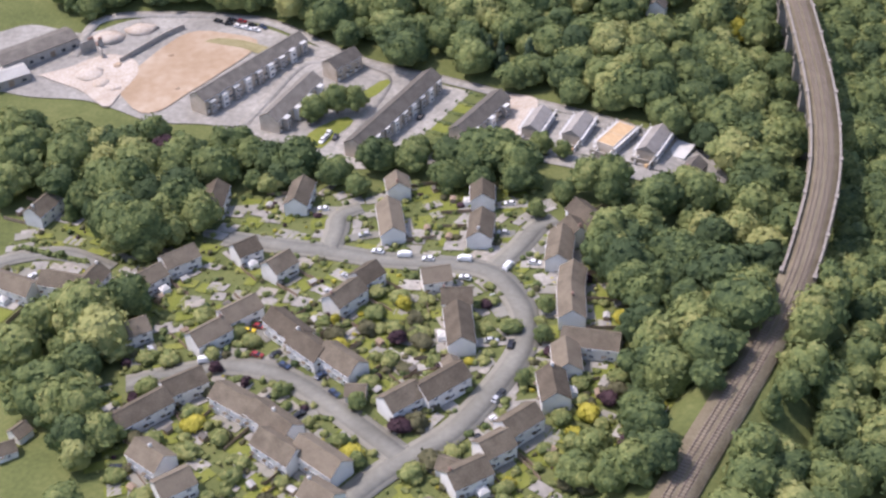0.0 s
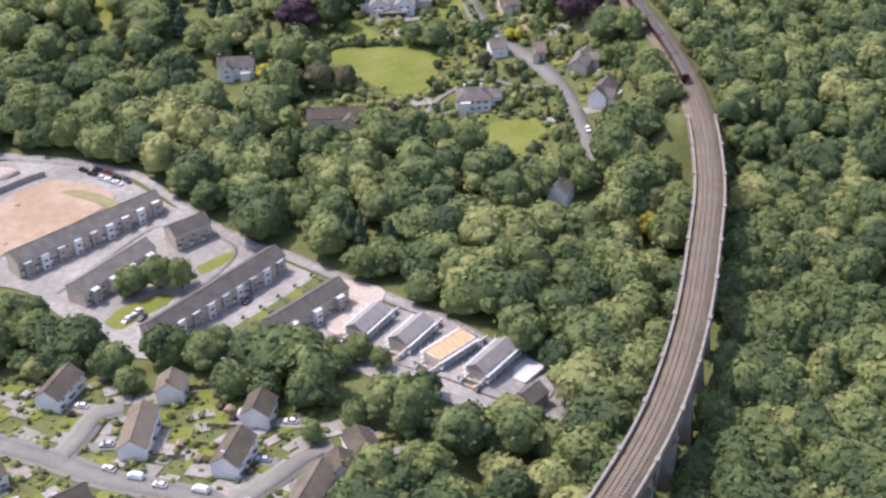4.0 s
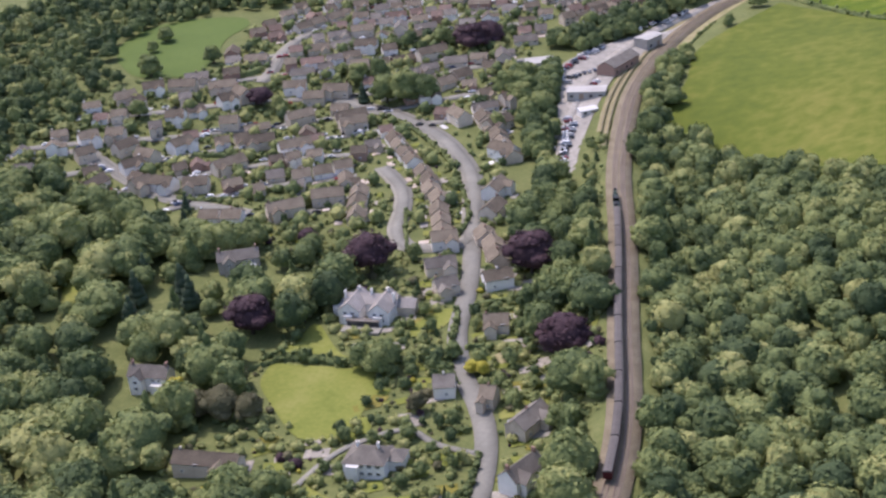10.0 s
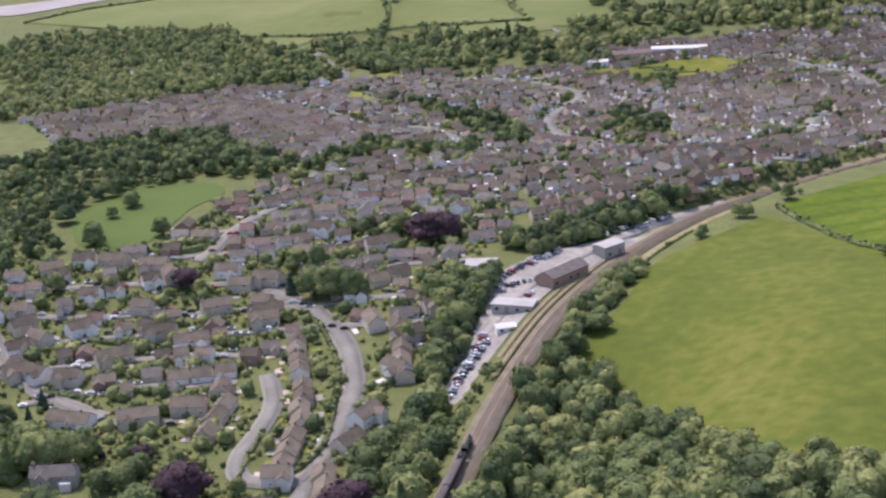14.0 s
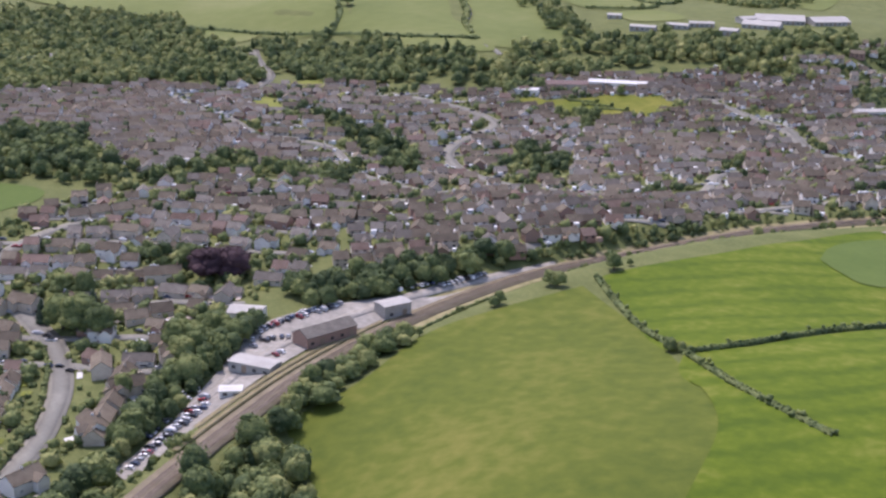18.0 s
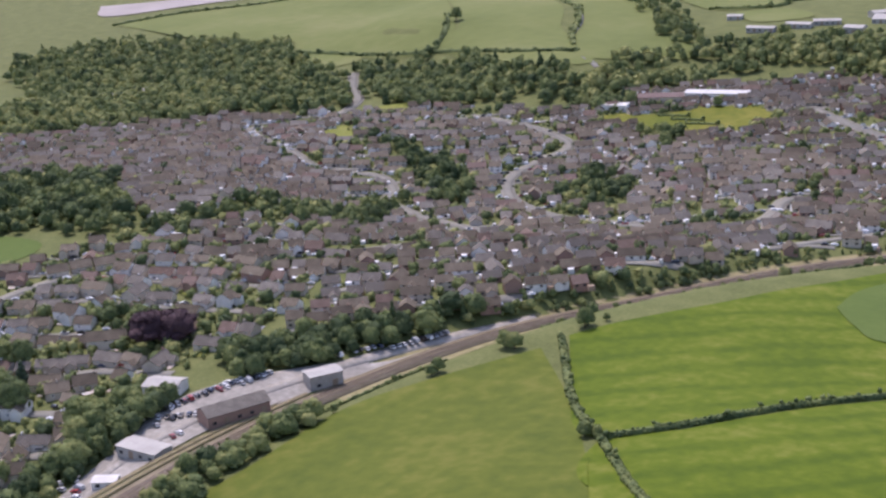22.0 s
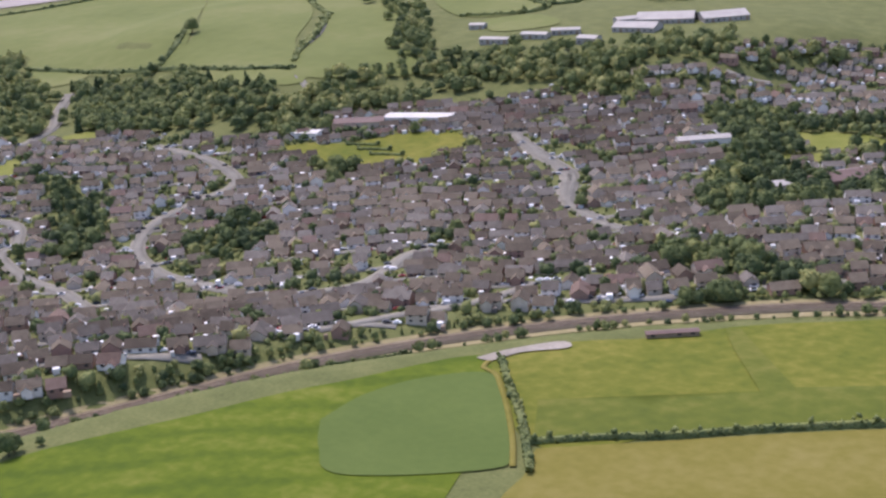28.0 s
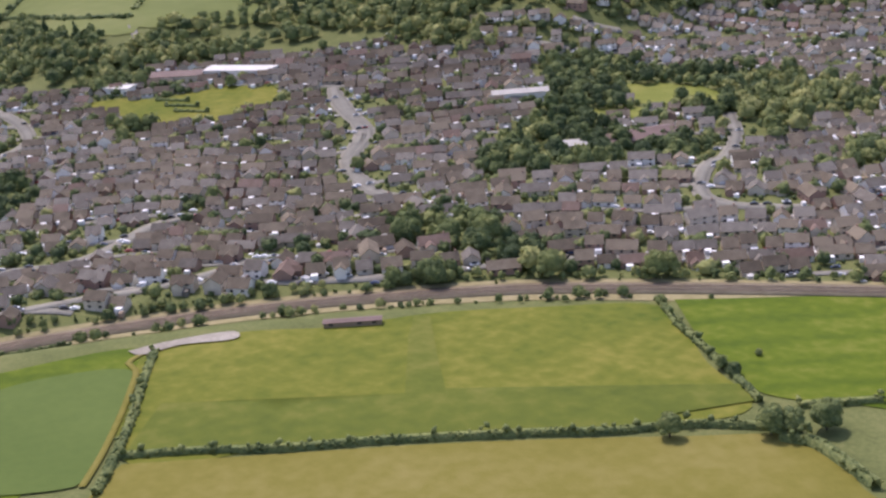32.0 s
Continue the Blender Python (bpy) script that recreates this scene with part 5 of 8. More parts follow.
def train(y_tail):
    s = rail_s(y_tail)
    length = 19.4
    parts, pane = coach_meshes(length)
    track = 1.7
    for k in range(10):
        p, t = rail_at(s + length / 2 + k * 20.2)
        q = p + np.array([-t[1], t[0]]) * track
        root = tagged(new("railway_coach"), "maroon railway coach with a grey roof on the viaduct curve" if k < 3 else "maroon railway coach with a grey roof", "railway coach", "coaches of the train")
        root.matrix_world = Matrix.Translation((q[0], q[1], float(rail_z(p[1])) + 0.28)) @ Matrix.Rotation(math.atan2(t[1], t[0]), 4, "Z")
        for nm, me, lab in parts:
            ob = new(nm, me)
            ob.parent = root
            tagged(ob, lab)
        for i in range(8):
            for sy in (-1, 1):
                ob = new("window", pane)
                ob.parent = root
                ob.location = (-length / 2 + 2.4 + i * (length - 4.8) / 7, sy * 1.385, 2.15)
    # tender and engine
    for kind, s_mid in (("tender", s + 10 * 20.2 + 3.6), ("engine", s + 10 * 20.2 + 14.2)):
        p, t = rail_at(s_mid)
        q = p + np.array([-t[1], t[0]]) * track
        root = tagged(new("locomotive_tender" if kind == "tender" else "steam_locomotive"), "dark green tender heaped with coal" if kind == "tender" else "dark green steam locomotive at the head of the train", "locomotive")
        root.matrix_world = Matrix.Translation((q[0], q[1], float(rail_z(p[1])) + 0.28)) @ Matrix.Rotation(math.atan2(t[1], t[0]), 4, "Z")

        def add(b, nm, lab=""):
            b.thing(nm, root, lab)

        if kind == "tender":
            b = Build()
            b.box((0, 0, 1.15), (6.6, 2.6, 2.1), "green_paint")
            add(b, "tank")
            b = Build()
            b.box((0.4, 0, 3.1), (4.6, 2.0, 0.7), "black_paint", 0, 0.7)
            add(b, "coal", "heap of black coal")
            for x in (-2.2, 0, 2.2):
                b = Build()
                for sy in (-0.75, 0.75):
                    b.tube((x, sy - 0.07, 0.6), (x, sy + 0.07, 0.6), 0.6, 0.6, "black_paint", 14)
                b.tube((x, -0.75, 0.6), (x, 0.75, 0.6), 0.09, 0.09, "black_paint")
                add(b, "wheelset")
        else:
            b = Build()
            b.tube((-2.2, 0, 2.75), (4.8, 0, 2.75), 0.95, 0.82, "green_paint", 16)
            add(b, "boiler", "dark green boiler barrel")
            b = Build()
            b.tube((4.8, 0, 2.75), (6.2, 0, 2.75), 0.86, 0.86, "black_paint", 16)
            add(b, "smokebox")
            b = Build()
            b.tube((5.5, 0, 3.4), (5.5, 0, 4.1), 0.34, 0.42, "black_paint", 12)
            add(b, "chimney")
            b = Build()
            b.tube((1.6, 0, 3.5), (1.6, 0, 3.95), 0.4, 0.28, "green_paint", 12)
            add(b, "dome")
            b = Build()
            for sy in (-1.25, 1.25):
                b.box((-3.5, sy, 1.3), (2.4, 0.06, 2.2), "green_paint")
            b.box((-2.35, 0, 1.3), (0.06, 2.5, 2.3), "green_paint")
            b.box((-3.6, 0, 3.55), (2.8, 2.7, 0.16), "black_paint", 0, 0.9)
            add(b, "cab")
            b = Build()
            b.box((1.2, 0, 1.25), (11.4, 2.5, 0.14), "black_paint")
            add(b, "running_plate")
            for x, r in ((-1.6, 1.0), (0.6, 1.0), (2.8, 1.0), (4.6, 0.48), (6.2, 0.48)):
                b = Build()
                for sy in (-0.78, 0.78):
                    b.tube((x, sy - 0.07, r), (x, sy + 0.07, r), r, r, "black_paint", 16)
                b.tube((x, -0.78, r), (x, 0.78, r), 0.1, 0.1, "black_paint")
                add(b, "wheelset")


train(606)


# ---- houses ----
def window_frame(w, h, f=0.11):
    """A white frame with one mullion, in one piece, and the pane behind it."""
    xs, zs = (-w / 2, -w / 2 + f, -f / 2, f / 2, w / 2 - f, w / 2), (0, f, h - f, h)
    b, g = Build(), Build()
    vs = [(x, y, z) for y in (-0.07, 0.03) for z in zs for x in xs]
    fs = []
    for j in range(3):
        for i in range(5):
            if j == 1 and i in (1, 3):
                continue
            k = j * 6 + i
            fs += [(k, k + 1, k + 7, k + 6), (24 + k, 24 + k + 6, 24 + k + 7, 24 + k + 1)]
    ring = [0, 1, 2, 3, 4, 5, 11, 17, 23, 22, 21, 20, 19, 18, 12, 6]
    fs += [(m, 24 + m, 24 + n, n) for m, n in zip(ring, ring[1:] + ring[:1])]
    b.add(vs, fs, "upvc")
    g.box((0, 0, f), (w - f, 0.05, h - 2 * f), "glass")
    return b.mesh("window_frame"), g.mesh("pane")


WINDOWS = [window_frame(1.7, 1.2), window_frame(1.1, 1.05)]


def add_window(root, size, m):
    w = new("window", WINDOWS[size][0])
    w.parent = root
    w.matrix_basis = m
    g = new("pane", WINDOWS[size][1])
    g.parent = w


rnd = random.Random(7)
HOUSE_SPOTS = []
HOUSE_GROUP = ["houses of the estate"]


def block(root, x, y, turn, ln, depth, eaves, pitch, wall, roof, sink=1.0, hip=0.0):
    """Walls and a gabled or hipped roof on a rectangle, as two parts of a building."""
    m = Matrix.Translation((x, y, 0)) @ Matrix.Rotation(turn, 4, "Z")
    L, D, rise, o = ln / 2, depth / 2, depth / 2 * pitch, 0.35
    peak = eaves if hip else eaves + rise
    b = Build()
    v = [(-L, -D, -sink), (L, -D, -sink), (L, D, -sink), (-L, D, -sink), (-L, -D, eaves), (L, -D, eaves), (L, D, eaves), (-L, D, eaves), (-L, 0, peak), (L, 0, peak)]
    b.add([m @ Vector(q) for q in v], [(0, 1, 5, 4), (2, 3, 7, 6), (1, 2, 6, 9, 5), (3, 0, 4, 8, 7), (0, 3, 2, 1)], wall)
    b.thing("wall", root)
    b = Build()
    dn, vs = o * pitch, []
    for s in (-1, 1):
        e, r = s * (L + o), s * (L + o - hip * D)
        vs += [(e, -D - o, eaves - dn + 0.1), (r, 0, eaves + rise + 0.1), (e, D + o, eaves - dn + 0.1), (e, D + o, eaves - dn + 0.28), (r, 0, eaves + rise + 0.28), (e, -D - o, eaves - dn + 0.28)]
    b.add([m @ Vector(q) for q in vs], [(0, 1, 7, 6), (1, 2, 8, 7), (2, 3, 9, 8), (3, 4, 10, 9), (4, 5, 11, 10), (5, 0, 6, 11), (0, 5, 4, 1), (1, 4, 3, 2), (6, 7, 10, 11), (7, 8, 9, 10)] + ([(3, 5, 4), (9, 10, 11)] if hip else []), roof)
    b.thing("roof", root)


def chimney_stack(root, x, y, z, h, key="brick"):
    b = Build()
    b.box((x, y, z), (0.7, 1.3, h), key)
    b.box((x, y, z + h), (0.85, 1.45, 0.15), key)
    for s in (-0.35, 0.35):
        b.tube((x, y + s, z + h), (x, y + s, z + h + 0.5), 0.14, 0.11, "pantile")
    b.thing("chimney", root)


def flat_bay(root, x, y, sx, sy, h):
    """A low wing with a flat parapet roof."""
    b = Build()
    b.box((x, y, -1.0), (sx, sy, h + 1), "render")
    b.thing("wall", root)
    b = Build()
    b.box((x, y, h), (sx + 0.3, sy + 0.3, 0.25), "white_roof")
    b.thing("roof", root, "pale flat roof")


def front_windows(root, x, y, turn, n, ln, levels):
    for k in range(n):
        for h in levels:
            u = -ln / 2 + (k + 0.5) * ln / n
            add_window(root, 0, Matrix.Translation((x, y, 0)) @ Matrix.Rotation(turn, 4, "Z") @ Matrix.Translation((u, 0, h)))


def place_house(x, y, a, text):
    root = tagged(new("house"), text, "house")
    root.matrix_world = Matrix.Translation((x, y, gz(x, y) + 0.6)) @ Matrix.Rotation(a, 4, "Z")
    return root


def manor_house(x, y, a):
    """Two tall gables to the front, a range behind, low flat wings and stacks."""
    root = place_house(x, y, a, "large white twin-gabled manor with grey slate roofs")
    for sx in (-6.2, 6.2):
        block(root, sx, 0, math.pi / 2, 15.0, 8.6, 5.0, 0.8, "render", "pale_slate", 2.0)
        front_windows(root, sx, -7.55, 0, 2, 6.0, (0.9, 3.3))
        flat_bay(root, sx, -8.4, 3.4, 1.9, 3.2)
    block(root, 0, 3.5, 0, 22.0, 7.5, 4.8, 0.75, "render", "pale_slate", 2.0)
    block(root, 14.0, 4.0, 0, 9.0, 6.5, 3.6, 0.8, "render_cream", "pale_slate", 2.0)
    flat_bay(root, -12.8, 2.0, 5.0, 7.0, 3.4)
    b = Build()
    b.box((0.5, -9.6, -1.0), (13.0, 2.6, 3.4), "glass")
    b.thing("verandah", root, "long glazed verandah across the front")
    b = Build()
    b.box((0.5, -9.6, 2.4), (13.6, 3.2, 0.3), "slate")
    b.thing("roof", root)
    b = Build()
    b.box((1.0, -13.5, -1.0), (16.0, 5.0, 1.4), "pavement")
    b.thing("terrace", root, "pale paved terrace")
    for sx, sy in ((-6.2, 5.5), (6.2, 5.5), (0, 3.5), (-10.2, 1.0), (10.2, 1.0)):
        chimney_stack(root, sx, sy, 6.0, 3.6, "render")
    HOUSE_SPOTS.append((x, y, 17.0))


def villa(x, y, a):
    """A square white villa under hipped slate roofs with a bay and a terrace."""
    root = place_house(x, y, a, "square white villa with a hipped grey roof")
    block(root, 0, 0, 0, 14.0, 11.5, 4.9, 0.6, "render", "slate", 2.0, 0.95)
    block(root, 8.2, 3.0, 0, 7.0, 7.5, 3.6, 0.6, "render", "slate", 2.0, 0.95)
    flat_bay(root, -3.4, -6.6, 4.0, 2.2, 4.6)
    front_windows(root, 2.0, -5.78, 0, 3, 8.5, (0.9, 3.5))
    front_windows(root, -6.78, 0, -math.pi / 2, 3, 9.5, (0.9, 3.5))
    for sx in (-3.5, 3.5):
        chimney_stack(root, sx, 1.0, 6.2, 3.0, "render")
    HOUSE_SPOTS.append((x, y, 10.0))


def gabled_house(x, y, a, wall, text, ln=13.0):
    """A house with a cross gable to the front, a lean-to and stacks at both ends."""
    root = place_house(x, y, a, text)
    block(root, 0, 0, 0, ln, 7.6, 5.2, 0.85, wall, "slate", 2.0)
    block(root, -ln * 0.22, -3.4, math.pi / 2, 6.0, 5.2, 5.0, 0.95, wall, "slate", 2.0)
    flat_bay(root, ln * 0.28, -4.8, 4.2, 2.6, 2.7)
    front_windows(root, -ln * 0.22, -6.45, 0, 1, 3.0, (0.9, 3.5))
    front_windows(root, ln * 0.24, -3.83, 0, 2, 5.0, (3.4,))
    front_windows(root, 0, 3.83, math.pi, 4, ln, (0.9, 3.4))
    for s in (-1, 1):
        chimney_stack(root, s * ln * 0.44, 0.2, 7.2, 2.6)
    HOUSE_SPOTS.append((x, y, ln * 0.6))


def house(x1, y1, x2, y2, depth=7.4, eaves=4.8, pitch=0.72, wall="render", roof="tile", detail=2, chimney=True, label="", z=None, porch=True, rows=2, wing=0.0):
    """A gabled house whose ridge runs between two places: walls, roof, chimney, windows, door, gutters."""
    dx, dy = x2 - x1, y2 - y1
    ln = math.hypot(dx, dy)
    a = math.atan2(dy, dx)
    cx, cy = (x1 + x2) / 2, (y1 + y2) / 2
    HOUSE_SPOTS.append((cx, cy, max(ln, depth) / 2))
    corners = [(cx + math.cos(a) * u * ln / 2 - math.sin(a) * v * depth / 2, cy + math.sin(a) * u * ln / 2 + math.cos(a) * v * depth / 2) for u in (-1, 0, 1) for v in (-1, 1)]
    hs = ground_height([c[0] for c in corners], [c[1] for c in corners])
    base = float(hs.mean()) + 0.5 if z is None else z
    sink = base - float(hs.min()) + 0.6
    root = tagged(new("house"), label or "white-rendered gabled house with a brown tiled roof", "house", HOUSE_GROUP[0])
    root.matrix_world = Matrix.Translation((cx, cy, base)) @ Matrix.Rotation(a, 4, "Z")
    rise = depth / 2 * pitch
    L, D = ln / 2, depth / 2
    b = Build()
    v = [(-L, -D, -sink), (L, -D, -sink), (L, D, -sink), (-L, D, -sink), (-L, -D, eaves), (L, -D, eaves), (L, D, eaves), (-L, D, eaves), (-L, 0, eaves + rise), (L, 0, eaves + rise)]
    b.add(v, [(0, 1, 5, 4), (2, 3, 7, 6), (1, 2, 6, 9, 5), (3, 0, 4, 8, 7), (0, 3, 2, 1)], wall)
    b.thing("wall", root)
    b = Build()
    o, th, e = 0.35, 0.18, 0.3
    dn = o * pitch
    vs = []
    for x in (-L - e, L + e):
        vs += [(x, -D - o, eaves - dn + 0.1), (x, 0, eaves + rise + 0.1), (x, D + o, eaves - dn + 0.1), (x, D + o, eaves - dn + 0.1 + th), (x, 0, eaves + rise + 0.1 + th), (x, -D - o, eaves - dn + 0.1 + th)]
    b.add(vs, [(0, 1, 7, 6), (1, 2, 8, 7), (2, 3, 9, 8), (3, 4, 10, 9), (4, 5, 11, 10), (5, 0, 6, 11), (0, 5, 4, 1), (1, 4, 3, 2), (6, 7, 10, 11), (7, 8, 9, 10)], roof)
    b.box((0, 0, eaves + rise + 0.2), (2 * L + 0.6, 0.3, 0.16), roof)
    b.thing("roof", root, "brown tiled roof" if roof == "tile" else "")
    if chimney:
        b = Build()
        px = L * rnd.choice((-0.82, 0.82, 0.0))
        b.box((px, 0.3, eaves + rise - 0.8), (0.6, 0.9, 2.0), "brick" if rnd.random() < 0.5 else wall)
        b.tube((px, 0.3, eaves + rise + 1.2), (px, 0.3, eaves + rise + 1.55), 0.13, 0.11, "pantile")
        b.thing("chimney", root)
    if wing:
        block(root, L * wing, -D - 0.8, math.pi / 2, 4.6, min(5.4, ln * 0.5), eaves - 0.25, pitch, wall, roof, sink)
    if detail:
        units = max(1, round(ln / 5.5))
        for side in (-1, 1):
            for u in range(units):
                ux = -L + (u + 0.5) * 2 * L / units
                for k in range(rows):
                    if detail < 2 and (u + k + (side > 0)) % 2:
                        continue
                    add_window(root, 0 if (u + k) % 3 else 1, Matrix.Translation((ux + (0.0 if k else 0.7), side * (D + 0.02), 0.95 + 2.45 * k)) @ Matrix.Rotation(0 if side < 0 else math.pi, 4, "Z"))
                if porch and side < 0 and detail > 1:
                    b = Build()
                    b.box((ux - 1.4, -D - 0.04, 0), (0.95, 0.08, 2.05), "upvc")
                    b.box((ux - 1.4, -D - 0.5, 2.2), (1.5, 1.1, 0.12), roof)
                    b.thing("door", root, "white front door under a small canopy")
        if detail > 1:
            for side in (-1, 1):
                b = Build()
                b.tube((-L - e, side * (D + o + 0.04), eaves - dn + 0.05), (L + e, side * (D + o + 0.04), eaves - dn + 0.05), 0.07, 0.07, "upvc", 6)
                b.thing("gutter", root)
    return root


def row_of_houses(x1, y1, x2, y2, unit=11.0, gap=1.5, **kw):
    ln = math.hypot(x2 - x1, y2 - y1)
    n = max(1, round(ln / (unit + gap)))
    for i in range(n):
        a, c = (i * ln / n + gap / 2) / ln, ((i + 1) * ln / n - gap / 2) / ln
        j = rnd.uniform(-1.2, 1.2)
        nx, ny = -(y2 - y1) / ln * j, (x2 - x1) / ln * j
        house(x1 + (x2 - x1) * a + nx, y1 + (y2 - y1) * a + ny, x1 + (x2 - x1) * c + nx, y1 + (y2 - y1) * c + ny, **kw)


for i, r in enumerate(ESTATE + ESTATE_B + ESTATE_C):
    ln = math.hypot(r[2] - r[0], r[3] - r[1])
    small = ln < 7.3
    if not small:
        gx, gy = (r[2] - r[0]) * 0.05, (r[3] - r[1]) * 0.05
        r = (r[0] - gx, r[1] - gy, r[2] + gx, r[3] + gy)
    house(*r, depth=5.6 if small else 8.5, eaves=2.6 if small else 5.0, detail=0 if ln < 6.5 else 2, chimney=not small and i % 3 == 0, rows=1 if small else 2, label="small tiled outbuilding beside a house" if ln < 6.5 else "")
HOUSE_GROUP[0] = "houses of the village"
manor_house(8, 720, 0.1)
villa(57, 619, 0.15)
gabled_house(-53, 655, 0.12, "render", "white slate-roofed house beside a hedge", 16.0)
gabled_house(-71, 750, 0.55, "stone_wall", "old stone house with steep dark gabled roofs", 18.0)
lx1, ly1, lx2, ly2 = VILLAGE[3]
gabled_house((lx1 + lx2) / 2, (ly1 + ly2) / 2, math.atan2(ly2 - ly1, lx2 - lx1), "render", "white gabled house with a slate roof beside a lane", math.hypot(lx2 - lx1, ly2 - ly1))
for i, r in enumerate(VILLAGE):
    if i in (0, 2, 3, 7):
        continue
    ln = math.hypot(r[2] - r[0], r[3] - r[1])
    kw = dict(detail=1, roof=("slate", "tile")[i % 2] if i < 13 else ("tile" if i % 3 else "slate"), depth=8.0 if i < 13 else 9.0, eaves=4.2 if i < 13 else 2.8, rows=2 if i < 13 else 1, wall="render_cream" if i % 3 else "render", label="pale-rendered house with a slate roof among gardens")
    if ln > 24:
        row_of_houses(*r, **kw)
    else:
        house(*r, wing=(0.0, 0.5, -0.5)[i % 3], **kw)
HOUSE_GROUP[0] = "houses of the hillside town"
for i, r in enumerate(HILL + HILL_B + HILL_C):
    ln = math.hypot(r[2] - r[0], r[3] - r[1])
    kw = dict(detail=1, roof="tile", wall="render_cream" if i % 3 else "render", depth=8.6, eaves=2.8 if ln > 20 else 4.4, rows=1 if ln > 20 else 2, label="rendered house with a brown tiled roof on the hillside")
    if ln > 20:
        row_of_houses(*r, **kw)
    else:
        house(*r, wing=(0.5, 0.0, -0.5)[i % 3], **kw)
HOUSE_GROUP[0] = "new terraces"
for i, r in enumerate(SITE[:5]):
    house(*r, depth=9.0, eaves=6.2, pitch=0.6, wall="render_cream", roof="slate", detail=2, chimney=False, label="new grey-roofed terrace on pale gravel", rows=2)


# ---- far town ----
def town_rows(poly, way, seed, spacing=(16.5, 19.0)):
    """Places for houses in warped rows along a direction, and the streets between them."""
    r = random.Random(seed)
    p = np.array(poly, float)
    d = np.array(way) / np.hypot(*way)
    n = np.array([-d[1], d[0]])
    mid = p.mean(0)
    s, t = (p - mid) @ d, (p - mid) @ n
    spots, streets = [], []

    def warp(u, v):
        q = mid + d * u + n * v
        w = noise.noise(Vector((q[0] * 0.006, q[1] * 0.006, seed))) * 26 + noise.noise(Vector((q[0] * 0.018, q[1] * 0.018, seed + 5))) * 9
        return q + n * w

    v, k = t.min(), 0
    while v < t.max():
        u = s.min()
        street = []
        while u < s.max():
            ln = r.choice((7.0, 8.0, 9.0, 10.0, 14.0))
            u += ln / 2
            q, q2 = warp(u, v), warp(u + 2, v)
            a = math.atan2(*(q2 - q)[::-1]) + r.gauss(0, 0.1 if seed == 9 else 0.07) + (math.pi / 2 if r.random() < 0.13 else 0)
            spots.append((q[0], q[1], a, ln, r.uniform(7.2, 9.0)))
            u += ln / 2 + r.choice((0.8, 1.5, 2.5, 4.0))
        if k % 2 == 0:
            for uu in np.arange(s.min(), s.max(), 6.0):
                street.append(warp(uu, v + spacing[0] / 2))
            streets.append(np.array(street))
        v += spacing[k % 2]
        k += 1
    return spots, streets


KEEP_OUT = [poly for nm, poly in AREAS.items() if not nm.startswith("site")] + [poly for nm, poly in WOODS.items() if nm not in ("manor",)]


def blocked(x, y):
    """Which of the places lie in a wood, a field or another kept area."""
    out = np.zeros(len(x), bool)
    for k in KEEP_OUT:
        out |= inside(k, x, y)
    return out


def rail_far(x, y, gap):
    return np.hypot(RAIL_LINE[:, 0] - x, RAIL_LINE[:, 1] - y).min() > gap


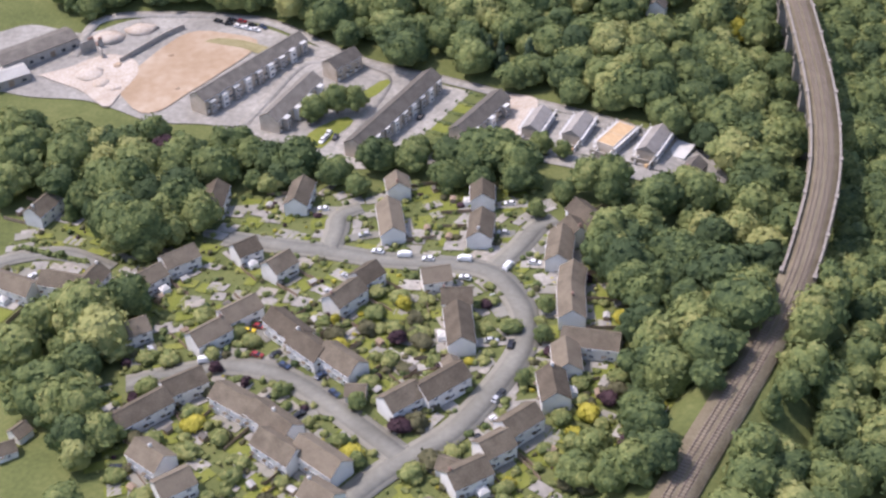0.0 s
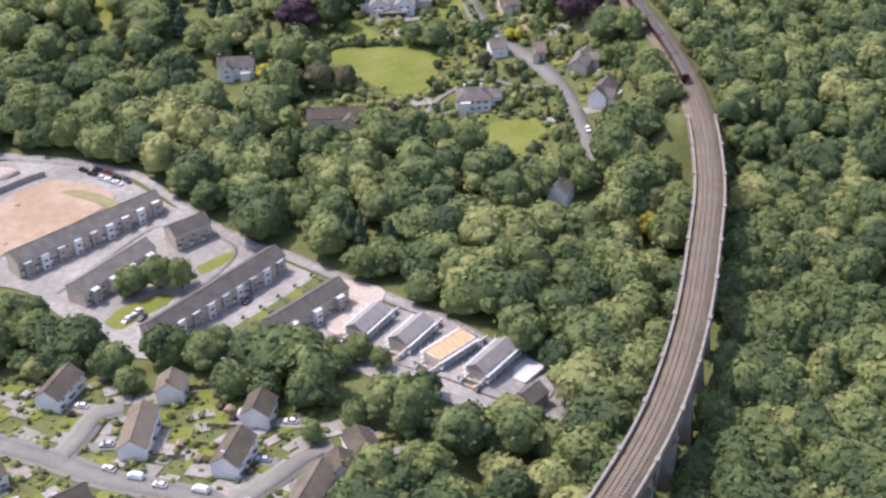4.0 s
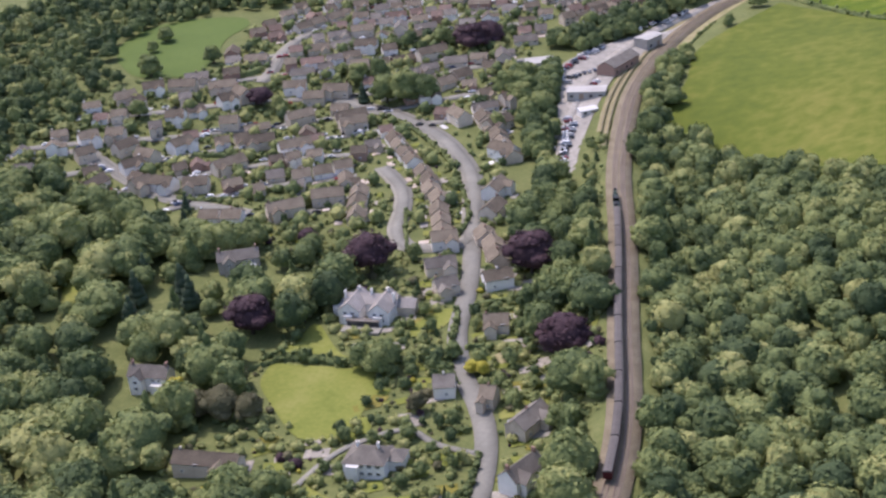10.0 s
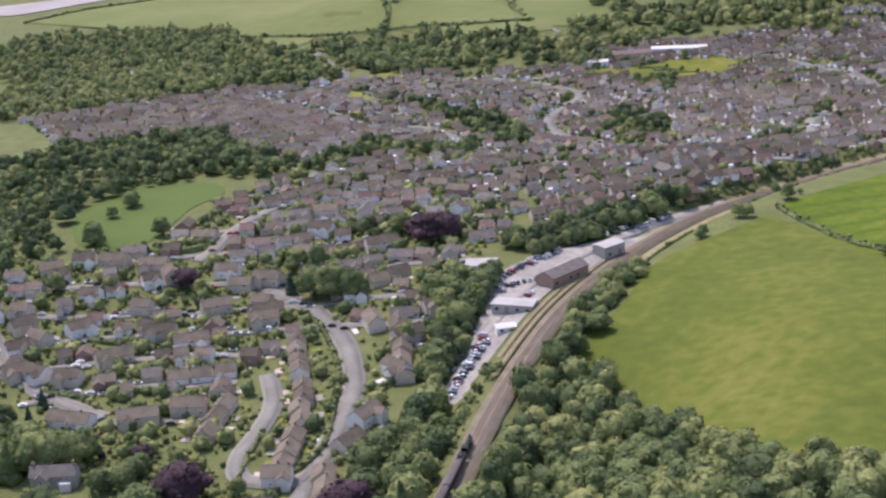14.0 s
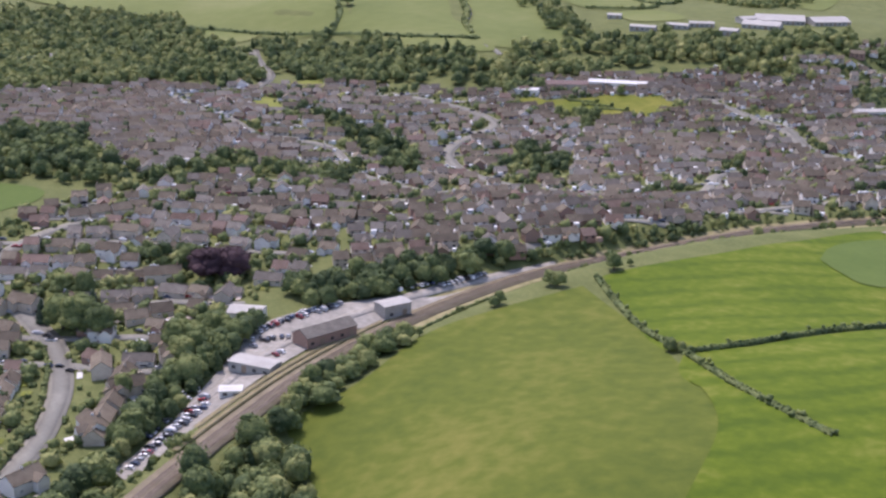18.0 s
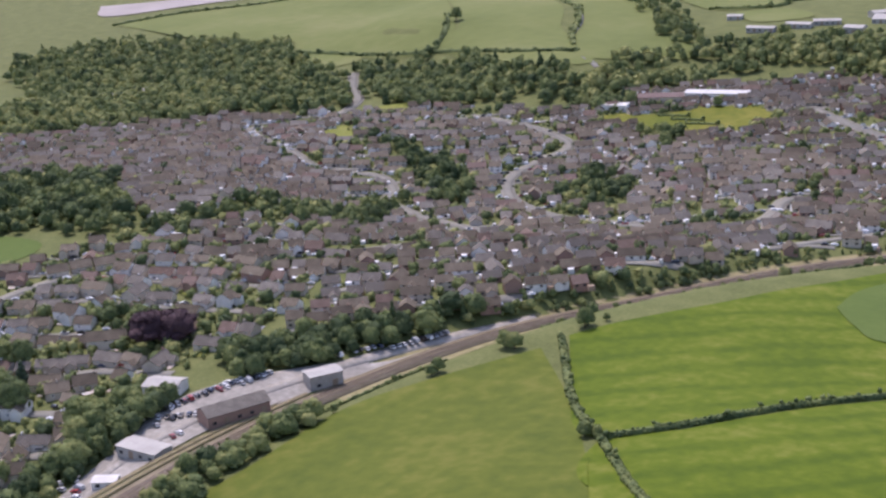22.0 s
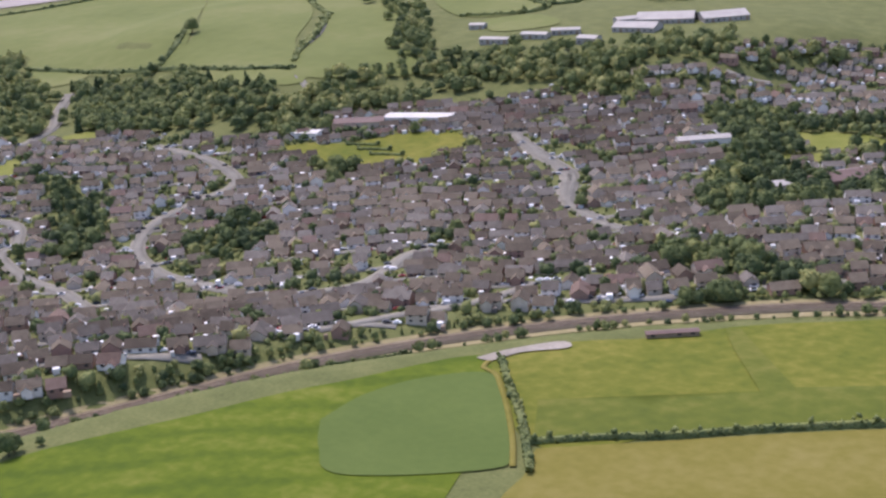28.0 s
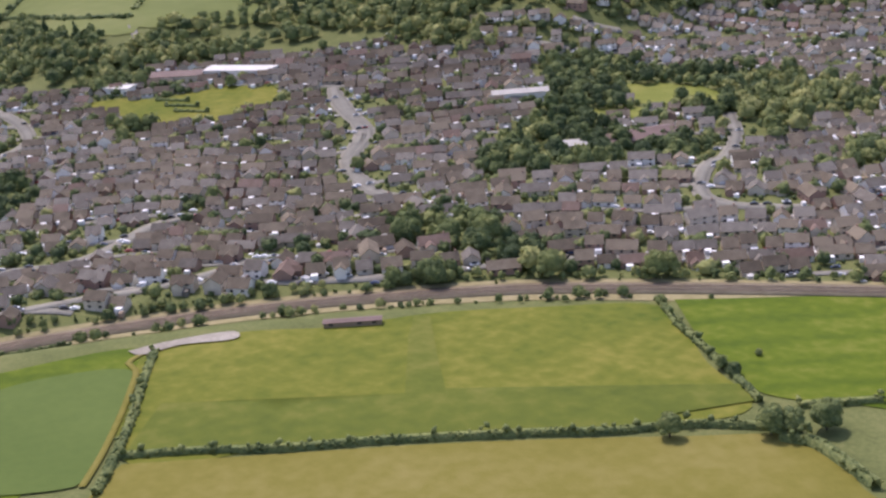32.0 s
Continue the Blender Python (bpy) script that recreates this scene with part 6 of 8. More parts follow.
def add_simple_house(b, x, y, a, ln, dp, z, wall, roof, eaves, r):
    ca, sa = math.cos(a), math.sin(a)
    L, D, rise = ln / 2, dp / 2, dp / 2 * 0.7

    def w(px, py, pz):
        return (x + px * ca - py * sa, y + px * sa + py * ca, z + pz)

    v = [(-L, -D, -2), (L, -D, -2), (L, D, -2), (-L, D, -2), (-L, -D, eaves), (L, -D, eaves), (L, D, eaves), (-L, D, eaves), (-L, 0, eaves + rise), (L, 0, eaves + rise)]
    b.add([w(*q) for q in v], [(0, 1, 5, 4), (2, 3, 7, 6), (1, 2, 6, 9, 5), (3, 0, 4, 8, 7)], wall)
    o = 0.35
    vs = []
    for px in (-L - 0.3, L + 0.3):
        vs += [(px, -D - o, eaves - o * 0.7 + 0.12), (px, 0, eaves + rise + 0.12), (px, D + o, eaves - o * 0.7 + 0.12), (px, D + o, eaves - o * 0.7 + 0.3), (px, 0, eaves + rise + 0.32), (px, -D - o, eaves - o * 0.7 + 0.3)]
    b.add([w(*q) for q in vs], [(0, 1, 7, 6), (1, 2, 8, 7), (2, 3, 9, 8), (3, 4, 10, 9), (4, 5, 11, 10), (5, 0, 6, 11), (0, 5, 4, 1), (1, 4, 3, 2), (6, 7, 10, 11), (7, 8, 9, 10)], roof)
    for side in (-1, 1):
        for k in range(max(1, round(ln / 5))):
            ux = -L + (k + 0.5) * ln / max(1, round(ln / 5))
            for hz in (0.9, 3.3)[: 2 if eaves > 3.5 else 1]:
                q = [(ux - 0.8, side * (D + 0.04), hz), (ux + 0.8, side * (D + 0.04), hz), (ux + 0.8, side * (D + 0.04), hz + 1.1), (ux - 0.8, side * (D + 0.04), hz + 1.1)]
                b.add([w(*c) for c in q], [(0, 1, 2, 3)], "glass")
    if r.random() < 0.5:
        b.box(w(L * 0.7, 0, eaves + rise - 0.6), (0.6, 0.8, 1.7), "brick", a)
    if r.random() < 0.3:
        e = eaves - 0.2
        wv = [(-2.3, -D - 3, -1), (2.3, -D - 3, -1), (2.3, -D - 3, e), (-2.3, -D - 3, e), (0, -D - 3, e + 1.6), (-2.3, 0, -1), (2.3, 0, -1), (2.3, 0, e), (-2.3, 0, e)]
        k = r.uniform(-0.4, 0.4) * L
        b.add([w(q[0] + k, q[1], q[2]) for q in wv], [(0, 1, 2, 4, 3), (1, 6, 7, 2), (5, 0, 3, 8)], wall)
        rv = [(-2.6, -D - 3.3, e - 0.1), (0, -D - 3.3, e + 1.75), (2.6, -D - 3.3, e - 0.1), (-2.6, 0, e - 0.1), (0, 0, e + 1.75), (2.6, 0, e - 0.1)]
        b.add([w(q[0] + k, q[1], q[2] + h) for h in (0, 0.2) for q in rv], [(0, 3, 4, 1), (1, 4, 5, 2), (6, 7, 10, 9), (7, 8, 11, 10), (0, 1, 7, 6), (1, 2, 8, 7), (0, 6, 9, 3), (2, 5, 11, 8)], roof)
    elif r.random() < 0.35:
        b.box(w(r.uniform(-L, L) * 0.6, -D - 1.4, -0.5), (3.0, 2.8, 3.0), "upvc", a)


def add_small(b, x, y, a, ln, dp, z, r):
    """Small pale garages, sheds and greenhouses beside the houses."""
    for s in (-1, 1):
        if r.random() < 0.45:
            u, v = r.uniform(-0.6, 0.6) * ln, s * (dp / 2 + r.uniform(2.0, 4.5))
            b.box((x + u * math.cos(a) - v * math.sin(a), y + u * math.sin(a) + v * math.cos(a), z - 0.5), (r.uniform(1.8, 3.4), r.uniform(1.6, 3.0), r.uniform(2.0, 2.8)), r.choice(("upvc", "white_roof", "upvc", "slate", "timber")), a, 0.92)


CLOSE = [(-62, 770), (40, 762), (42, 800), (28, 870), (-10, 945), (-45, 925), (-75, 905), (-60, 850)]


def far_town():
    r = random.Random(11)
    builds = {}
    n_things = 0
    for poly, way, seed in ((TOWN_MAIN, (0.74, 0.67), 3), (TOWN_HILL, (0.88, 0.47), 9), (TOWN_WEST, (0.8, 0.6), 5), (TOWN_EAST, (0.9, 0.3), 8)):
        spots, streets = town_rows(poly, way, seed)
        xs, ys = np.array([q[0] for q in spots]), np.array([q[1] for q in spots])
        ok = inside(poly, xs, ys) & ~blocked(xs, ys)
        zs = ground_height(xs, ys)
        for (x, y, a, ln, dp), k, z in zip(spots, ok, zs):
            if seed == 9 and r.random() < (0.45 if y < 960 else 0.15):
                continue
            if seed == 3 and r.random() < 0.10:
                continue
            if seed == 9 and inside(CLOSE, x, y)[0]:
                continue
            if not k or not off_road(x, y, 6.5) or not rail_far(x, y, 15):
                continue
            if any((x - hx) ** 2 + (y - hy) ** 2 < (hr + ln / 2 + 1) ** 2 for hx, hy, hr in HOUSE_SPOTS):
                continue
            roof = r.choices(("tile", "pantile", "slate"), (0.58, 0.12, 0.30) if seed == 9 else (0.60, 0.05, 0.35))[0]
            wall = r.choices(("render", "render_cream", "brick"), (0.3, 0.5, 0.2))[0]
            eaves = r.choice((2.4, 2.4, 2.6, 2.6, 4.3))
            if seed == 9 and n_things < 170:
                n_things += 1
                c, q = math.cos(a) * ln / 2, math.sin(a) * ln / 2
                house(x - c, y - q, x + c, y + q, dp, eaves, 0.66, wall, roof, 1, r.random() < 0.5, "rendered house with a tiled roof in a hillside street", None, False, 1 if eaves < 4 else 2, r.choice((0.0, 0.5, -0.5)))
                TOWN_SPOTS.append((x, y, ln / 2, a))
                continue
            cell = (int(x // 260), int(y // 260))
            b = builds.setdefault(cell, Build())
            add_simple_house(b, x, y, a, ln, dp, float(z) + 0.3, wall, roof, eaves, r)
            add_small(b, x, y, a, ln, dp, float(z) + 0.3, r)
            TOWN_SPOTS.append((x, y, ln / 2, a))
        for st in streets:
            okp = inside(poly, st[:, 0], st[:, 1]) & ~blocked(st[:, 0], st[:, 1])
            if seed == 9:
                okp &= ~inside(CLOSE, st[:, 0], st[:, 1])
            run = []
            for q, k in zip(st, list(okp[:-1]) + [False]):
                if k and rail_far(q[0], q[1], 16):
                    run.append(q)
                else:
                    if len(run) > 5:
                        strip("road", run, 6.0, "asphalt", 0.45, "narrow grey street between rows of houses", "road", 0.2)
                        STREETS.append(np.array(run))
                    run = []
    for cell, b in builds.items():
        b.thing("town_houses", None, "rows of rendered houses with brown roofs", "houses", "", "stuff")


TOWN_SPOTS, STREETS = [], []
HOUSE_GROUP[0] = "houses of the hillside town"
far_town()


# ---- trees ----
def ico(sub):
    bm = bmesh.new()
    bmesh.ops.create_icosphere(bm, subdivisions=sub, radius=1.0)
    v = np.array([tuple(q.co) for q in bm.verts])
    f = np.array([[q.index for q in fc.verts] for fc in bm.faces])
    bm.free()
    return v, f


ICO1, ICO2 = ico(1), ico(2)
OCTA = (np.array([(1, 0, 0), (-1, 0, 0), (0, 1, 0), (0, -1, 0), (0, 0, 1), (0, 0, -1)], float), np.array([(0, 2, 4), (2, 1, 4), (1, 3, 4), (3, 0, 4), (2, 0, 5), (1, 2, 5), (3, 1, 5), (0, 3, 5)]))


def crown(rng, leaves, lobes, height, radius, cone=False, fine=True):
    """A crown of rounded, uneven leaf clumps in two tiers with many small leaf sprays over them; unit: metres, base at z = 0."""
    base = height * (0.05 if cone else 0.08)
    mid = base + (height - base) * 0.50
    balls = []
    if cone:
        for i in range(5):
            balls.append((rng.normal(0, 0.02), rng.normal(0, 0.02), base + (height - base) * (0.10 + 0.19 * i), radius * (0.95 - 0.18 * i), (height - base) * 0.19))
    else:
        balls.append((0.0, 0.0, mid - 0.03 * height, radius * 0.84, (height - base) * 0.47))
        top = max(1, round(lobes * 0.38))
        for i in range(lobes):
            upper = i < top
            n, j = (top, i) if upper else (lobes - top, i - top)
            w = 2 * np.pi * (j + rng.uniform(-0.3, 0.3)) / max(1, n) + (0.5 if upper else 0.0)
            q = rng.uniform(0.18, 0.44) if upper else rng.uniform(0.56, 0.74)
            r = radius * rng.uniform(0.28, 0.42) * (1.25 if lobes < 4 else 1.0)
            lift = rng.uniform(0.16, 0.33) if upper else rng.uniform(-0.28, 0.10)
            balls.append((np.cos(w) * radius * q, np.sin(w) * radius * q, mid + (height - base) * lift, r, r * rng.uniform(0.72, 0.95)))
    B = np.array(balls)
    V, F, o = [], [], 0
    for n, (x, y, z, r, h) in enumerate(balls):
        cv, cf = ICO2 if fine else ICO1
        k = cv * (1 + rng.uniform(-0.16, 0.12, (len(cv), 1)))
        V.append(k * [r, r, h] + [x, y, z])
        F.append(cf[cv[cf].mean(1)[:, 2] > -0.42] + o)
        o += len(cv)
    area = B[:, 3] ** 1.6
    done = 0
    for _ in range(leaves * 8):
        if done == leaves:
            break
        c = balls[rng.choice(len(balls), p=area / area.sum())]
        d = rng.normal(size=3)
        d /= np.linalg.norm(d)
        if d[2] < -0.3:
            d[2] *= -1
        p = np.array(c[:3]) + d * np.array([c[3], c[3], c[4]]) * rng.uniform(0.98, 1.16)
        e = ((p[0] - B[:, 0]) / B[:, 3]) ** 2 + ((p[1] - B[:, 1]) / B[:, 3]) ** 2 + ((p[2] - B[:, 2]) / B[:, 4]) ** 2
        if (e < 0.85).any():
            continue
        nrm = d + rng.normal(size=3) * 0.4
        nrm /= np.linalg.norm(nrm)
        u = np.cross(nrm, rng.normal(size=3))
        u /= np.linalg.norm(u)
        v = np.cross(nrm, u)
        s = radius * (1.55 / np.sqrt(leaves + 14)) * rng.uniform(0.7, 1.3)
        V.append(np.array([p - u * s - nrm * s * 0.3, p + u * s * 0.8 - v * s * 0.7, p + u * s * 0.2 + v * s]))
        F.append(np.array([(0, 1, 2)]) + o)
        o += 3
        done += 1
    return np.vstack(V), np.vstack(F)


rng = np.random.default_rng(5)
MINI_CROWNS = [crown(rng, 8, 1, 1.0, 0.46, fine=False) for _ in range(7)]
LOW_CROWNS = [crown(rng, 22, 4, 1.0, 0.46, fine=False) for _ in range(9)]
FAR_CROWNS = [crown(rng, 45, 6, 1.0, 0.46, fine=False) for _ in range(9)]
HILL_CROWNS = [crown(rng, 110, 5, 1.0, rng.uniform(0.42, 0.52)) for _ in range(11)]
MID_CROWNS = [crown(rng, 165, 6, 1.0, rng.uniform(0.40, 0.52)) for _ in range(11)]
CONES = [crown(rng, 150, 0, 1.0, 0.24, True) for _ in range(3)]


def poisson(poly, gap, rng, jitter=0.45):
    p = np.array(poly, float)
    lo, hi = p.min(0), p.max(0)
    gx, gy = np.meshgrid(np.arange(lo[0], hi[0], gap), np.arange(lo[1], hi[1], gap * 0.87))
    gx = gx + (np.arange(gx.shape[0])[:, None] % 2) * gap / 2
    x, y = gx.ravel() + rng.uniform(-jitter, jitter, gx.size) * gap, gy.ravel() + rng.uniform(-jitter, jitter, gx.size) * gap
    ok = inside(p, x, y)
    return x[ok], y[ok]


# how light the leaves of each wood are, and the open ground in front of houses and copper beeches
# the "far" tint is raised so that paler leaves stand in for distance haze
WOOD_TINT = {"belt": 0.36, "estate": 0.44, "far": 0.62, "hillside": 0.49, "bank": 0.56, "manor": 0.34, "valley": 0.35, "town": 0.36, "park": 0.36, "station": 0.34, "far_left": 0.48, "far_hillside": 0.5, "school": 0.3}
CLEARINGS = [((q[0] + q[2]) / 2 + 2, (q[1] + q[3]) / 2 - 9, 7.5) for q in VILLAGE[:13]] + [(9, 704, 13), (58, 606, 10), (-52, 643, 12), (114, 606, 10), (112, 596, 7), (2, 597, 10), (-6, 600, 7), (96, 536, 10), (104, 540, 7), (-70, 738, 11), (-82, 741, 7)] + [(x + 3, y - 8, 0.5 * h) for x, y, h in TREES_COPPER if 600 < y < 800]


def wood(name, poly, gap, size, crowns, key, label, keep=1.0, rail_gap=8.0, cones=0.03, clear=True):
    """A wood: many trees in one mesh of kind stuff."""
    lo, hi = np.min(poly, 0) - 17, np.max(poly, 0) + 17
    x, y = poisson([tuple(lo), (hi[0], lo[1]), tuple(hi), (lo[0], hi[1])], gap, rng)
    rag = 16.0 if name.startswith("far") else 5.0 if name in ("valley", "belt", "manor", "park_wood") else 3.0
    drift = np.stack([np.sin(x * 0.11 + 3 * np.sin(y * 0.047)) + np.sin(y * 0.19), np.sin(y * 0.10 + 3 * np.sin(x * 0.053)) + np.sin(x * 0.17)], 1) * rag * 0.5
    ok = inside(poly, x + drift[:, 0], y + drift[:, 1])
    x, y = x[ok], y[ok]
    ok = rng.uniform(size=len(x)) < keep
    x, y = x[ok], y[ok]
    hs = np.array(HOUSE_SPOTS + CLEARINGS + [(a, b, 0.55 * c) for a, b, c in TREES_COPPER] + [(a, b, 0.42 * c - 1.0) for a, b, c in TREES_GOLD + TREES_OLIVE + TREES_CONIFER])
    ok = np.ones(len(x), bool)
    for k in CLEAR if clear else ("yard",):
        ok &= ~inside(AREAS[k], x, y)
    for i in np.flatnonzero(ok):
        if not rail_far(x[i], y[i], rail_gap) or not off_road(x[i], y[i], 2.0):
            ok[i] = False
        elif ((hs[:, 0] - x[i]) ** 2 + (hs[:, 1] - y[i]) ** 2 < (hs[:, 2] + 2.5) ** 2).any():
            ok[i] = False
    if name in ("rail_side", "station_belt", "station_west"):
        for i in np.flatnonzero(ok):
            q = int(np.argmin(np.hypot(RAIL_LINE[:, 0] - x[i], RAIL_LINE[:, 1] - y[i])))
            ok[i] = ((np.array([x[i], y[i]]) - RAIL_LINE[q]) * RN[q]).sum() > 9.0
    x, y = x[ok], y[ok]
    if not len(x):
        return
    z = ground_height(x, y)
    V, F, T, o = [], [], [], 0
    for i in range(len(x)):
        cone = rng.uniform() < cones
        cv, cf = CONES[rng.integers(3)] if cone else crowns[rng.integers(len(crowns))]
        h = size[0] + (size[1] - size[0]) * rng.uniform() ** 1.3 * (1.25 if rng.uniform() < 0.12 else 1.0)
        h *= 1.15 if cone else 1.0
        w = rng.uniform(0, 2 * np.pi)
        c, s = np.cos(w), np.sin(w)
        k = h * rng.uniform(0.9, 1.35)
        V.append(np.c_[(cv[:, 0] * c - cv[:, 1] * s) * k + x[i], (cv[:, 0] * s + cv[:, 1] * c) * k + y[i], cv[:, 2] * h + z[i] - 0.04 * h])
        F.append(cf + o)
        shade = rng.choice((0.0, -0.26, 0.3), p=(0.74, 0.17, 0.09))
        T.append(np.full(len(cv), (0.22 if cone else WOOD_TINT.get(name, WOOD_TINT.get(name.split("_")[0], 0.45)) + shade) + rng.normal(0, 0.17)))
        o += len(cv)
    tagged(new("woodland", np_mesh("woodland", np.vstack(V), np.vstack(F), key, np.concatenate(T))), label, "trees", "", "stuff")
    return len(x)


CLEAR = [k for k in AREAS if not k.startswith(("far_", "plastic"))]
for nm, poly in WOODS.items():
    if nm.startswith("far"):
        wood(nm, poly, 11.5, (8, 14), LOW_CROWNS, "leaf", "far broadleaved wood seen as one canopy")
    elif nm == "hillside":
        wood(nm, poly, 9.0, (9, 15), HILL_CROWNS, "leaf", "dense broadleaved wood on the hillside above the railway")
    elif nm.startswith("bank"):
        wood(nm, poly, 4.6, (1.6, 6), LOW_CROWNS, "leaf", "low scrub on the railway bank", 0.4 if nm == "bank_field" else 0.85, 7.0)
    elif nm.startswith("garden"):
        wood(nm, poly, 5.4, (1.2, 7), LOW_CROWNS, "leaf", "shrubs and small trees in large gardens", 0.7, 8.0, 0.08)
    elif nm.startswith("viaduct"):
        wood(nm, poly, 10.0, (11, 19), MID_CROWNS, "leaf", "tall trees crowding round the viaduct", 1.0, 6.2)
    elif nm.startswith("field_bank"):
        wood(nm, poly, 5.6, (6, 11), HILL_CROWNS, "leaf", "dense belt of trees between railway and meadow", 1.0, 7.5, 0.0, False)
    elif nm == "manor":
        wood(nm, poly, 11.5, (8, 20), MID_CROWNS, "leaf", "old trees round large gardens", 0.78, 8.0, 0.12)
    elif nm in ("station_belt", "rail_side", "station_west"):
        wood(nm, poly, 6.6, (6, 12), HILL_CROWNS, "leaf", "dense dark belt of trees beside the railway")
    elif nm.startswith(("town", "station", "rail_side", "school", "park", "field")):
        wood(nm, poly, 10.5, (6, 13), FAR_CROWNS, "leaf", "belt of leafy trees in the town", 0.85)
    else:
        wood(nm, poly, 10.6, (9, 19), MID_CROWNS, "leaf", "dense broadleaved trees in full leaf")


# ---- single trees ----
NEAR_CROWNS = {}
TRUNKS = []
for i in range(3):
    b = Build()
    b.tube((0, 0, -0.06), (0.01, 0.01, 0.3), 0.035, 0.024, "bark", 8)
    b.tube((0.01, 0.01, 0.3), (0.0, 0.02, 0.62), 0.024, 0.01, "bark", 6)
    for k in range(5):
        w = 2 * math.pi * k / 5 + i
        b.tube((0.01, 0.01, 0.24 + 0.04 * k), (0.22 * math.cos(w), 0.22 * math.sin(w), 0.46 + 0.05 * k), 0.014, 0.005, "bark", 5)
    TRUNKS.append(b.mesh("trunk"))


def near_crown(kind, i):
    if (kind, i) not in NEAR_CROWNS:
        g = np.random.default_rng(100 + i + 10 * len(kind))
        if kind == "conifer":
            v, f = crown(g, 220, 0, 1.0, 0.2 + 0.05 * i, True)
        else:
            v, f = crown(g, 420, 12, 1.0, 0.42 + 0.03 * i)
        key = {"oak": "leaf", "conifer": "leaf_dark", "copper": "leaf_copper", "gold": "leaf_gold", "olive": "leaf_olive"}[kind]
        NEAR_CROWNS[kind, i] = np_mesh("crown", v, f, key, np.full(len(v), 0.5))
    return NEAR_CROWNS[kind, i]


TREE_TEXT = {
    "oak": "broad leafy green tree in full summer leaf",
    "conifer": "tall dark green conifer with a pointed crown",
    "copper": "copper beech with a dark purple crown",
    "gold": "golden yellow shrub-like tree in a garden",
    "olive": "tree with a brownish olive-green crown",
}


def tree(x, y, h, kind):
    z = gz(x, y)
    root = tagged(new("tree"), TREE_TEXT[kind], "tree")
    w = rnd.uniform(0, 6.28)
    wide = 1.25 if kind == "copper" else 1.0
    root.matrix_world = Matrix.Translation((x, y, z)) @ Matrix.Rotation(w, 4, "Z") @ Matrix.Diagonal((h * wide * rnd.uniform(1.0, 1.25), h * wide * rnd.uniform(1.0, 1.25), h, 1))
    for nm, me in (("trunk", TRUNKS[rnd.randrange(3)]), ("crown", near_crown(kind, rnd.randrange(3)))):
        ob = new(nm, me)
        ob.parent = root


for rows, kind in ((TREES_COPPER, "copper"), (TREES_GOLD, "gold"), (TREES_CONIFER, "conifer"), (TREES_OLIVE, "olive"), (TREES_OAK + TREES_OAK_B + TREES_OAK_C, "oak")):
    for x, y, h in rows:
        if rail_far(x, y, 7.5):
            tree(x, y, h, kind)


# ---- hedges ----
def clump_line(line, width, height, key, per_m, size, label, name="hedge", kind=""):
    """A hedge: a low core with leaf clumps all over it."""
    line = curve_points(line, 2.0)
    z = ground_height(line[:, 0], line[:, 1])
    V, F, o = [], [], 0
    ov, of = OCTA
    seg = np.hypot(*np.diff(line, axis=0).T).sum()
    g = np.random.default_rng(int(seg))
    t = np.gradient(line, axis=0)
    t /= np.linalg.norm(t, axis=1)[:, None]
    n = np.stack([-t[:, 1], t[:, 0]], 1)
    cols = [np.c_[line + n * width * s, z + h] for s, h in ((-0.45, -0.3), (-0.36, height * 0.78), (0.36, height * 0.78), (0.45, -0.3))]
    V.append(np.stack(cols, 1).reshape(-1, 3))
    m = len(line)
    F.append(np.array([q for i in range(m - 1) for j in range(3) for a, b, c, d in [(i * 4 + j, i * 4 + j + 1, i * 4 + j + 5, i * 4 + j + 4)] for q in ((a, b, c), (a, c, d))]))
    o = len(V[0])
    for i in range(int(seg * per_m)):
        k = g.integers(m)
        s = g.uniform(-0.5, 0.5)
        big = 1.0 + (g.uniform() < 0.06) * g.uniform(0.3, 1.2)
        p = np.r_[line[k] + n[k] * width * s + t[k] * g.uniform(-1, 1), z[k] + height * (0.9 - 1.6 * s * s) * g.uniform(0.5, 1.0) * big]
        V.append(ov * (size * big * g.uniform(0.6, 1.3, 3)) @ np.linalg.qr(g.normal(size=(3, 3)))[0] + p)
        F.append(of + o)
        o += 6
    v = np.vstack(V)
    return tagged(new(name, np_mesh(name, v, np.vstack(F), key, np.full(len(v), 0.42))), label, name, "", kind)


field_edge = RAIL_LINE - RN * 14.0
HEDGES["rail_edge"] = (1.6, 1.3, [tuple(q) for q in field_edge[(RAIL_LINE[:, 1] > 1150) & (RAIL_LINE[:, 1] < 1345)][::8]])
HEDGES["rail_edge_b"] = (1.6, 1.3, [tuple(q) for q in field_edge[(RAIL_LINE[:, 1] > 1000) & (RAIL_LINE[:, 1] < 1110)][::8]])
for nm, (w, h, pts) in HEDGES.items():
    if nm.startswith("far"):
        clump_line(pts, 6, 3.5, "leaf", 0.35, 2.4, "far dark hedgerow between pastures")
    else:
        clump_line(pts, w, h, "leaf", 3.0, 0.75, "dense dark green hedge along a field edge" if nm in "abcdefklm" else "clipped green garden hedge")


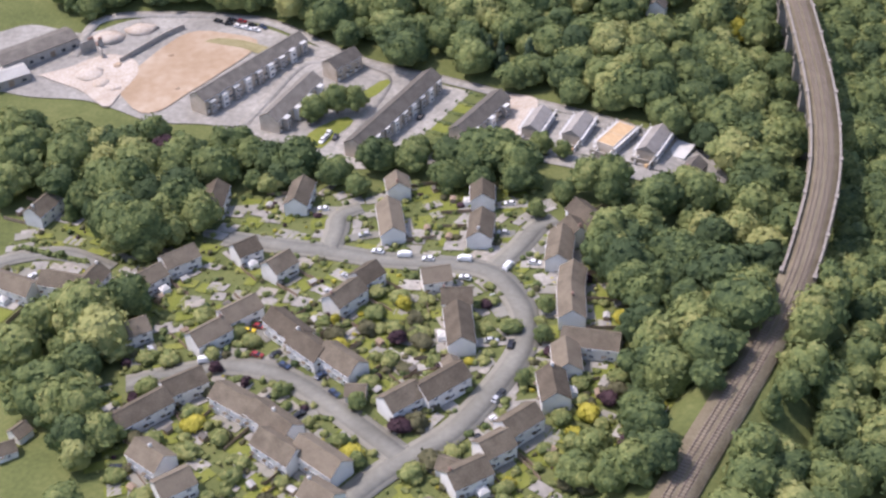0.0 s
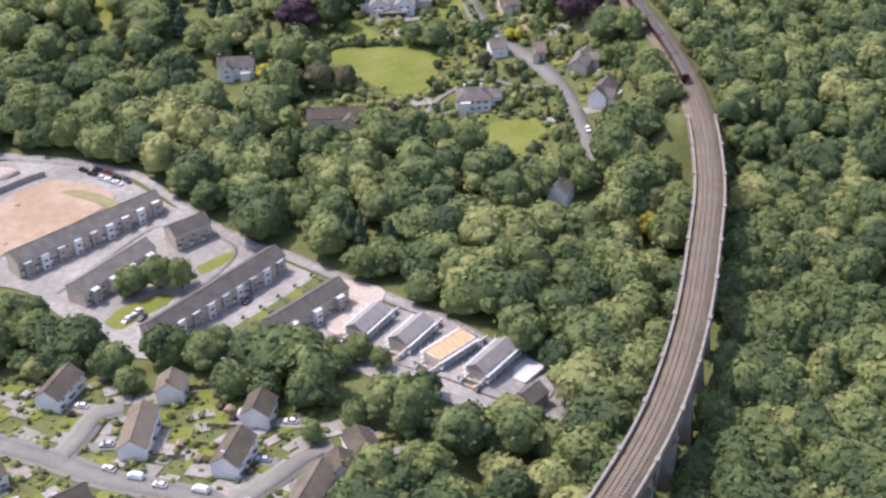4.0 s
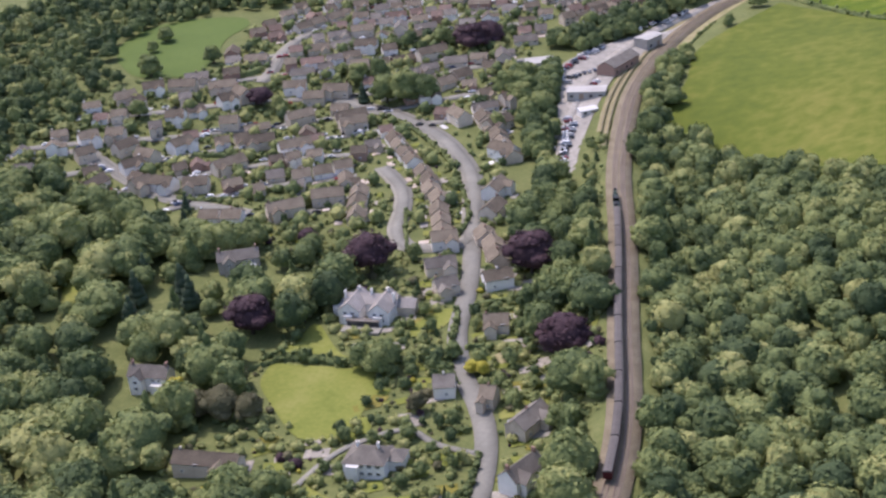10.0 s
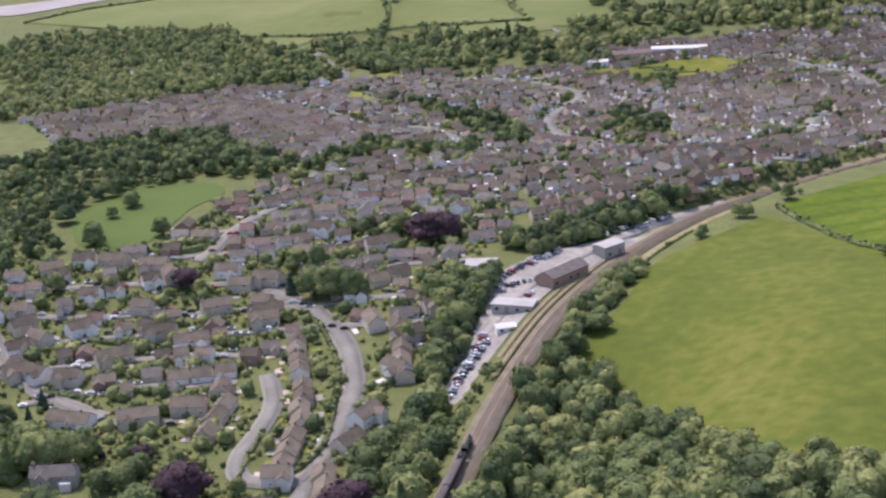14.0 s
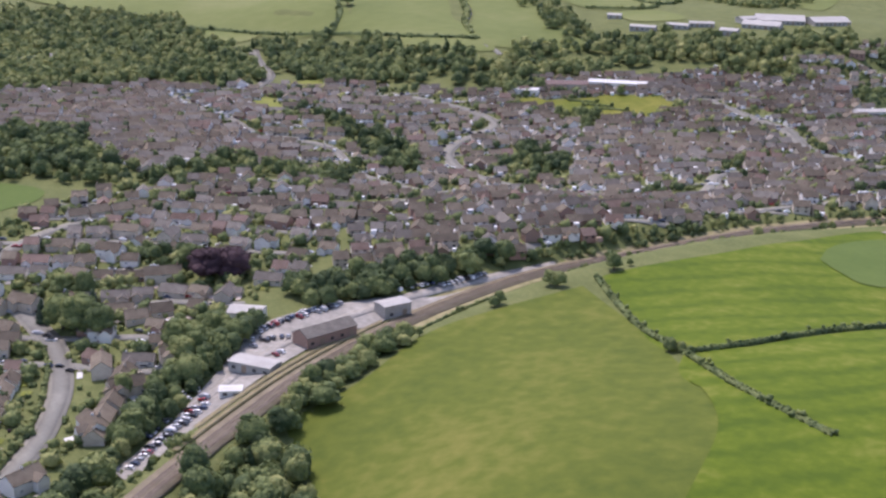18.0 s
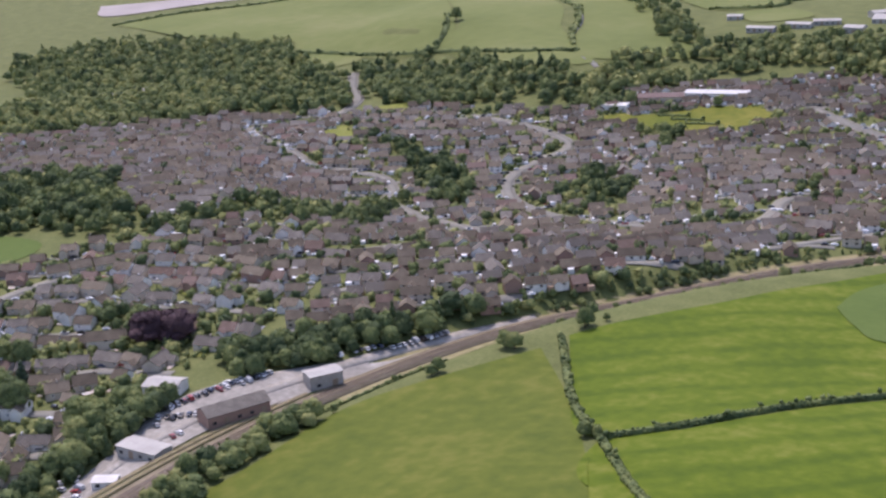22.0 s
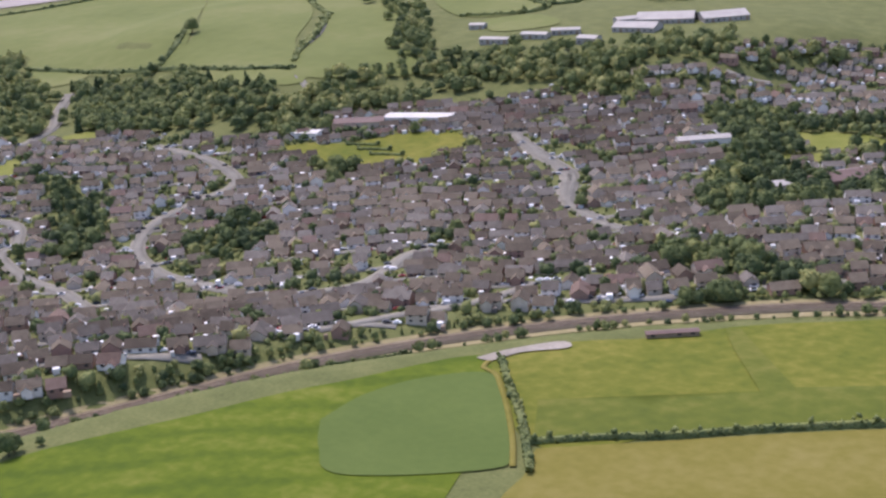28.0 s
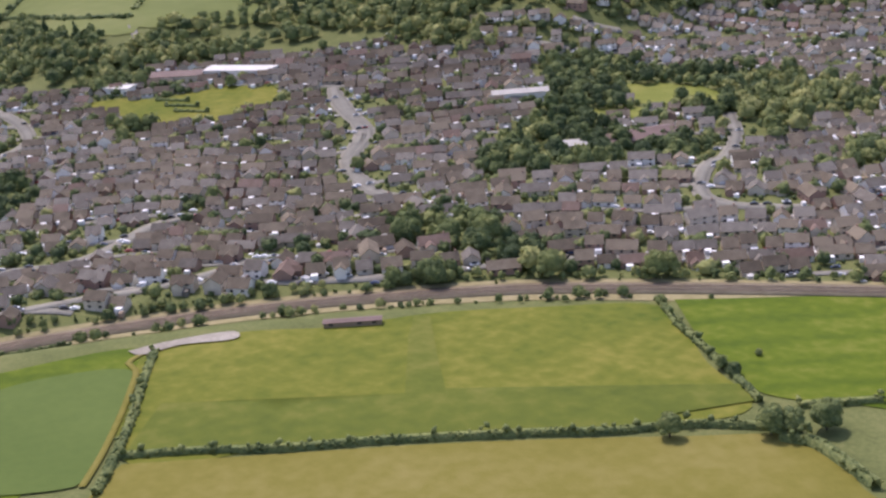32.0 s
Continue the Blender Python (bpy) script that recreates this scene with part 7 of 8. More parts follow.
# ---- large buildings ----
BIG_LOOK = {
    "brown_shed": ("slate", "brick", "brick goods shed with a dark slate roof in the yard"),
    "white_shed": ("metal_roof", "metal_roof", "pale flat-roofed workshop in the station yard"),
    "grey_block": ("metal_roof", "stone_wall", "grey block building in the station yard"),
    "white_hall": ("metal_roof", "render", "pale hall with a shallow roof beside the yard"),
    "low_white": ("white_roof", "render", "low white store in the yard"),
    "school": ("white_roof", "render", "school block with a wide white roof"),
    "school_hall": ("white_roof", "render", "small white school hall"),
    "school_low": ("brown_roof", "render_cream", "low school wing with a brown roof"),
    "mill": ("metal_roof", "render", "pale-roofed works among trees"),
    "store": ("brown_roof", "brick", "large store with a broad brown roof"),
    "flats": ("metal_roof", "render", "white flat-roofed block in the town"),
    "store_b": ("metal_roof", "render_cream", "low store with a pale roof"),
    "depot": ("slate", "stone_wall", "long depot with a pale sheet roof beside the earthworks"),
    "depot_b": ("metal_roof", "stone_wall", "low store with a ribbed pale roof beside the depot"),
    "hut": ("brown_roof", "timber", "long dark timber shed beside the railway"),
}


def big_building(nm, depth, eaves, pts):
    (x1, y1), (x2, y2) = pts
    roof, wall, text = BIG_LOOK.get(nm, ("metal_roof", "metal_roof", "far pale-roofed farm shed" if nm.startswith("farm") else "far works with broad pale roofs"))
    cx, cy, ln, a = (x1 + x2) / 2, (y1 + y2) / 2, math.hypot(x2 - x1, y2 - y1), math.atan2(y2 - y1, x2 - x1)
    z = gz(cx, cy)
    root = tagged(new("shed" if "shed" in nm or nm in ("hut",) or nm.startswith("farm") else "building"), text, "building")
    root.matrix_world = Matrix.Translation((cx, cy, z)) @ Matrix.Rotation(a, 4, "Z")
    L, D = ln / 2, depth / 2
    flat = roof in ("white_roof",) or nm in ("grey_block", "white_shed")
    rise = 0.5 if flat else D * (0.55 if nm == "brown_shed" else 0.25)
    b = Build()
    v = [(-L, -D, -2), (L, -D, -2), (L, D, -2), (-L, D, -2), (-L, -D, eaves), (L, -D, eaves), (L, D, eaves), (-L, D, eaves), (-L, 0, eaves + rise), (L, 0, eaves + rise)]
    b.add(v, [(0, 1, 5, 4), (2, 3, 7, 6), (1, 2, 6, 9, 5), (3, 0, 4, 8, 7)], wall)
    b.thing("wall", root)
    b = Build()
    vs = []
    for x in (-L - 0.4, L + 0.4):
        vs += [(x, -D - 0.4, eaves + 0.05), (x, 0, eaves + rise + 0.1), (x, D + 0.4, eaves + 0.05), (x, D + 0.4, eaves + 0.3), (x, 0, eaves + rise + 0.35), (x, -D - 0.4, eaves + 0.3)]
    b.add(vs, [(0, 1, 7, 6), (1, 2, 8, 7), (2, 3, 9, 8), (3, 4, 10, 9), (4, 5, 11, 10), (5, 0, 6, 11), (0, 5, 4, 1), (1, 4, 3, 2), (6, 7, 10, 11), (7, 8, 9, 10)], roof)
    b.thing("roof", root)
    n = max(2, int(ln / 5))
    for side in (-1, 1):
        for i in range(n):
            b = Build()
            x = -L + (i + 0.5) * ln / n
            b.box((x, side * (D + 0.03), 0.0 if i % 3 == 1 else 1.2), (2.4 if i % 3 == 1 else 1.8, 0.08, min(eaves - 0.8, 3.2) if i % 3 == 1 else min(1.3, eaves - 1.4)), "glass" if i % 3 != 1 else "timber")
            b.thing("door" if i % 3 == 1 else "window", root)
    HOUSE_SPOTS.append((cx, cy, max(L, D)))


for nm, (depth, eaves, pts) in BIG.items():
    big_building(nm, depth, eaves, pts)


# ---- cars ----
def car_parts(key, van=False):
    body, cabin = Build(), Build()
    ln, w, h = (5.0, 1.95, 1.15) if van else (4.3, 1.75, 0.72)
    prof = [(-ln / 2, 0.35), (-ln / 2 + 0.05, 0.3 + h * 0.85), (-ln / 2 + 0.3, 0.3 + h), (ln / 2 - 0.7, 0.3 + h * 0.95), (ln / 2 - 0.08, 0.3 + h * 0.7), (ln / 2, 0.35)]
    k = len(prof)
    body.add([(x, y, z) for y in (-w / 2, w / 2) for x, z in prof], [tuple(range(k)), tuple(range(2 * k - 1, k - 1, -1))] + [(i, k + i, k + (i + 1) % k, (i + 1) % k) for i in range(k)], key)
    top = 2.0 if van else 1.45
    cp = [(-ln / 2 + 0.25, 0.28 + h), (-ln / 2 + (0.3 if van else 0.75), top), (ln / 2 - (1.5 if van else 2.0), top), (ln / 2 - (0.9 if van else 1.15), 0.28 + h)]
    vs = [(x, s * (w / 2 - 0.05 - (0.12 if z == top else 0)), z) for s in (-1, 1) for x, z in cp]
    cabin.add(vs, [(0, 1, 2, 3), (7, 6, 5, 4), (0, 4, 5, 1), (2, 6, 7, 3)], "glass" if not van else key)
    roofb = Build()
    roofb.box(((cp[1][0] + cp[2][0]) / 2, 0, top), (cp[2][0] - cp[1][0], w - 0.34, 0.04), key)
    wheel = Build()
    wheel.tube((0, -0.1, 0), (0, 0.1, 0), 0.32, 0.32, "tyre", 10)
    wheel.tube((0, -0.11, 0), (0, 0.11, 0), 0.18, 0.18, "car_silver", 8)
    return body.mesh("car_body"), cabin.mesh("car_cabin"), roofb.mesh("car_roof"), wheel.mesh("car_wheel"), ln, w


CAR_KIT = {}


def car(x, y, a, colour, van=False, lift=0.55, text=""):
    if (colour, van) not in CAR_KIT:
        CAR_KIT[colour, van] = car_parts("car_" + colour, van)
    body, cabin, top, wheel, ln, w = CAR_KIT[colour, van]
    root = tagged(new("van" if van else "car"), text or f"parked {colour} {'van' if van else 'hatchback car'} on the road", "van" if van else "car", "cars in the station yard" if text else "cars parked in the streets")
    root.matrix_world = Matrix.Translation((x, y, gz(x, y) + lift)) @ Matrix.Rotation(a, 4, "Z")
    for nm, me in (("body", body), ("cabin", cabin), ("roof", top)):
        ob = new(nm, me)
        ob.parent = root
    for sx in (-1, 1):
        for sy in (-1, 1):
            ob = new("wheel", wheel)
            ob.parent = root
            ob.location = (sx * ln * 0.31, sy * (w / 2 - 0.1), 0.32)


def road_way(x, y):
    i = int(np.argmin(np.hypot(ROAD_PTS[:, 0] - x, ROAD_PTS[:, 1] - y)))
    j = min(i + 1, len(ROAD_PTS) - 1) if i == 0 or np.hypot(*(ROAD_PTS[i] - ROAD_PTS[i - 1])[:2]) > 5 else i - 1
    d = ROAD_PTS[j] - ROAD_PTS[i]
    return math.atan2(d[1], d[0])


for colour, spots in CARS.items():
    for x, y in spots:
        car(x, y, road_way(x, y) + rnd.uniform(-0.1, 0.1), colour.split("_")[0], "van" in colour)
PAINTS = ("white", "silver", "silver", "black", "black", "silver", "blue", "white", "black", "white", "silver", "red")
for x1, y1, x2, y2 in CAR_ROWS:
    n = int(math.hypot(x2 - x1, y2 - y1) / 3.1)
    a = math.atan2(y2 - y1, x2 - x1) + math.pi / 2
    for i in range(n):
        if rnd.random() < 0.8:
            x, y = x1 + (x2 - x1) * i / n, y1 + (y2 - y1) * i / n
            if rail_far(x, y, 7.5):
                car(x + rnd.uniform(-0.4, 0.4), y + rnd.uniform(-0.4, 0.4), a + rnd.uniform(-0.12, 0.12), rnd.choice(PAINTS), rnd.random() < 0.12, 0.6, "car parked in a row in the station yard")


def far_cars():
    """Cars of the far town's streets, joined."""
    b = Build()
    r = random.Random(21)
    for st in STREETS:
        for i in range(0, len(st) - 1):
            for k in range(2):
                if r.random() < 0.5:
                    d = st[i + 1] - st[i]
                    a = math.atan2(d[1], d[0])
                    side = r.choice((-2.2, 2.2, -5.5, 5.5))
                    x, y = st[i] + d * r.random() + np.array([-math.sin(a), math.cos(a)]) * side
                    z = gz(x, y) + 0.5
                    key = "car_" + r.choice(PAINTS)
                    b.box((x, y, z + 0.2), (4.2, 1.75, 0.65), key, a)
                    b.box((x, y, z + 0.85), (2.3, 1.6, 0.55), key if r.random() < 0.6 else "glass", a, 0.8)
    b.thing("parked_cars", None, "cars parked along the streets of the town", "cars", "", "stuff")


far_cars()


def hill_patios():
    """Pale patios, drives and bright lawns of the hillside gardens."""
    r = random.Random(61)
    builds = {}
    for x, y, hr, a in [q for q in TOWN_SPOTS if q[1] < 1120 and -300 < q[0] < 60] + [((q[0] + q[2]) / 2, (q[1] + q[3]) / 2, math.hypot(q[2] - q[0], q[3] - q[1]) / 2, math.atan2(q[3] - q[1], q[2] - q[0])) for q in HILL + HILL_B + HILL_C]:
        ca, sa = math.cos(a), math.sin(a)
        for side in (-1, 1):
            for n in range(max(1, int(hr / 4))):
                if r.random() < 0.95:
                    key = r.choice(("rubble", "yard", "gravel", "white_roof", "lawn", "lawn", "rubble"))
                    u = (n + 0.5) * 2 * hr / max(1, int(hr / 4)) - hr
                    v, lx, ly = side * r.uniform(6.0, 9.5), r.uniform(3.0, 7.0), r.uniform(2.5, 5.0)
                    if not off_road(x + u * ca - v * sa, y + u * sa + v * ca, 1.5):
                        continue
                    vs = []
                    for du, dv in ((-0.5, -0.5), (0.5, -0.5), (0.5, 0.5), (-0.5, 0.5)):
                        px, py = u + du * lx, v + dv * ly
                        wx, wy = x + px * ca - py * sa, y + px * sa + py * ca
                        vs.append((wx, wy, gz(wx, wy) + 0.42))
                    builds.setdefault(key, Build()).add(vs, [(0, 1, 2, 3)], key)
    for key, b in builds.items():
        b.thing("garden_lawns" if key == "lawn" else "garden_patios", None, "small bright lawns between hillside houses" if key == "lawn" else "pale paved patios and drives of hillside houses", "garden", "", "stuff")


hill_patios()


# ---- farm track, quarry patch, town garden trees ----
strip("farm_track", curve_points(FARM_TRACK, 4.0), 2.4, "dryfield", 0.75, "dry grassy farm track along a field edge", "track", 0.2)
drape("field", FIELD_STRIP, "meadow", 0.75, 8.0, "darker green mown strip across a hay field", "field", smooth=False)
drape("ground_patch", RUBBLE, "rubble", 0.87, 5.0, "pale rubble heaped on a building site", "ground")
drape("ground_patch", QUARRY, "gravel", 0.85, 5.0, "pale bare earth beside the railway", "ground")


def town_garden_trees():
    g = np.random.default_rng(33)
    V, F, T, o = [], [], [], 0
    xs, ys = [], []
    for poly in (TOWN_MAIN, TOWN_HILL, TOWN_WEST, TOWN_EAST):
        x, y = poisson(poly, 5.6 if poly is TOWN_HILL else 6.4, g)
        ok = (g.uniform(size=len(x)) < 0.85)
        for k in CLEAR:
            ok &= ~inside(AREAS[k], x, y)
        xs.append(x[ok])
        ys.append(y[ok])
    x, y = np.concatenate(xs), np.concatenate(ys)
    sp = np.array([(q[0], q[1], q[2]) for q in TOWN_SPOTS] + HOUSE_SPOTS)
    st = np.vstack([q for q in STREETS] + [ROAD_PTS[:, :2]])
    close = inside(CLOSE, x, y) & (g.uniform(size=len(x)) < 0.5)
    for i in range(len(x)):
        if close[i]:
            continue
        if (np.hypot(sp[:, 0] - x[i], sp[:, 1] - y[i]) < 4.8).any() or (np.hypot(st[:, 0] - x[i], st[:, 1] - y[i]) < 4.2).any() or not rail_far(x[i], y[i], 9):
            continue
        cv, cf = MINI_CROWNS[g.integers(7)]
        h = g.choice((2.0, 2.5, 3.0, 4.0, 5.5, 8.0))
        if h > 4 and (np.hypot(st[:, 0] - x[i], st[:, 1] - y[i]) < 4.0 + h * 0.6).any():
            h = 2.0
        z = gz(x[i], y[i])
        k = h * g.uniform(1.0, 1.5)
        V.append(np.c_[cv[:, :2] * k + [x[i], y[i]], cv[:, 2] * h + z - 0.15 * h])
        F.append(cf + o)
        T.append(np.full(len(cv), (0.56 if y[i] < 1140 and x[i] > -300 else 0.42) + g.normal(0, 0.26)))
        o += len(cv)
    tagged(new("garden_shrubs", np_mesh("garden_shrubs", np.vstack(V), np.vstack(F), "leaf", np.concatenate(T))), "small trees and shrubs between the houses", "shrubs", "", "stuff")


town_garden_trees()

# ---- estate gardens ----
ESTATE_AREA = [(-167, 396.5), (-155.7, 437), (-93.8, 437.2), (-31.9, 434.8), (29.6, 427.1), (62, 399.1), (69.2, 347.8), (73.6, 306.9), (44.8, 263.2), (-15.5, 246.8), (-77.2, 261.1), (-117.8, 294.7), (-106.4, 340.3), (-115.7, 382.2)]
SHRUBS = []
for i in range(5):
    v, f = crown(np.random.default_rng(200 + i), 90, 3, 1.0, 0.62)
    SHRUBS.append([np_mesh("shrub", v, f, key, np.full(len(v), 0.72)) for key in ("leaf", "leaf", "leaf", "leaf_gold", "leaf_olive", "leaf_copper")])
SHRUB_TEXT = ("rounded green garden shrub beside a house",) * 3 + ("yellow-leaved shrub in a garden", "olive-brown shrub in a garden", "dark purple shrub in a garden")


def free_spot(x, y, gap):
    if not off_road(x, y, gap * 0.6):
        return False
    for hx, hy, hr in HOUSE_SPOTS:
        if (hx - x) ** 2 + (hy - y) ** 2 < (hr * 0.75 + gap) ** 2:
            return False
    return True


g = np.random.default_rng(77)
sx, sy = poisson(ESTATE_AREA, 6.4, g)
count = 0
for x, y in zip(sx, sy):
    if count < 290 and free_spot(x, y, 2.2) and g.uniform() < 0.9:
        k = g.choice(6, p=(0.3, 0.26, 0.2, 0.06, 0.13, 0.05))
        ob = tagged(new("shrub", SHRUBS[g.integers(5)][k]), SHRUB_TEXT[k], "shrub", "garden shrubs")
        h = g.choice((1.4, 2.0, 2.4, 3.2, 4.6))
        ob.matrix_world = Matrix.Translation((x, y, gz(x, y) - 0.1 * h)) @ Matrix.Rotation(g.uniform(0, 6.2), 4, "Z") @ Matrix.Diagonal((h * 1.25, h * g.uniform(0.9, 1.8), h, 1))
        count += 1


def quad_patch(cx, cy, a, lx, ly, key, lift, label):
    n = 3
    us = np.linspace(-0.5, 0.5, n + 1)
    p = np.array([(cx + u * lx * math.cos(a) - v * ly * math.sin(a), cy + u * lx * math.sin(a) + v * ly * math.cos(a)) for v in us for u in us])
    z = ground_height(p[:, 0], p[:, 1]) + lift
    fs = [(j * 4 + i, j * 4 + i + 1, j * 4 + i + 5, j * 4 + i + 4) for j in range(n) for i in range(n)]
    return tagged(new("ground_patch", np_mesh("ground_patch", np.c_[p, z], np.array(fs), key)), label, "ground", "", "structure")


def fence(x1, y1, x2, y2, h=1.6):
    """A garden fence: posts and boards between two places."""
    ln = math.hypot(x2 - x1, y2 - y1)
    n = max(1, int(ln / 4.0))
    a = math.atan2(y2 - y1, x2 - x1)
    z0, z1 = gz(x1, y1), gz(x2, y2)
    root = tagged(new("garden_fence"), "weathered timber garden fence", "fence", "garden fences")
    root.location = (x1, y1, z0)
    post = fence_kit[0]
    board = fence_kit[1]
    for i in range(n + 1):
        t = i / n
        ob = new("post", post)
        ob.parent = root
        ob.location = ((x2 - x1) * t, (y2 - y1) * t, (z1 - z0) * t - 0.2)
        if i < n:
            ob = new("panel", board)
            ob.parent = root
            t = (i + 0.5) / n
            ob.matrix_basis = Matrix.Translation(((x2 - x1) * t, (y2 - y1) * t, (z1 - z0) * t)) @ Matrix.Rotation(a, 4, "Z") @ Matrix.Diagonal((ln / n / 2.4, 1, 1, 1))


def make_fence_kit():
    p, q = Build(), Build()
    p.box((0, 0, 0), (0.12, 0.12, 1.95), "timber")
    q.box((0, 0, 0.05), (2.3, 0.05, 1.6), "timber")
    return p.mesh("fence_post"), q.mesh("fence_panel")


fence_kit = make_fence_kit()
for i, r in enumerate(ESTATE + ESTATE_B + ESTATE_C):
    x1, y1, x2, y2 = r
    ln = math.hypot(x2 - x1, y2 - y1)
    if ln < 7:
        continue
    a = math.atan2(y2 - y1, x2 - x1)
    cx, cy = (x1 + x2) / 2, (y1 + y2) / 2
    nx, ny = -math.sin(a), math.cos(a)
    d = [np.hypot(ROAD_PTS[:, 0] - cx - nx * s * 8, ROAD_PTS[:, 1] - cy - ny * s * 8).min() for s in (-1, 1)]
    front = -1 if d[0] < d[1] else 1
    reach = min(12.0, max(3.0, min(d)))
    k = rnd.uniform(-0.3, 0.3) * ln
    ca, sa = math.cos(a), math.sin(a)
    quad_patch(cx + ca * k + nx * front * (3.7 + reach / 2), cy + sa * k + ny * front * (3.7 + reach / 2), a, 4.6, reach + 1, rnd.choice(("asphalt", "pavement", "yard", "yard")), 0.36, "paved house drive")
    quad_patch(cx - nx * front * 5.6, cy - ny * front * 5.6, a, ln * 0.75, 4.2, rnd.choice(("gravel", "pavement", "yard", "yard")), 0.33, "paved patio behind a house")
    if rnd.random() < 0.8:
        quad_patch(cx - nx * front * 11.5, cy - ny * front * 11.5, a, ln * 0.8, 6.5, "lawn", 0.30, "bright green back lawn")
    for e in (-1, 1):
        bx, by = cx + ca * e * (ln / 2 + 0.6), cy + sa * e * (ln / 2 + 0.6)
        ex, ey = bx - nx * front * 15, by - ny * front * 15
        if free_spot(ex, ey, 0.5) and off_road((bx + ex) / 2, (by + ey) / 2, 1.5) and rnd.random() < 0.8:
            fence(bx - nx * front * 4, by - ny * front * 4, ex, ey)
    if rnd.random() < 0.7:
        x, y = cx - nx * front * rnd.uniform(10, 14) + ca * rnd.uniform(-4, 4), cy - ny * front * rnd.uniform(10, 14) + sa * rnd.uniform(-4, 4)
        if free_spot(x, y, 2.0):
            root = tagged(new("garden_shed"), "small timber garden shed", "shed")
            root.matrix_world = Matrix.Translation((x, y, gz(x, y))) @ Matrix.Rotation(a + rnd.uniform(-0.2, 0.2), 4, "Z")
            b = Build()
            b.box((0, 0, -0.3), (2.4, 1.9, 2.2), "timber")
            b.thing("wall", root)
            b = Build()
            b.add([(-1.35, -1.1, 1.9), (1.35, -1.1, 1.9), (1.35, 0, 2.45), (-1.35, 0, 2.45), (1.35, 1.1, 1.9), (-1.35, 1.1, 1.9)], [(0, 1, 2, 3), (3, 2, 4, 5), (1, 4, 2), (0, 3, 5)], rnd.choice(("metal_roof", "slate", "timber")))
            b.thing("roof", root)
    if rnd.random() < 0.3:
        x, y = cx - nx * front * 5.4 + ca * rnd.uniform(-2, 2), cy - ny * front * 5.4 + sa * rnd.uniform(-2, 2)
        root = tagged(new("conservatory"), "white-framed glazed conservatory against a house", "conservatory")
        root.matrix_world = Matrix.Translation((x, y, gz(x, y))) @ Matrix.Rotation(a, 4, "Z")
        b = Build()
        b.box((0, 0, -0.5), (3.2, 3.0, 2.9), "upvc")
        b.thing("frame", root)
        b = Build()
        b.box((0, 0, 2.4), (3.4, 3.2, 0.8), "white_roof", 0, 0.35)
        b.thing("roof", root)
    if rnd.random() < 0.6:
        x, y = cx + ca * k + nx * front * (3.7 + reach * 0.5), cy + sa * k + ny * front * (3.7 + reach * 0.5)
        car(x, y, a + math.pi / 2, rnd.choice(PAINTS), False, 0.38, "car parked on a house drive")


# ---- houses under construction ----
def unfinished_house(x1, y1, x2, y2, stage):
    ln, a = math.hypot(x2 - x1, y2 - y1), math.atan2(y2 - y1, x2 - x1)
    cx, cy = (x1 + x2) / 2, (y1 + y2) / 2
    z = gz(cx, cy) + 0.3
    root = tagged(new("unfinished_house"), "house under construction wrapped in pale scaffolding", "house")
    root.matrix_world = Matrix.Translation((cx, cy, z)) @ Matrix.Rotation(a, 4, "Z")
    L, D, e = ln / 2, 3.5, 4.8
    b = Build()
    for sx, sy, lx, ly in ((0, -D, ln, 0.3), (0, D, ln, 0.3), (-L, 0, 0.3, 2 * D), (L, 0, 0.3, 2 * D), (0, 0, 0.2, 2 * D)):
        b.box((sx, sy, -1), (lx, ly, e + 1), "render_cream")
    b.thing("wall", root, "bare pale blockwork walls")
    if stage:
        b = Build()
        b.add([(-L - 0.3, -D - 0.3, e), (L + 0.3, -D - 0.3, e), (L + 0.3, 0, e + 2.4), (-L - 0.3, 0, e + 2.4), (L + 0.3, D + 0.3, e), (-L - 0.3, D + 0.3, e)], [(0, 1, 2, 3), (3, 2, 4, 5), (0, 3, 5), (1, 4, 2)], "pale_slate")
        b.thing("roof", root, "new pale grey slate roof")
    else:
        for i in range(9):
            b = Build()
            x = -L + i * ln / 8
            b.tube((x, -D, e), (x, 0, e + 2.2), 0.08, 0.08, "deck_timber", 4)
            b.tube((x, D, e), (x, 0, e + 2.2), 0.08, 0.08, "deck_timber", 4)
            b.thing("rafter", root, "pale timber rafter pair")
        b = Build()
        b.box((0, 0, e - 0.3), (ln - 0.4, 2 * D - 0.4, 0.15), "deck_timber")
        b.thing("floor_deck", root, "orange timber floor deck")
    for side in (-1, 1):
        n = 5
        for i in range(n + 1):
            b = Build()
            b.tube((-L + i * ln / n, side * (D + 1.2), -1), (-L + i * ln / n, side * (D + 1.2), e + 1.2), 0.09, 0.09, "upvc", 5)
            b.thing("scaffold_pole", root)
        for h in (2.0, 4.2):
            b = Build()
            b.box((0, side * (D + 0.8), h), (ln + 1.6, 1.2, 0.1), "white_roof")
            b.thing("scaffold_deck", root, "pale scaffold boards")
    HOUSE_SPOTS.append((cx, cy, L + 1))


for i, r in enumerate(SITE[5:]):
    unfinished_house(*r, 0 if i == 2 else 1)


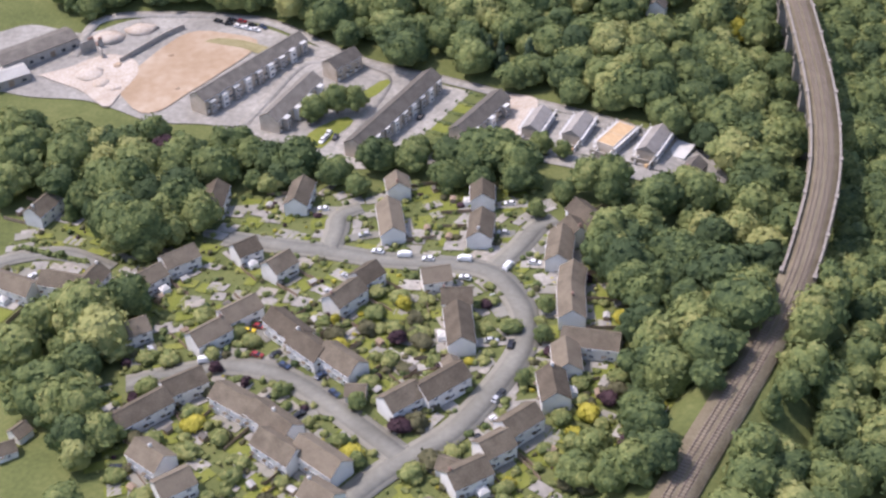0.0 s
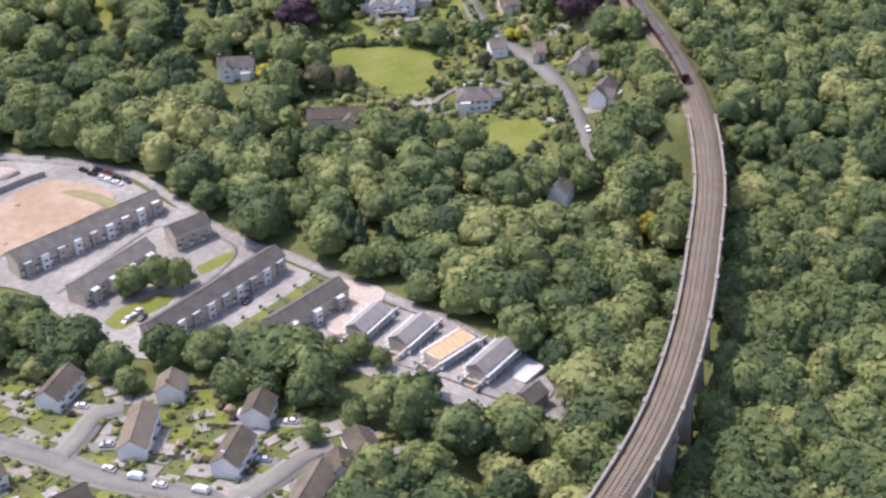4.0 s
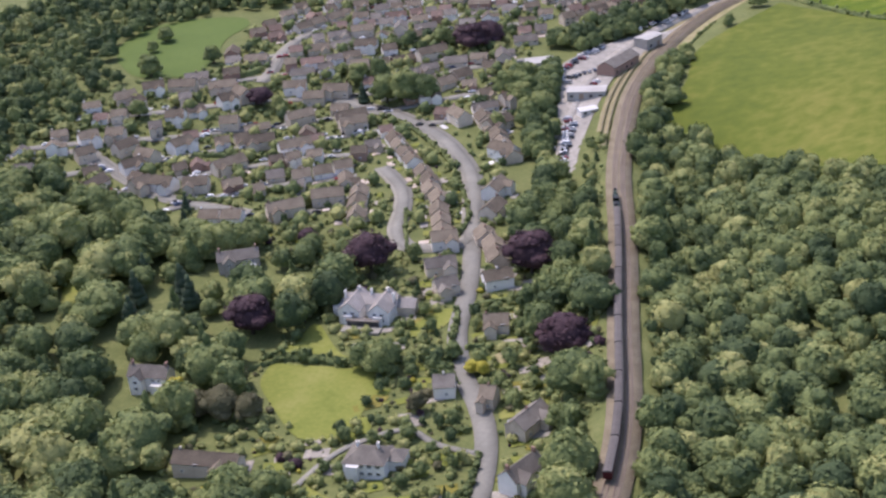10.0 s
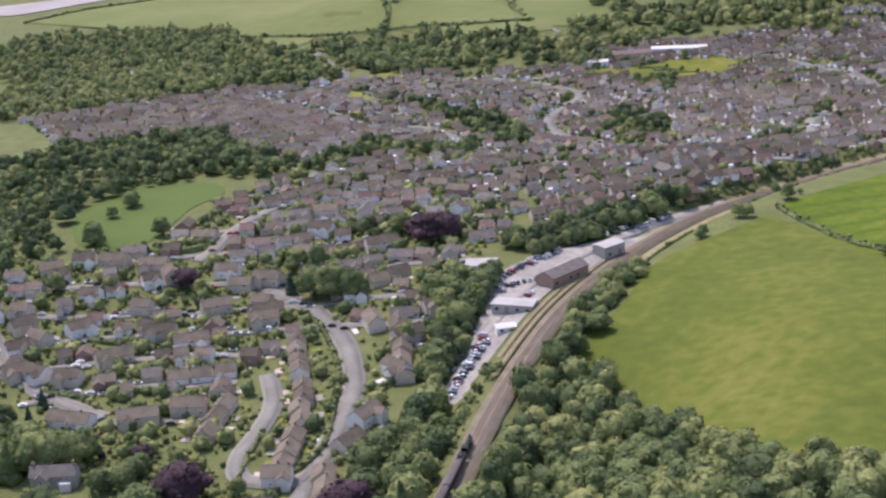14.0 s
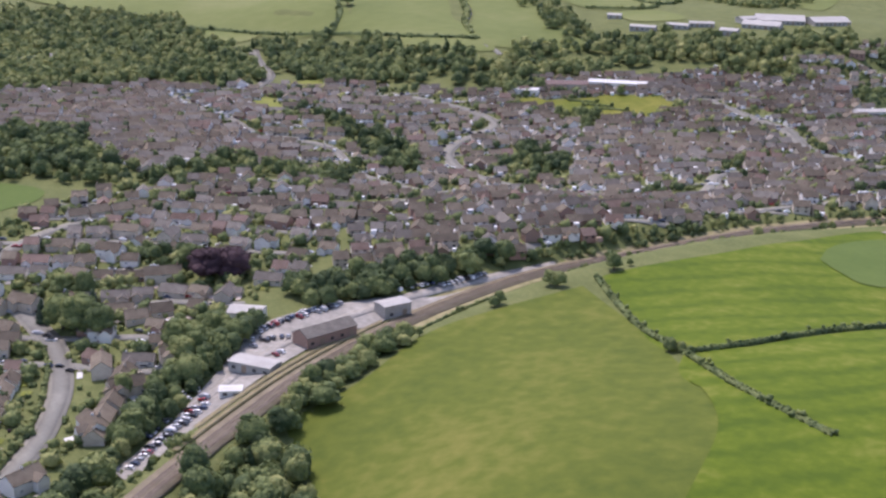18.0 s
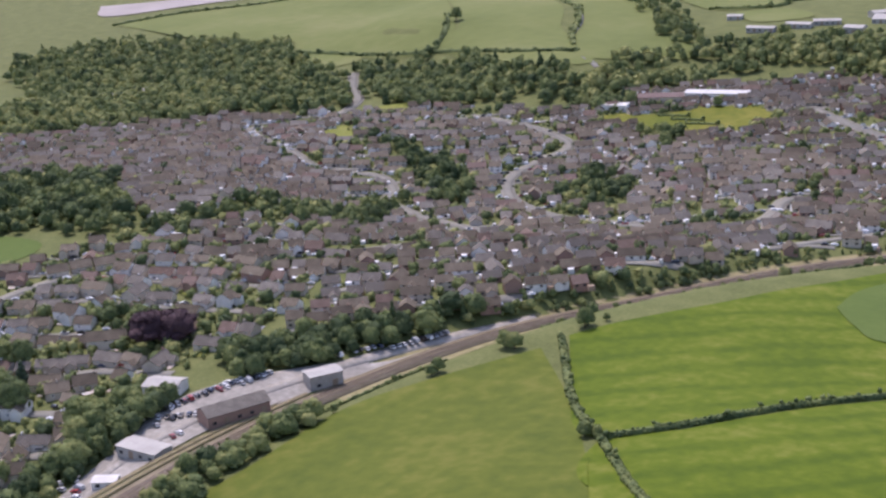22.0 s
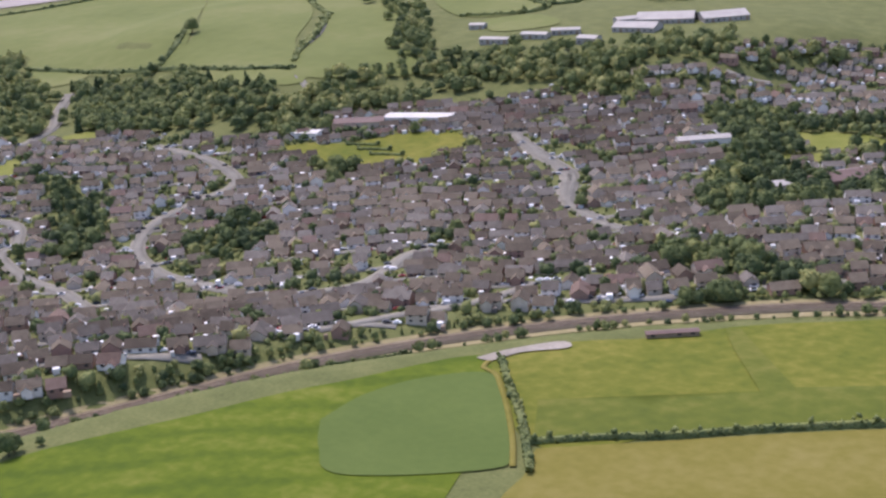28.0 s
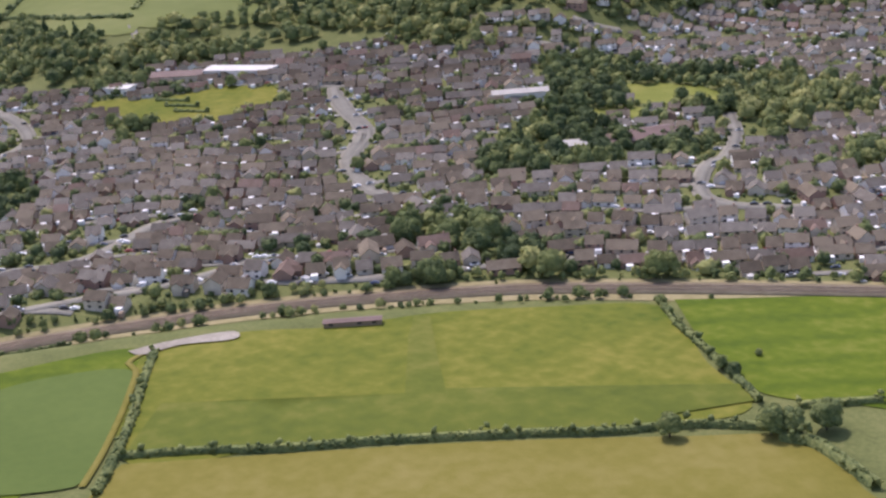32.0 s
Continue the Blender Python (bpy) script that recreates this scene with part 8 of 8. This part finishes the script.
drape("ground_patch", [(31, 462), (28, 480), (46, 478), (63, 468), (80, 459), (96, 450), (99, 436), (84, 430), (66, 438), (48, 447)], "yard", 0.9, 4.0, "pale trodden rubble between unfinished houses", "ground")
drape("ground_patch", [(21.9, 498.4), (39.6, 488.6), (29.4, 462.8), (21.9, 472.1)], "rubble", 0.95, 3.0, "fresh pale concrete hardstanding on a building site", "ground")
for r in SITE[5:]:
    # walls of the small yards in front of and behind each plot
    a = math.atan2(r[3] - r[1], r[2] - r[0])
    ln = math.hypot(r[2] - r[0], r[3] - r[1])
    cx, cy = (r[0] + r[2]) / 2, (r[1] + r[3]) / 2
    ca, sa = math.cos(a), math.sin(a)
    for e in (-0.5, 0.5):
        for k, (u, v, lx, ly, h) in enumerate(((e * (ln + 7.0), 0.0, 0.3, 9.0, 2.3), (e * (ln + 4.0), 2.6, 6.0, 0.25, 1.9), (e * (ln + 4.4), -3.4, 6.5, 0.25, 2.6))):
            x, y = cx + u * ca - v * sa, cy + u * sa + v * ca
            b = Build()
            b.box((0, 0, -0.6), (lx, ly, h + 0.6), "render" if k else "gravel")
            ob = b.thing("yard_wall", None, "new pale blockwork wall beside an unfinished house", "wall", "walls of the building plots")
            ob.matrix_world = Matrix.Translation((x, y, gz(x, y) + 0.4)) @ Matrix.Rotation(a, 4, "Z")
        for k in range(2):
            x, y = cx + e * (ln + 5 + 3 * k) * ca - (1.5 - 3.5 * k) * sa, cy + e * (ln + 5 + 3 * k) * sa + (1.5 - 3.5 * k) * ca
            b = Build()
            for q in range(4):
                b.box((0.1 * (q % 2), 0, 0.28 * q), (1.9, 1.2, 0.24), "deck_timber" if k else "white_roof", 0.05 * q)
            ob = b.thing("material_stack", None, "stack of boards and blocks on a building site", "stack", "stacks of building materials")
            ob.matrix_world = Matrix.Translation((x, y, gz(x, y) + 0.45)) @ Matrix.Rotation(a + e, 4, "Z")

# back gardens between two terraces: lawns, hedges and beds
for k in range(6):
    t = (k + 0.5) / 6
    x, y = -14.0 + 27.0 * t, 459.0 + 41.0 * t
    a = math.atan2(41.0, 27.0)
    ox, oy = math.sin(a), -math.cos(a)
    quad_patch(x + ox * 4.5, y + oy * 4.5, a, 6.4, 9.0, "grass" if k % 2 else "lawn", 0.86, "small back garden lawn behind a terrace")
    hx, hy = x + 3.4 * math.cos(a), y + 3.4 * math.sin(a)
    clump_line([(hx - ox * 0.5, hy - oy * 0.5), (hx + ox * 5, hy + oy * 5), (hx + ox * 9.5, hy + oy * 9.5)], 1.3, 1.7, "leaf", 1.6, 0.8, "clipped hedge between two back gardens", "hedge")
clump_line([(-6.5, 453.5), (6, 473), (20, 494)], 1.8, 2.0, "leaf", 1.6, 0.9, "hedge along the foot of back gardens", "hedge")


# earthworks: a low retaining wall, pale heaps, broken walls and a slab
def earthworks():
    b = Build()
    line = curve_points([(-140, 549), (-130, 560), (-120, 570), (-112, 575)], 3.0)
    for p, q in zip(line, line[1:]):
        a = math.atan2(q[1] - p[1], q[0] - p[0])
        b.box(((p[0] + q[0]) / 2, (p[1] + q[1]) / 2, gz(*p) - 0.5), (3.1, 0.5, 3.4), "stone_wall", a)
    b.thing("retaining_wall", None, "low concrete retaining wall beside bare earth", "wall", "", "structure")
    r = random.Random(4)
    for cx, cy, w, h in ((-149, 570, 9, 2.2), (-134, 575, 8, 1.8), (-146, 533, 5, 1.2), (-152, 541, 6, 1.4), (-140, 528, 4, 1.0), (-118, 552, 1.6, 0.8), (-112, 524, 1.8, 0.9), (-141, 547, 2.2, 1.0)):
        v, f = ICO2
        k = v * np.array([[w * r.uniform(0.8, 1.2), w * r.uniform(0.6, 1.0), h]]) * (1 + np.random.default_rng(int(cx * -3)).uniform(-0.18, 0.18, (len(v), 1)))
        me = np_mesh("mound", k, f, "rubble" if w > 3 else "earth")
        ob = tagged(new("mound", me), "pale heap of rubble on a building site" if w > 3 else "small heap of dark earth", "heap")
        ob.location = (cx, cy, gz(cx, cy) + 0.5)
    for x, y, a, ln, h in ((-156, 560, 0.6, 7, 6.0), (-150, 556, 2.1, 6, 5.0), (-152, 563, 0.6, 5, 4.0)):
        b = Build()
        b.box((0, 0, -0.5), (ln, 0.6, h + 0.5), "stone_wall")
        b.box((ln * 0.3, 0, h), (ln * 0.35, 0.6, 1.2), "brick")
        ob = b.thing("ruined_wall", None, "broken wall of a half-demolished shed", "wall")
        ob.matrix_world = Matrix.Translation((x, y, gz(x, y))) @ Matrix.Rotation(a, 4, "Z")
    b = Build()
    b.box((0, 0, -1), (11, 7.5, 2.0), "white_roof")
    b.box((0, 3.9, -1), (11, 0.4, 3.4), "gravel")
    ob = b.thing("foundation_slab", None, "pale concrete floor slab of a house being built", "slab")
    ob.matrix_world = Matrix.Translation((90.6, 445.8, gz(90.6, 445.8) + 0.5)) @ Matrix.Rotation(1.0, 4, "Z")


earthworks()
house(89.8, 426.9, 95.4, 435.2, depth=7.0, eaves=3.0, roof="slate", wall="stone_wall", detail=1, label="small grey-roofed house beside the building plots", rows=1)


# projecting bays on the new terraces
def bays(r, n, side, depth, base=0.5):
    x1, y1, x2, y2 = r
    a = math.atan2(y2 - y1, x2 - x1)
    for i in range(n):
        t = (i + 0.5) / n
        x, y = x1 + (x2 - x1) * t - math.sin(a) * side * (4.5 + depth / 2), y1 + (y2 - y1) * t + math.cos(a) * side * (4.5 + depth / 2)
        root = tagged(new("house_bay"), "tall rendered bay with dark glazing on a terrace", "bay")
        root.matrix_world = Matrix.Translation((x, y, gz(x, y))) @ Matrix.Rotation(a + (math.pi if side > 0 else 0), 4, "Z")
        b = Build()
        b.box((0, 0, -1), (2.9, depth, 7.2), "render" if i % 2 else "stone_wall")
        b.thing("wall", root)
        b = Build()
        b.box((0, 0, 6.2), (3.1, depth + 0.2, 0.25), "white_roof")
        b.thing("roof", root)
        for h in (1.0, 3.6):
            add_window(root, 0, Matrix.Translation((0, -depth / 2 - 0.02, h)))


bays(SITE[0], 9, -1, 1.6)
bays(SITE[2], 4, -1, 2.4)
bays(SITE[1], 9, -1, 1.0)
bays(SITE[4], 3, -1, 2.0)


# ---- low planting in the gardens ----
def garden_mix(poly, gap, seed, sizes, near):
    """Countless small plants, one mesh for each colour of leaf."""
    g = np.random.default_rng(seed)
    x, y = poisson(poly, gap, g)
    ok = np.ones(len(x), bool)
    for k in CLEAR:
        ok &= ~inside(AREAS[k], x, y)
    x, y = x[ok], y[ok]
    hs = np.array(HOUSE_SPOTS)
    keep = [i for i in range(len(x)) if off_road(x[i], y[i], 1.0) and rail_far(x[i], y[i], 7) and not ((hs[:, 0] - x[i]) ** 2 + (hs[:, 1] - y[i]) ** 2 < (hs[:, 2] * near + 1.2) ** 2).any()]
    x, y = x[keep], y[keep]
    z = ground_height(x, y)
    kinds = g.choice(4, len(x), p=(0.81, 0.11, 0.04, 0.04))
    for k, (key, text) in enumerate((("leaf", "small green garden plants and bushes"), ("leaf_olive", "dull olive garden bushes"), ("leaf_gold", "yellow flowering garden bushes"), ("leaf_copper", "purple-leaved garden bushes"))):
        V, F, T, o = [], [], [], 0
        for i in np.flatnonzero(kinds == k):
            cv, cf = MINI_CROWNS[g.integers(7)]
            h = g.choice(sizes) * (0.6 if k == 2 else 1.0)
            w = h * g.uniform(1.0, 1.9)
            V.append(np.c_[cv[:, 0] * w + x[i], cv[:, 1] * h * 1.3 + y[i], cv[:, 2] * h + z[i] - 0.2 * h])
            F.append(cf + o)
            T.append(np.full(len(cv), 0.72 + g.normal(0, 0.25)))
            o += len(cv)
        if V:
            tagged(new("garden_plants", np_mesh("garden_plants", np.vstack(V), np.vstack(F), key, np.concatenate(T))), text, "shrubs", "", "stuff")


garden_mix(ESTATE_AREA, 4.1, 301, (0.7, 1.0, 1.4, 1.9, 2.6), 0.62)
garden_mix([(-20, 600), (-20, 740), (30, 800), (70, 790), (118, 700), (128, 610), (112, 545), (60, 545)], 4.9, 302, (0.9, 1.4, 2.0, 3.0, 4.2), 0.8)

for line in ([(52, 728), (62, 733), (74, 737)], [(48, 735), (58, 741), (70, 744)], [(57, 700), (66, 704), (76, 706)], [(-20, 672), (-8, 682), (4, 684), (20, 683), (36, 681)]):
    clump_line(line, 2.0, 2.0, "leaf", 1.6, 0.9, "clipped green hedge between lane gardens", "hedge")
quad_patch(76, 699, 0.9, 13, 8, "dry_verge", 0.34, "dry sandy plot in a garden")
garden_mix([(-125, 765), (-5, 748), (12, 775), (-45, 795), (-125, 790)], 4.2, 303, (1.0, 1.6, 2.4, 3.4), 0.8)
garden_mix([(-45, 800), (-20, 800), (20, 800), (-8, 880), (-45, 915), (-70, 905), (-45, 860)], 5.0, 304, (0.8, 1.2, 1.8, 2.6), 0.75)

# beds, lawns, paths and drives of the lane gardens
g = np.random.default_rng(88)
gx, gy = poisson([(10, 600), (0, 700), (15, 760), (70, 780), (112, 690), (124, 610), (100, 560), (60, 570)], 10.5, g)
for x, y in zip(gx, gy):
    if off_road(x, y, 4.0) and rail_far(x, y, 12) and not any(inside(AREAS[k], x, y)[0] for k in CLEAR):
        key = g.choice(("lawn", "lawn", "lawn", "gravel", "pavement", "gravel", "dryfield"))
        quad_patch(x, y, 0.35 + g.uniform(-0.3, 0.3), g.uniform(5, 11), g.uniform(3, 8), key, 0.3, {"lawn": "bright green garden lawn", "gravel": "pale gravel path in a garden", "pavement": "paved garden terrace", "dryfield": "dry mown garden grass"}[key])

g = np.random.default_rng(91)
gx, gy = poisson(ESTATE_AREA, 8.0, g)
for x, y in zip(gx, gy):
    if free_spot(x, y, 3.0):
        key = g.choice(("lawn", "lawn", "lawn", "gravel", "pavement", "yard", "yard"))
        quad_patch(x, y, road_way(x, y) + g.uniform(-0.1, 0.1), g.uniform(4, 9), g.uniform(3, 6), key, 0.34, {"lawn": "bright green garden lawn", "gravel": "pale gravel corner of a garden", "pavement": "paved garden terrace", "yard": "pale paved garden terrace"}[key])

# rows of low shrubs on the dry school field
for k in range(4):
    sx0, sy0 = -228 + 18 * k, 1630 - 6 * k
    if inside(AREAS["school_green"], sx0, sy0)[0]:
        clump_line([(sx0, sy0), (sx0 + 12, sy0 + 5), (sx0 + 26, sy0 + 9)], 3.0, 2.2, "leaf", 1.6, 1.0, "loose row of low shrubs on dry grass", "hedge")
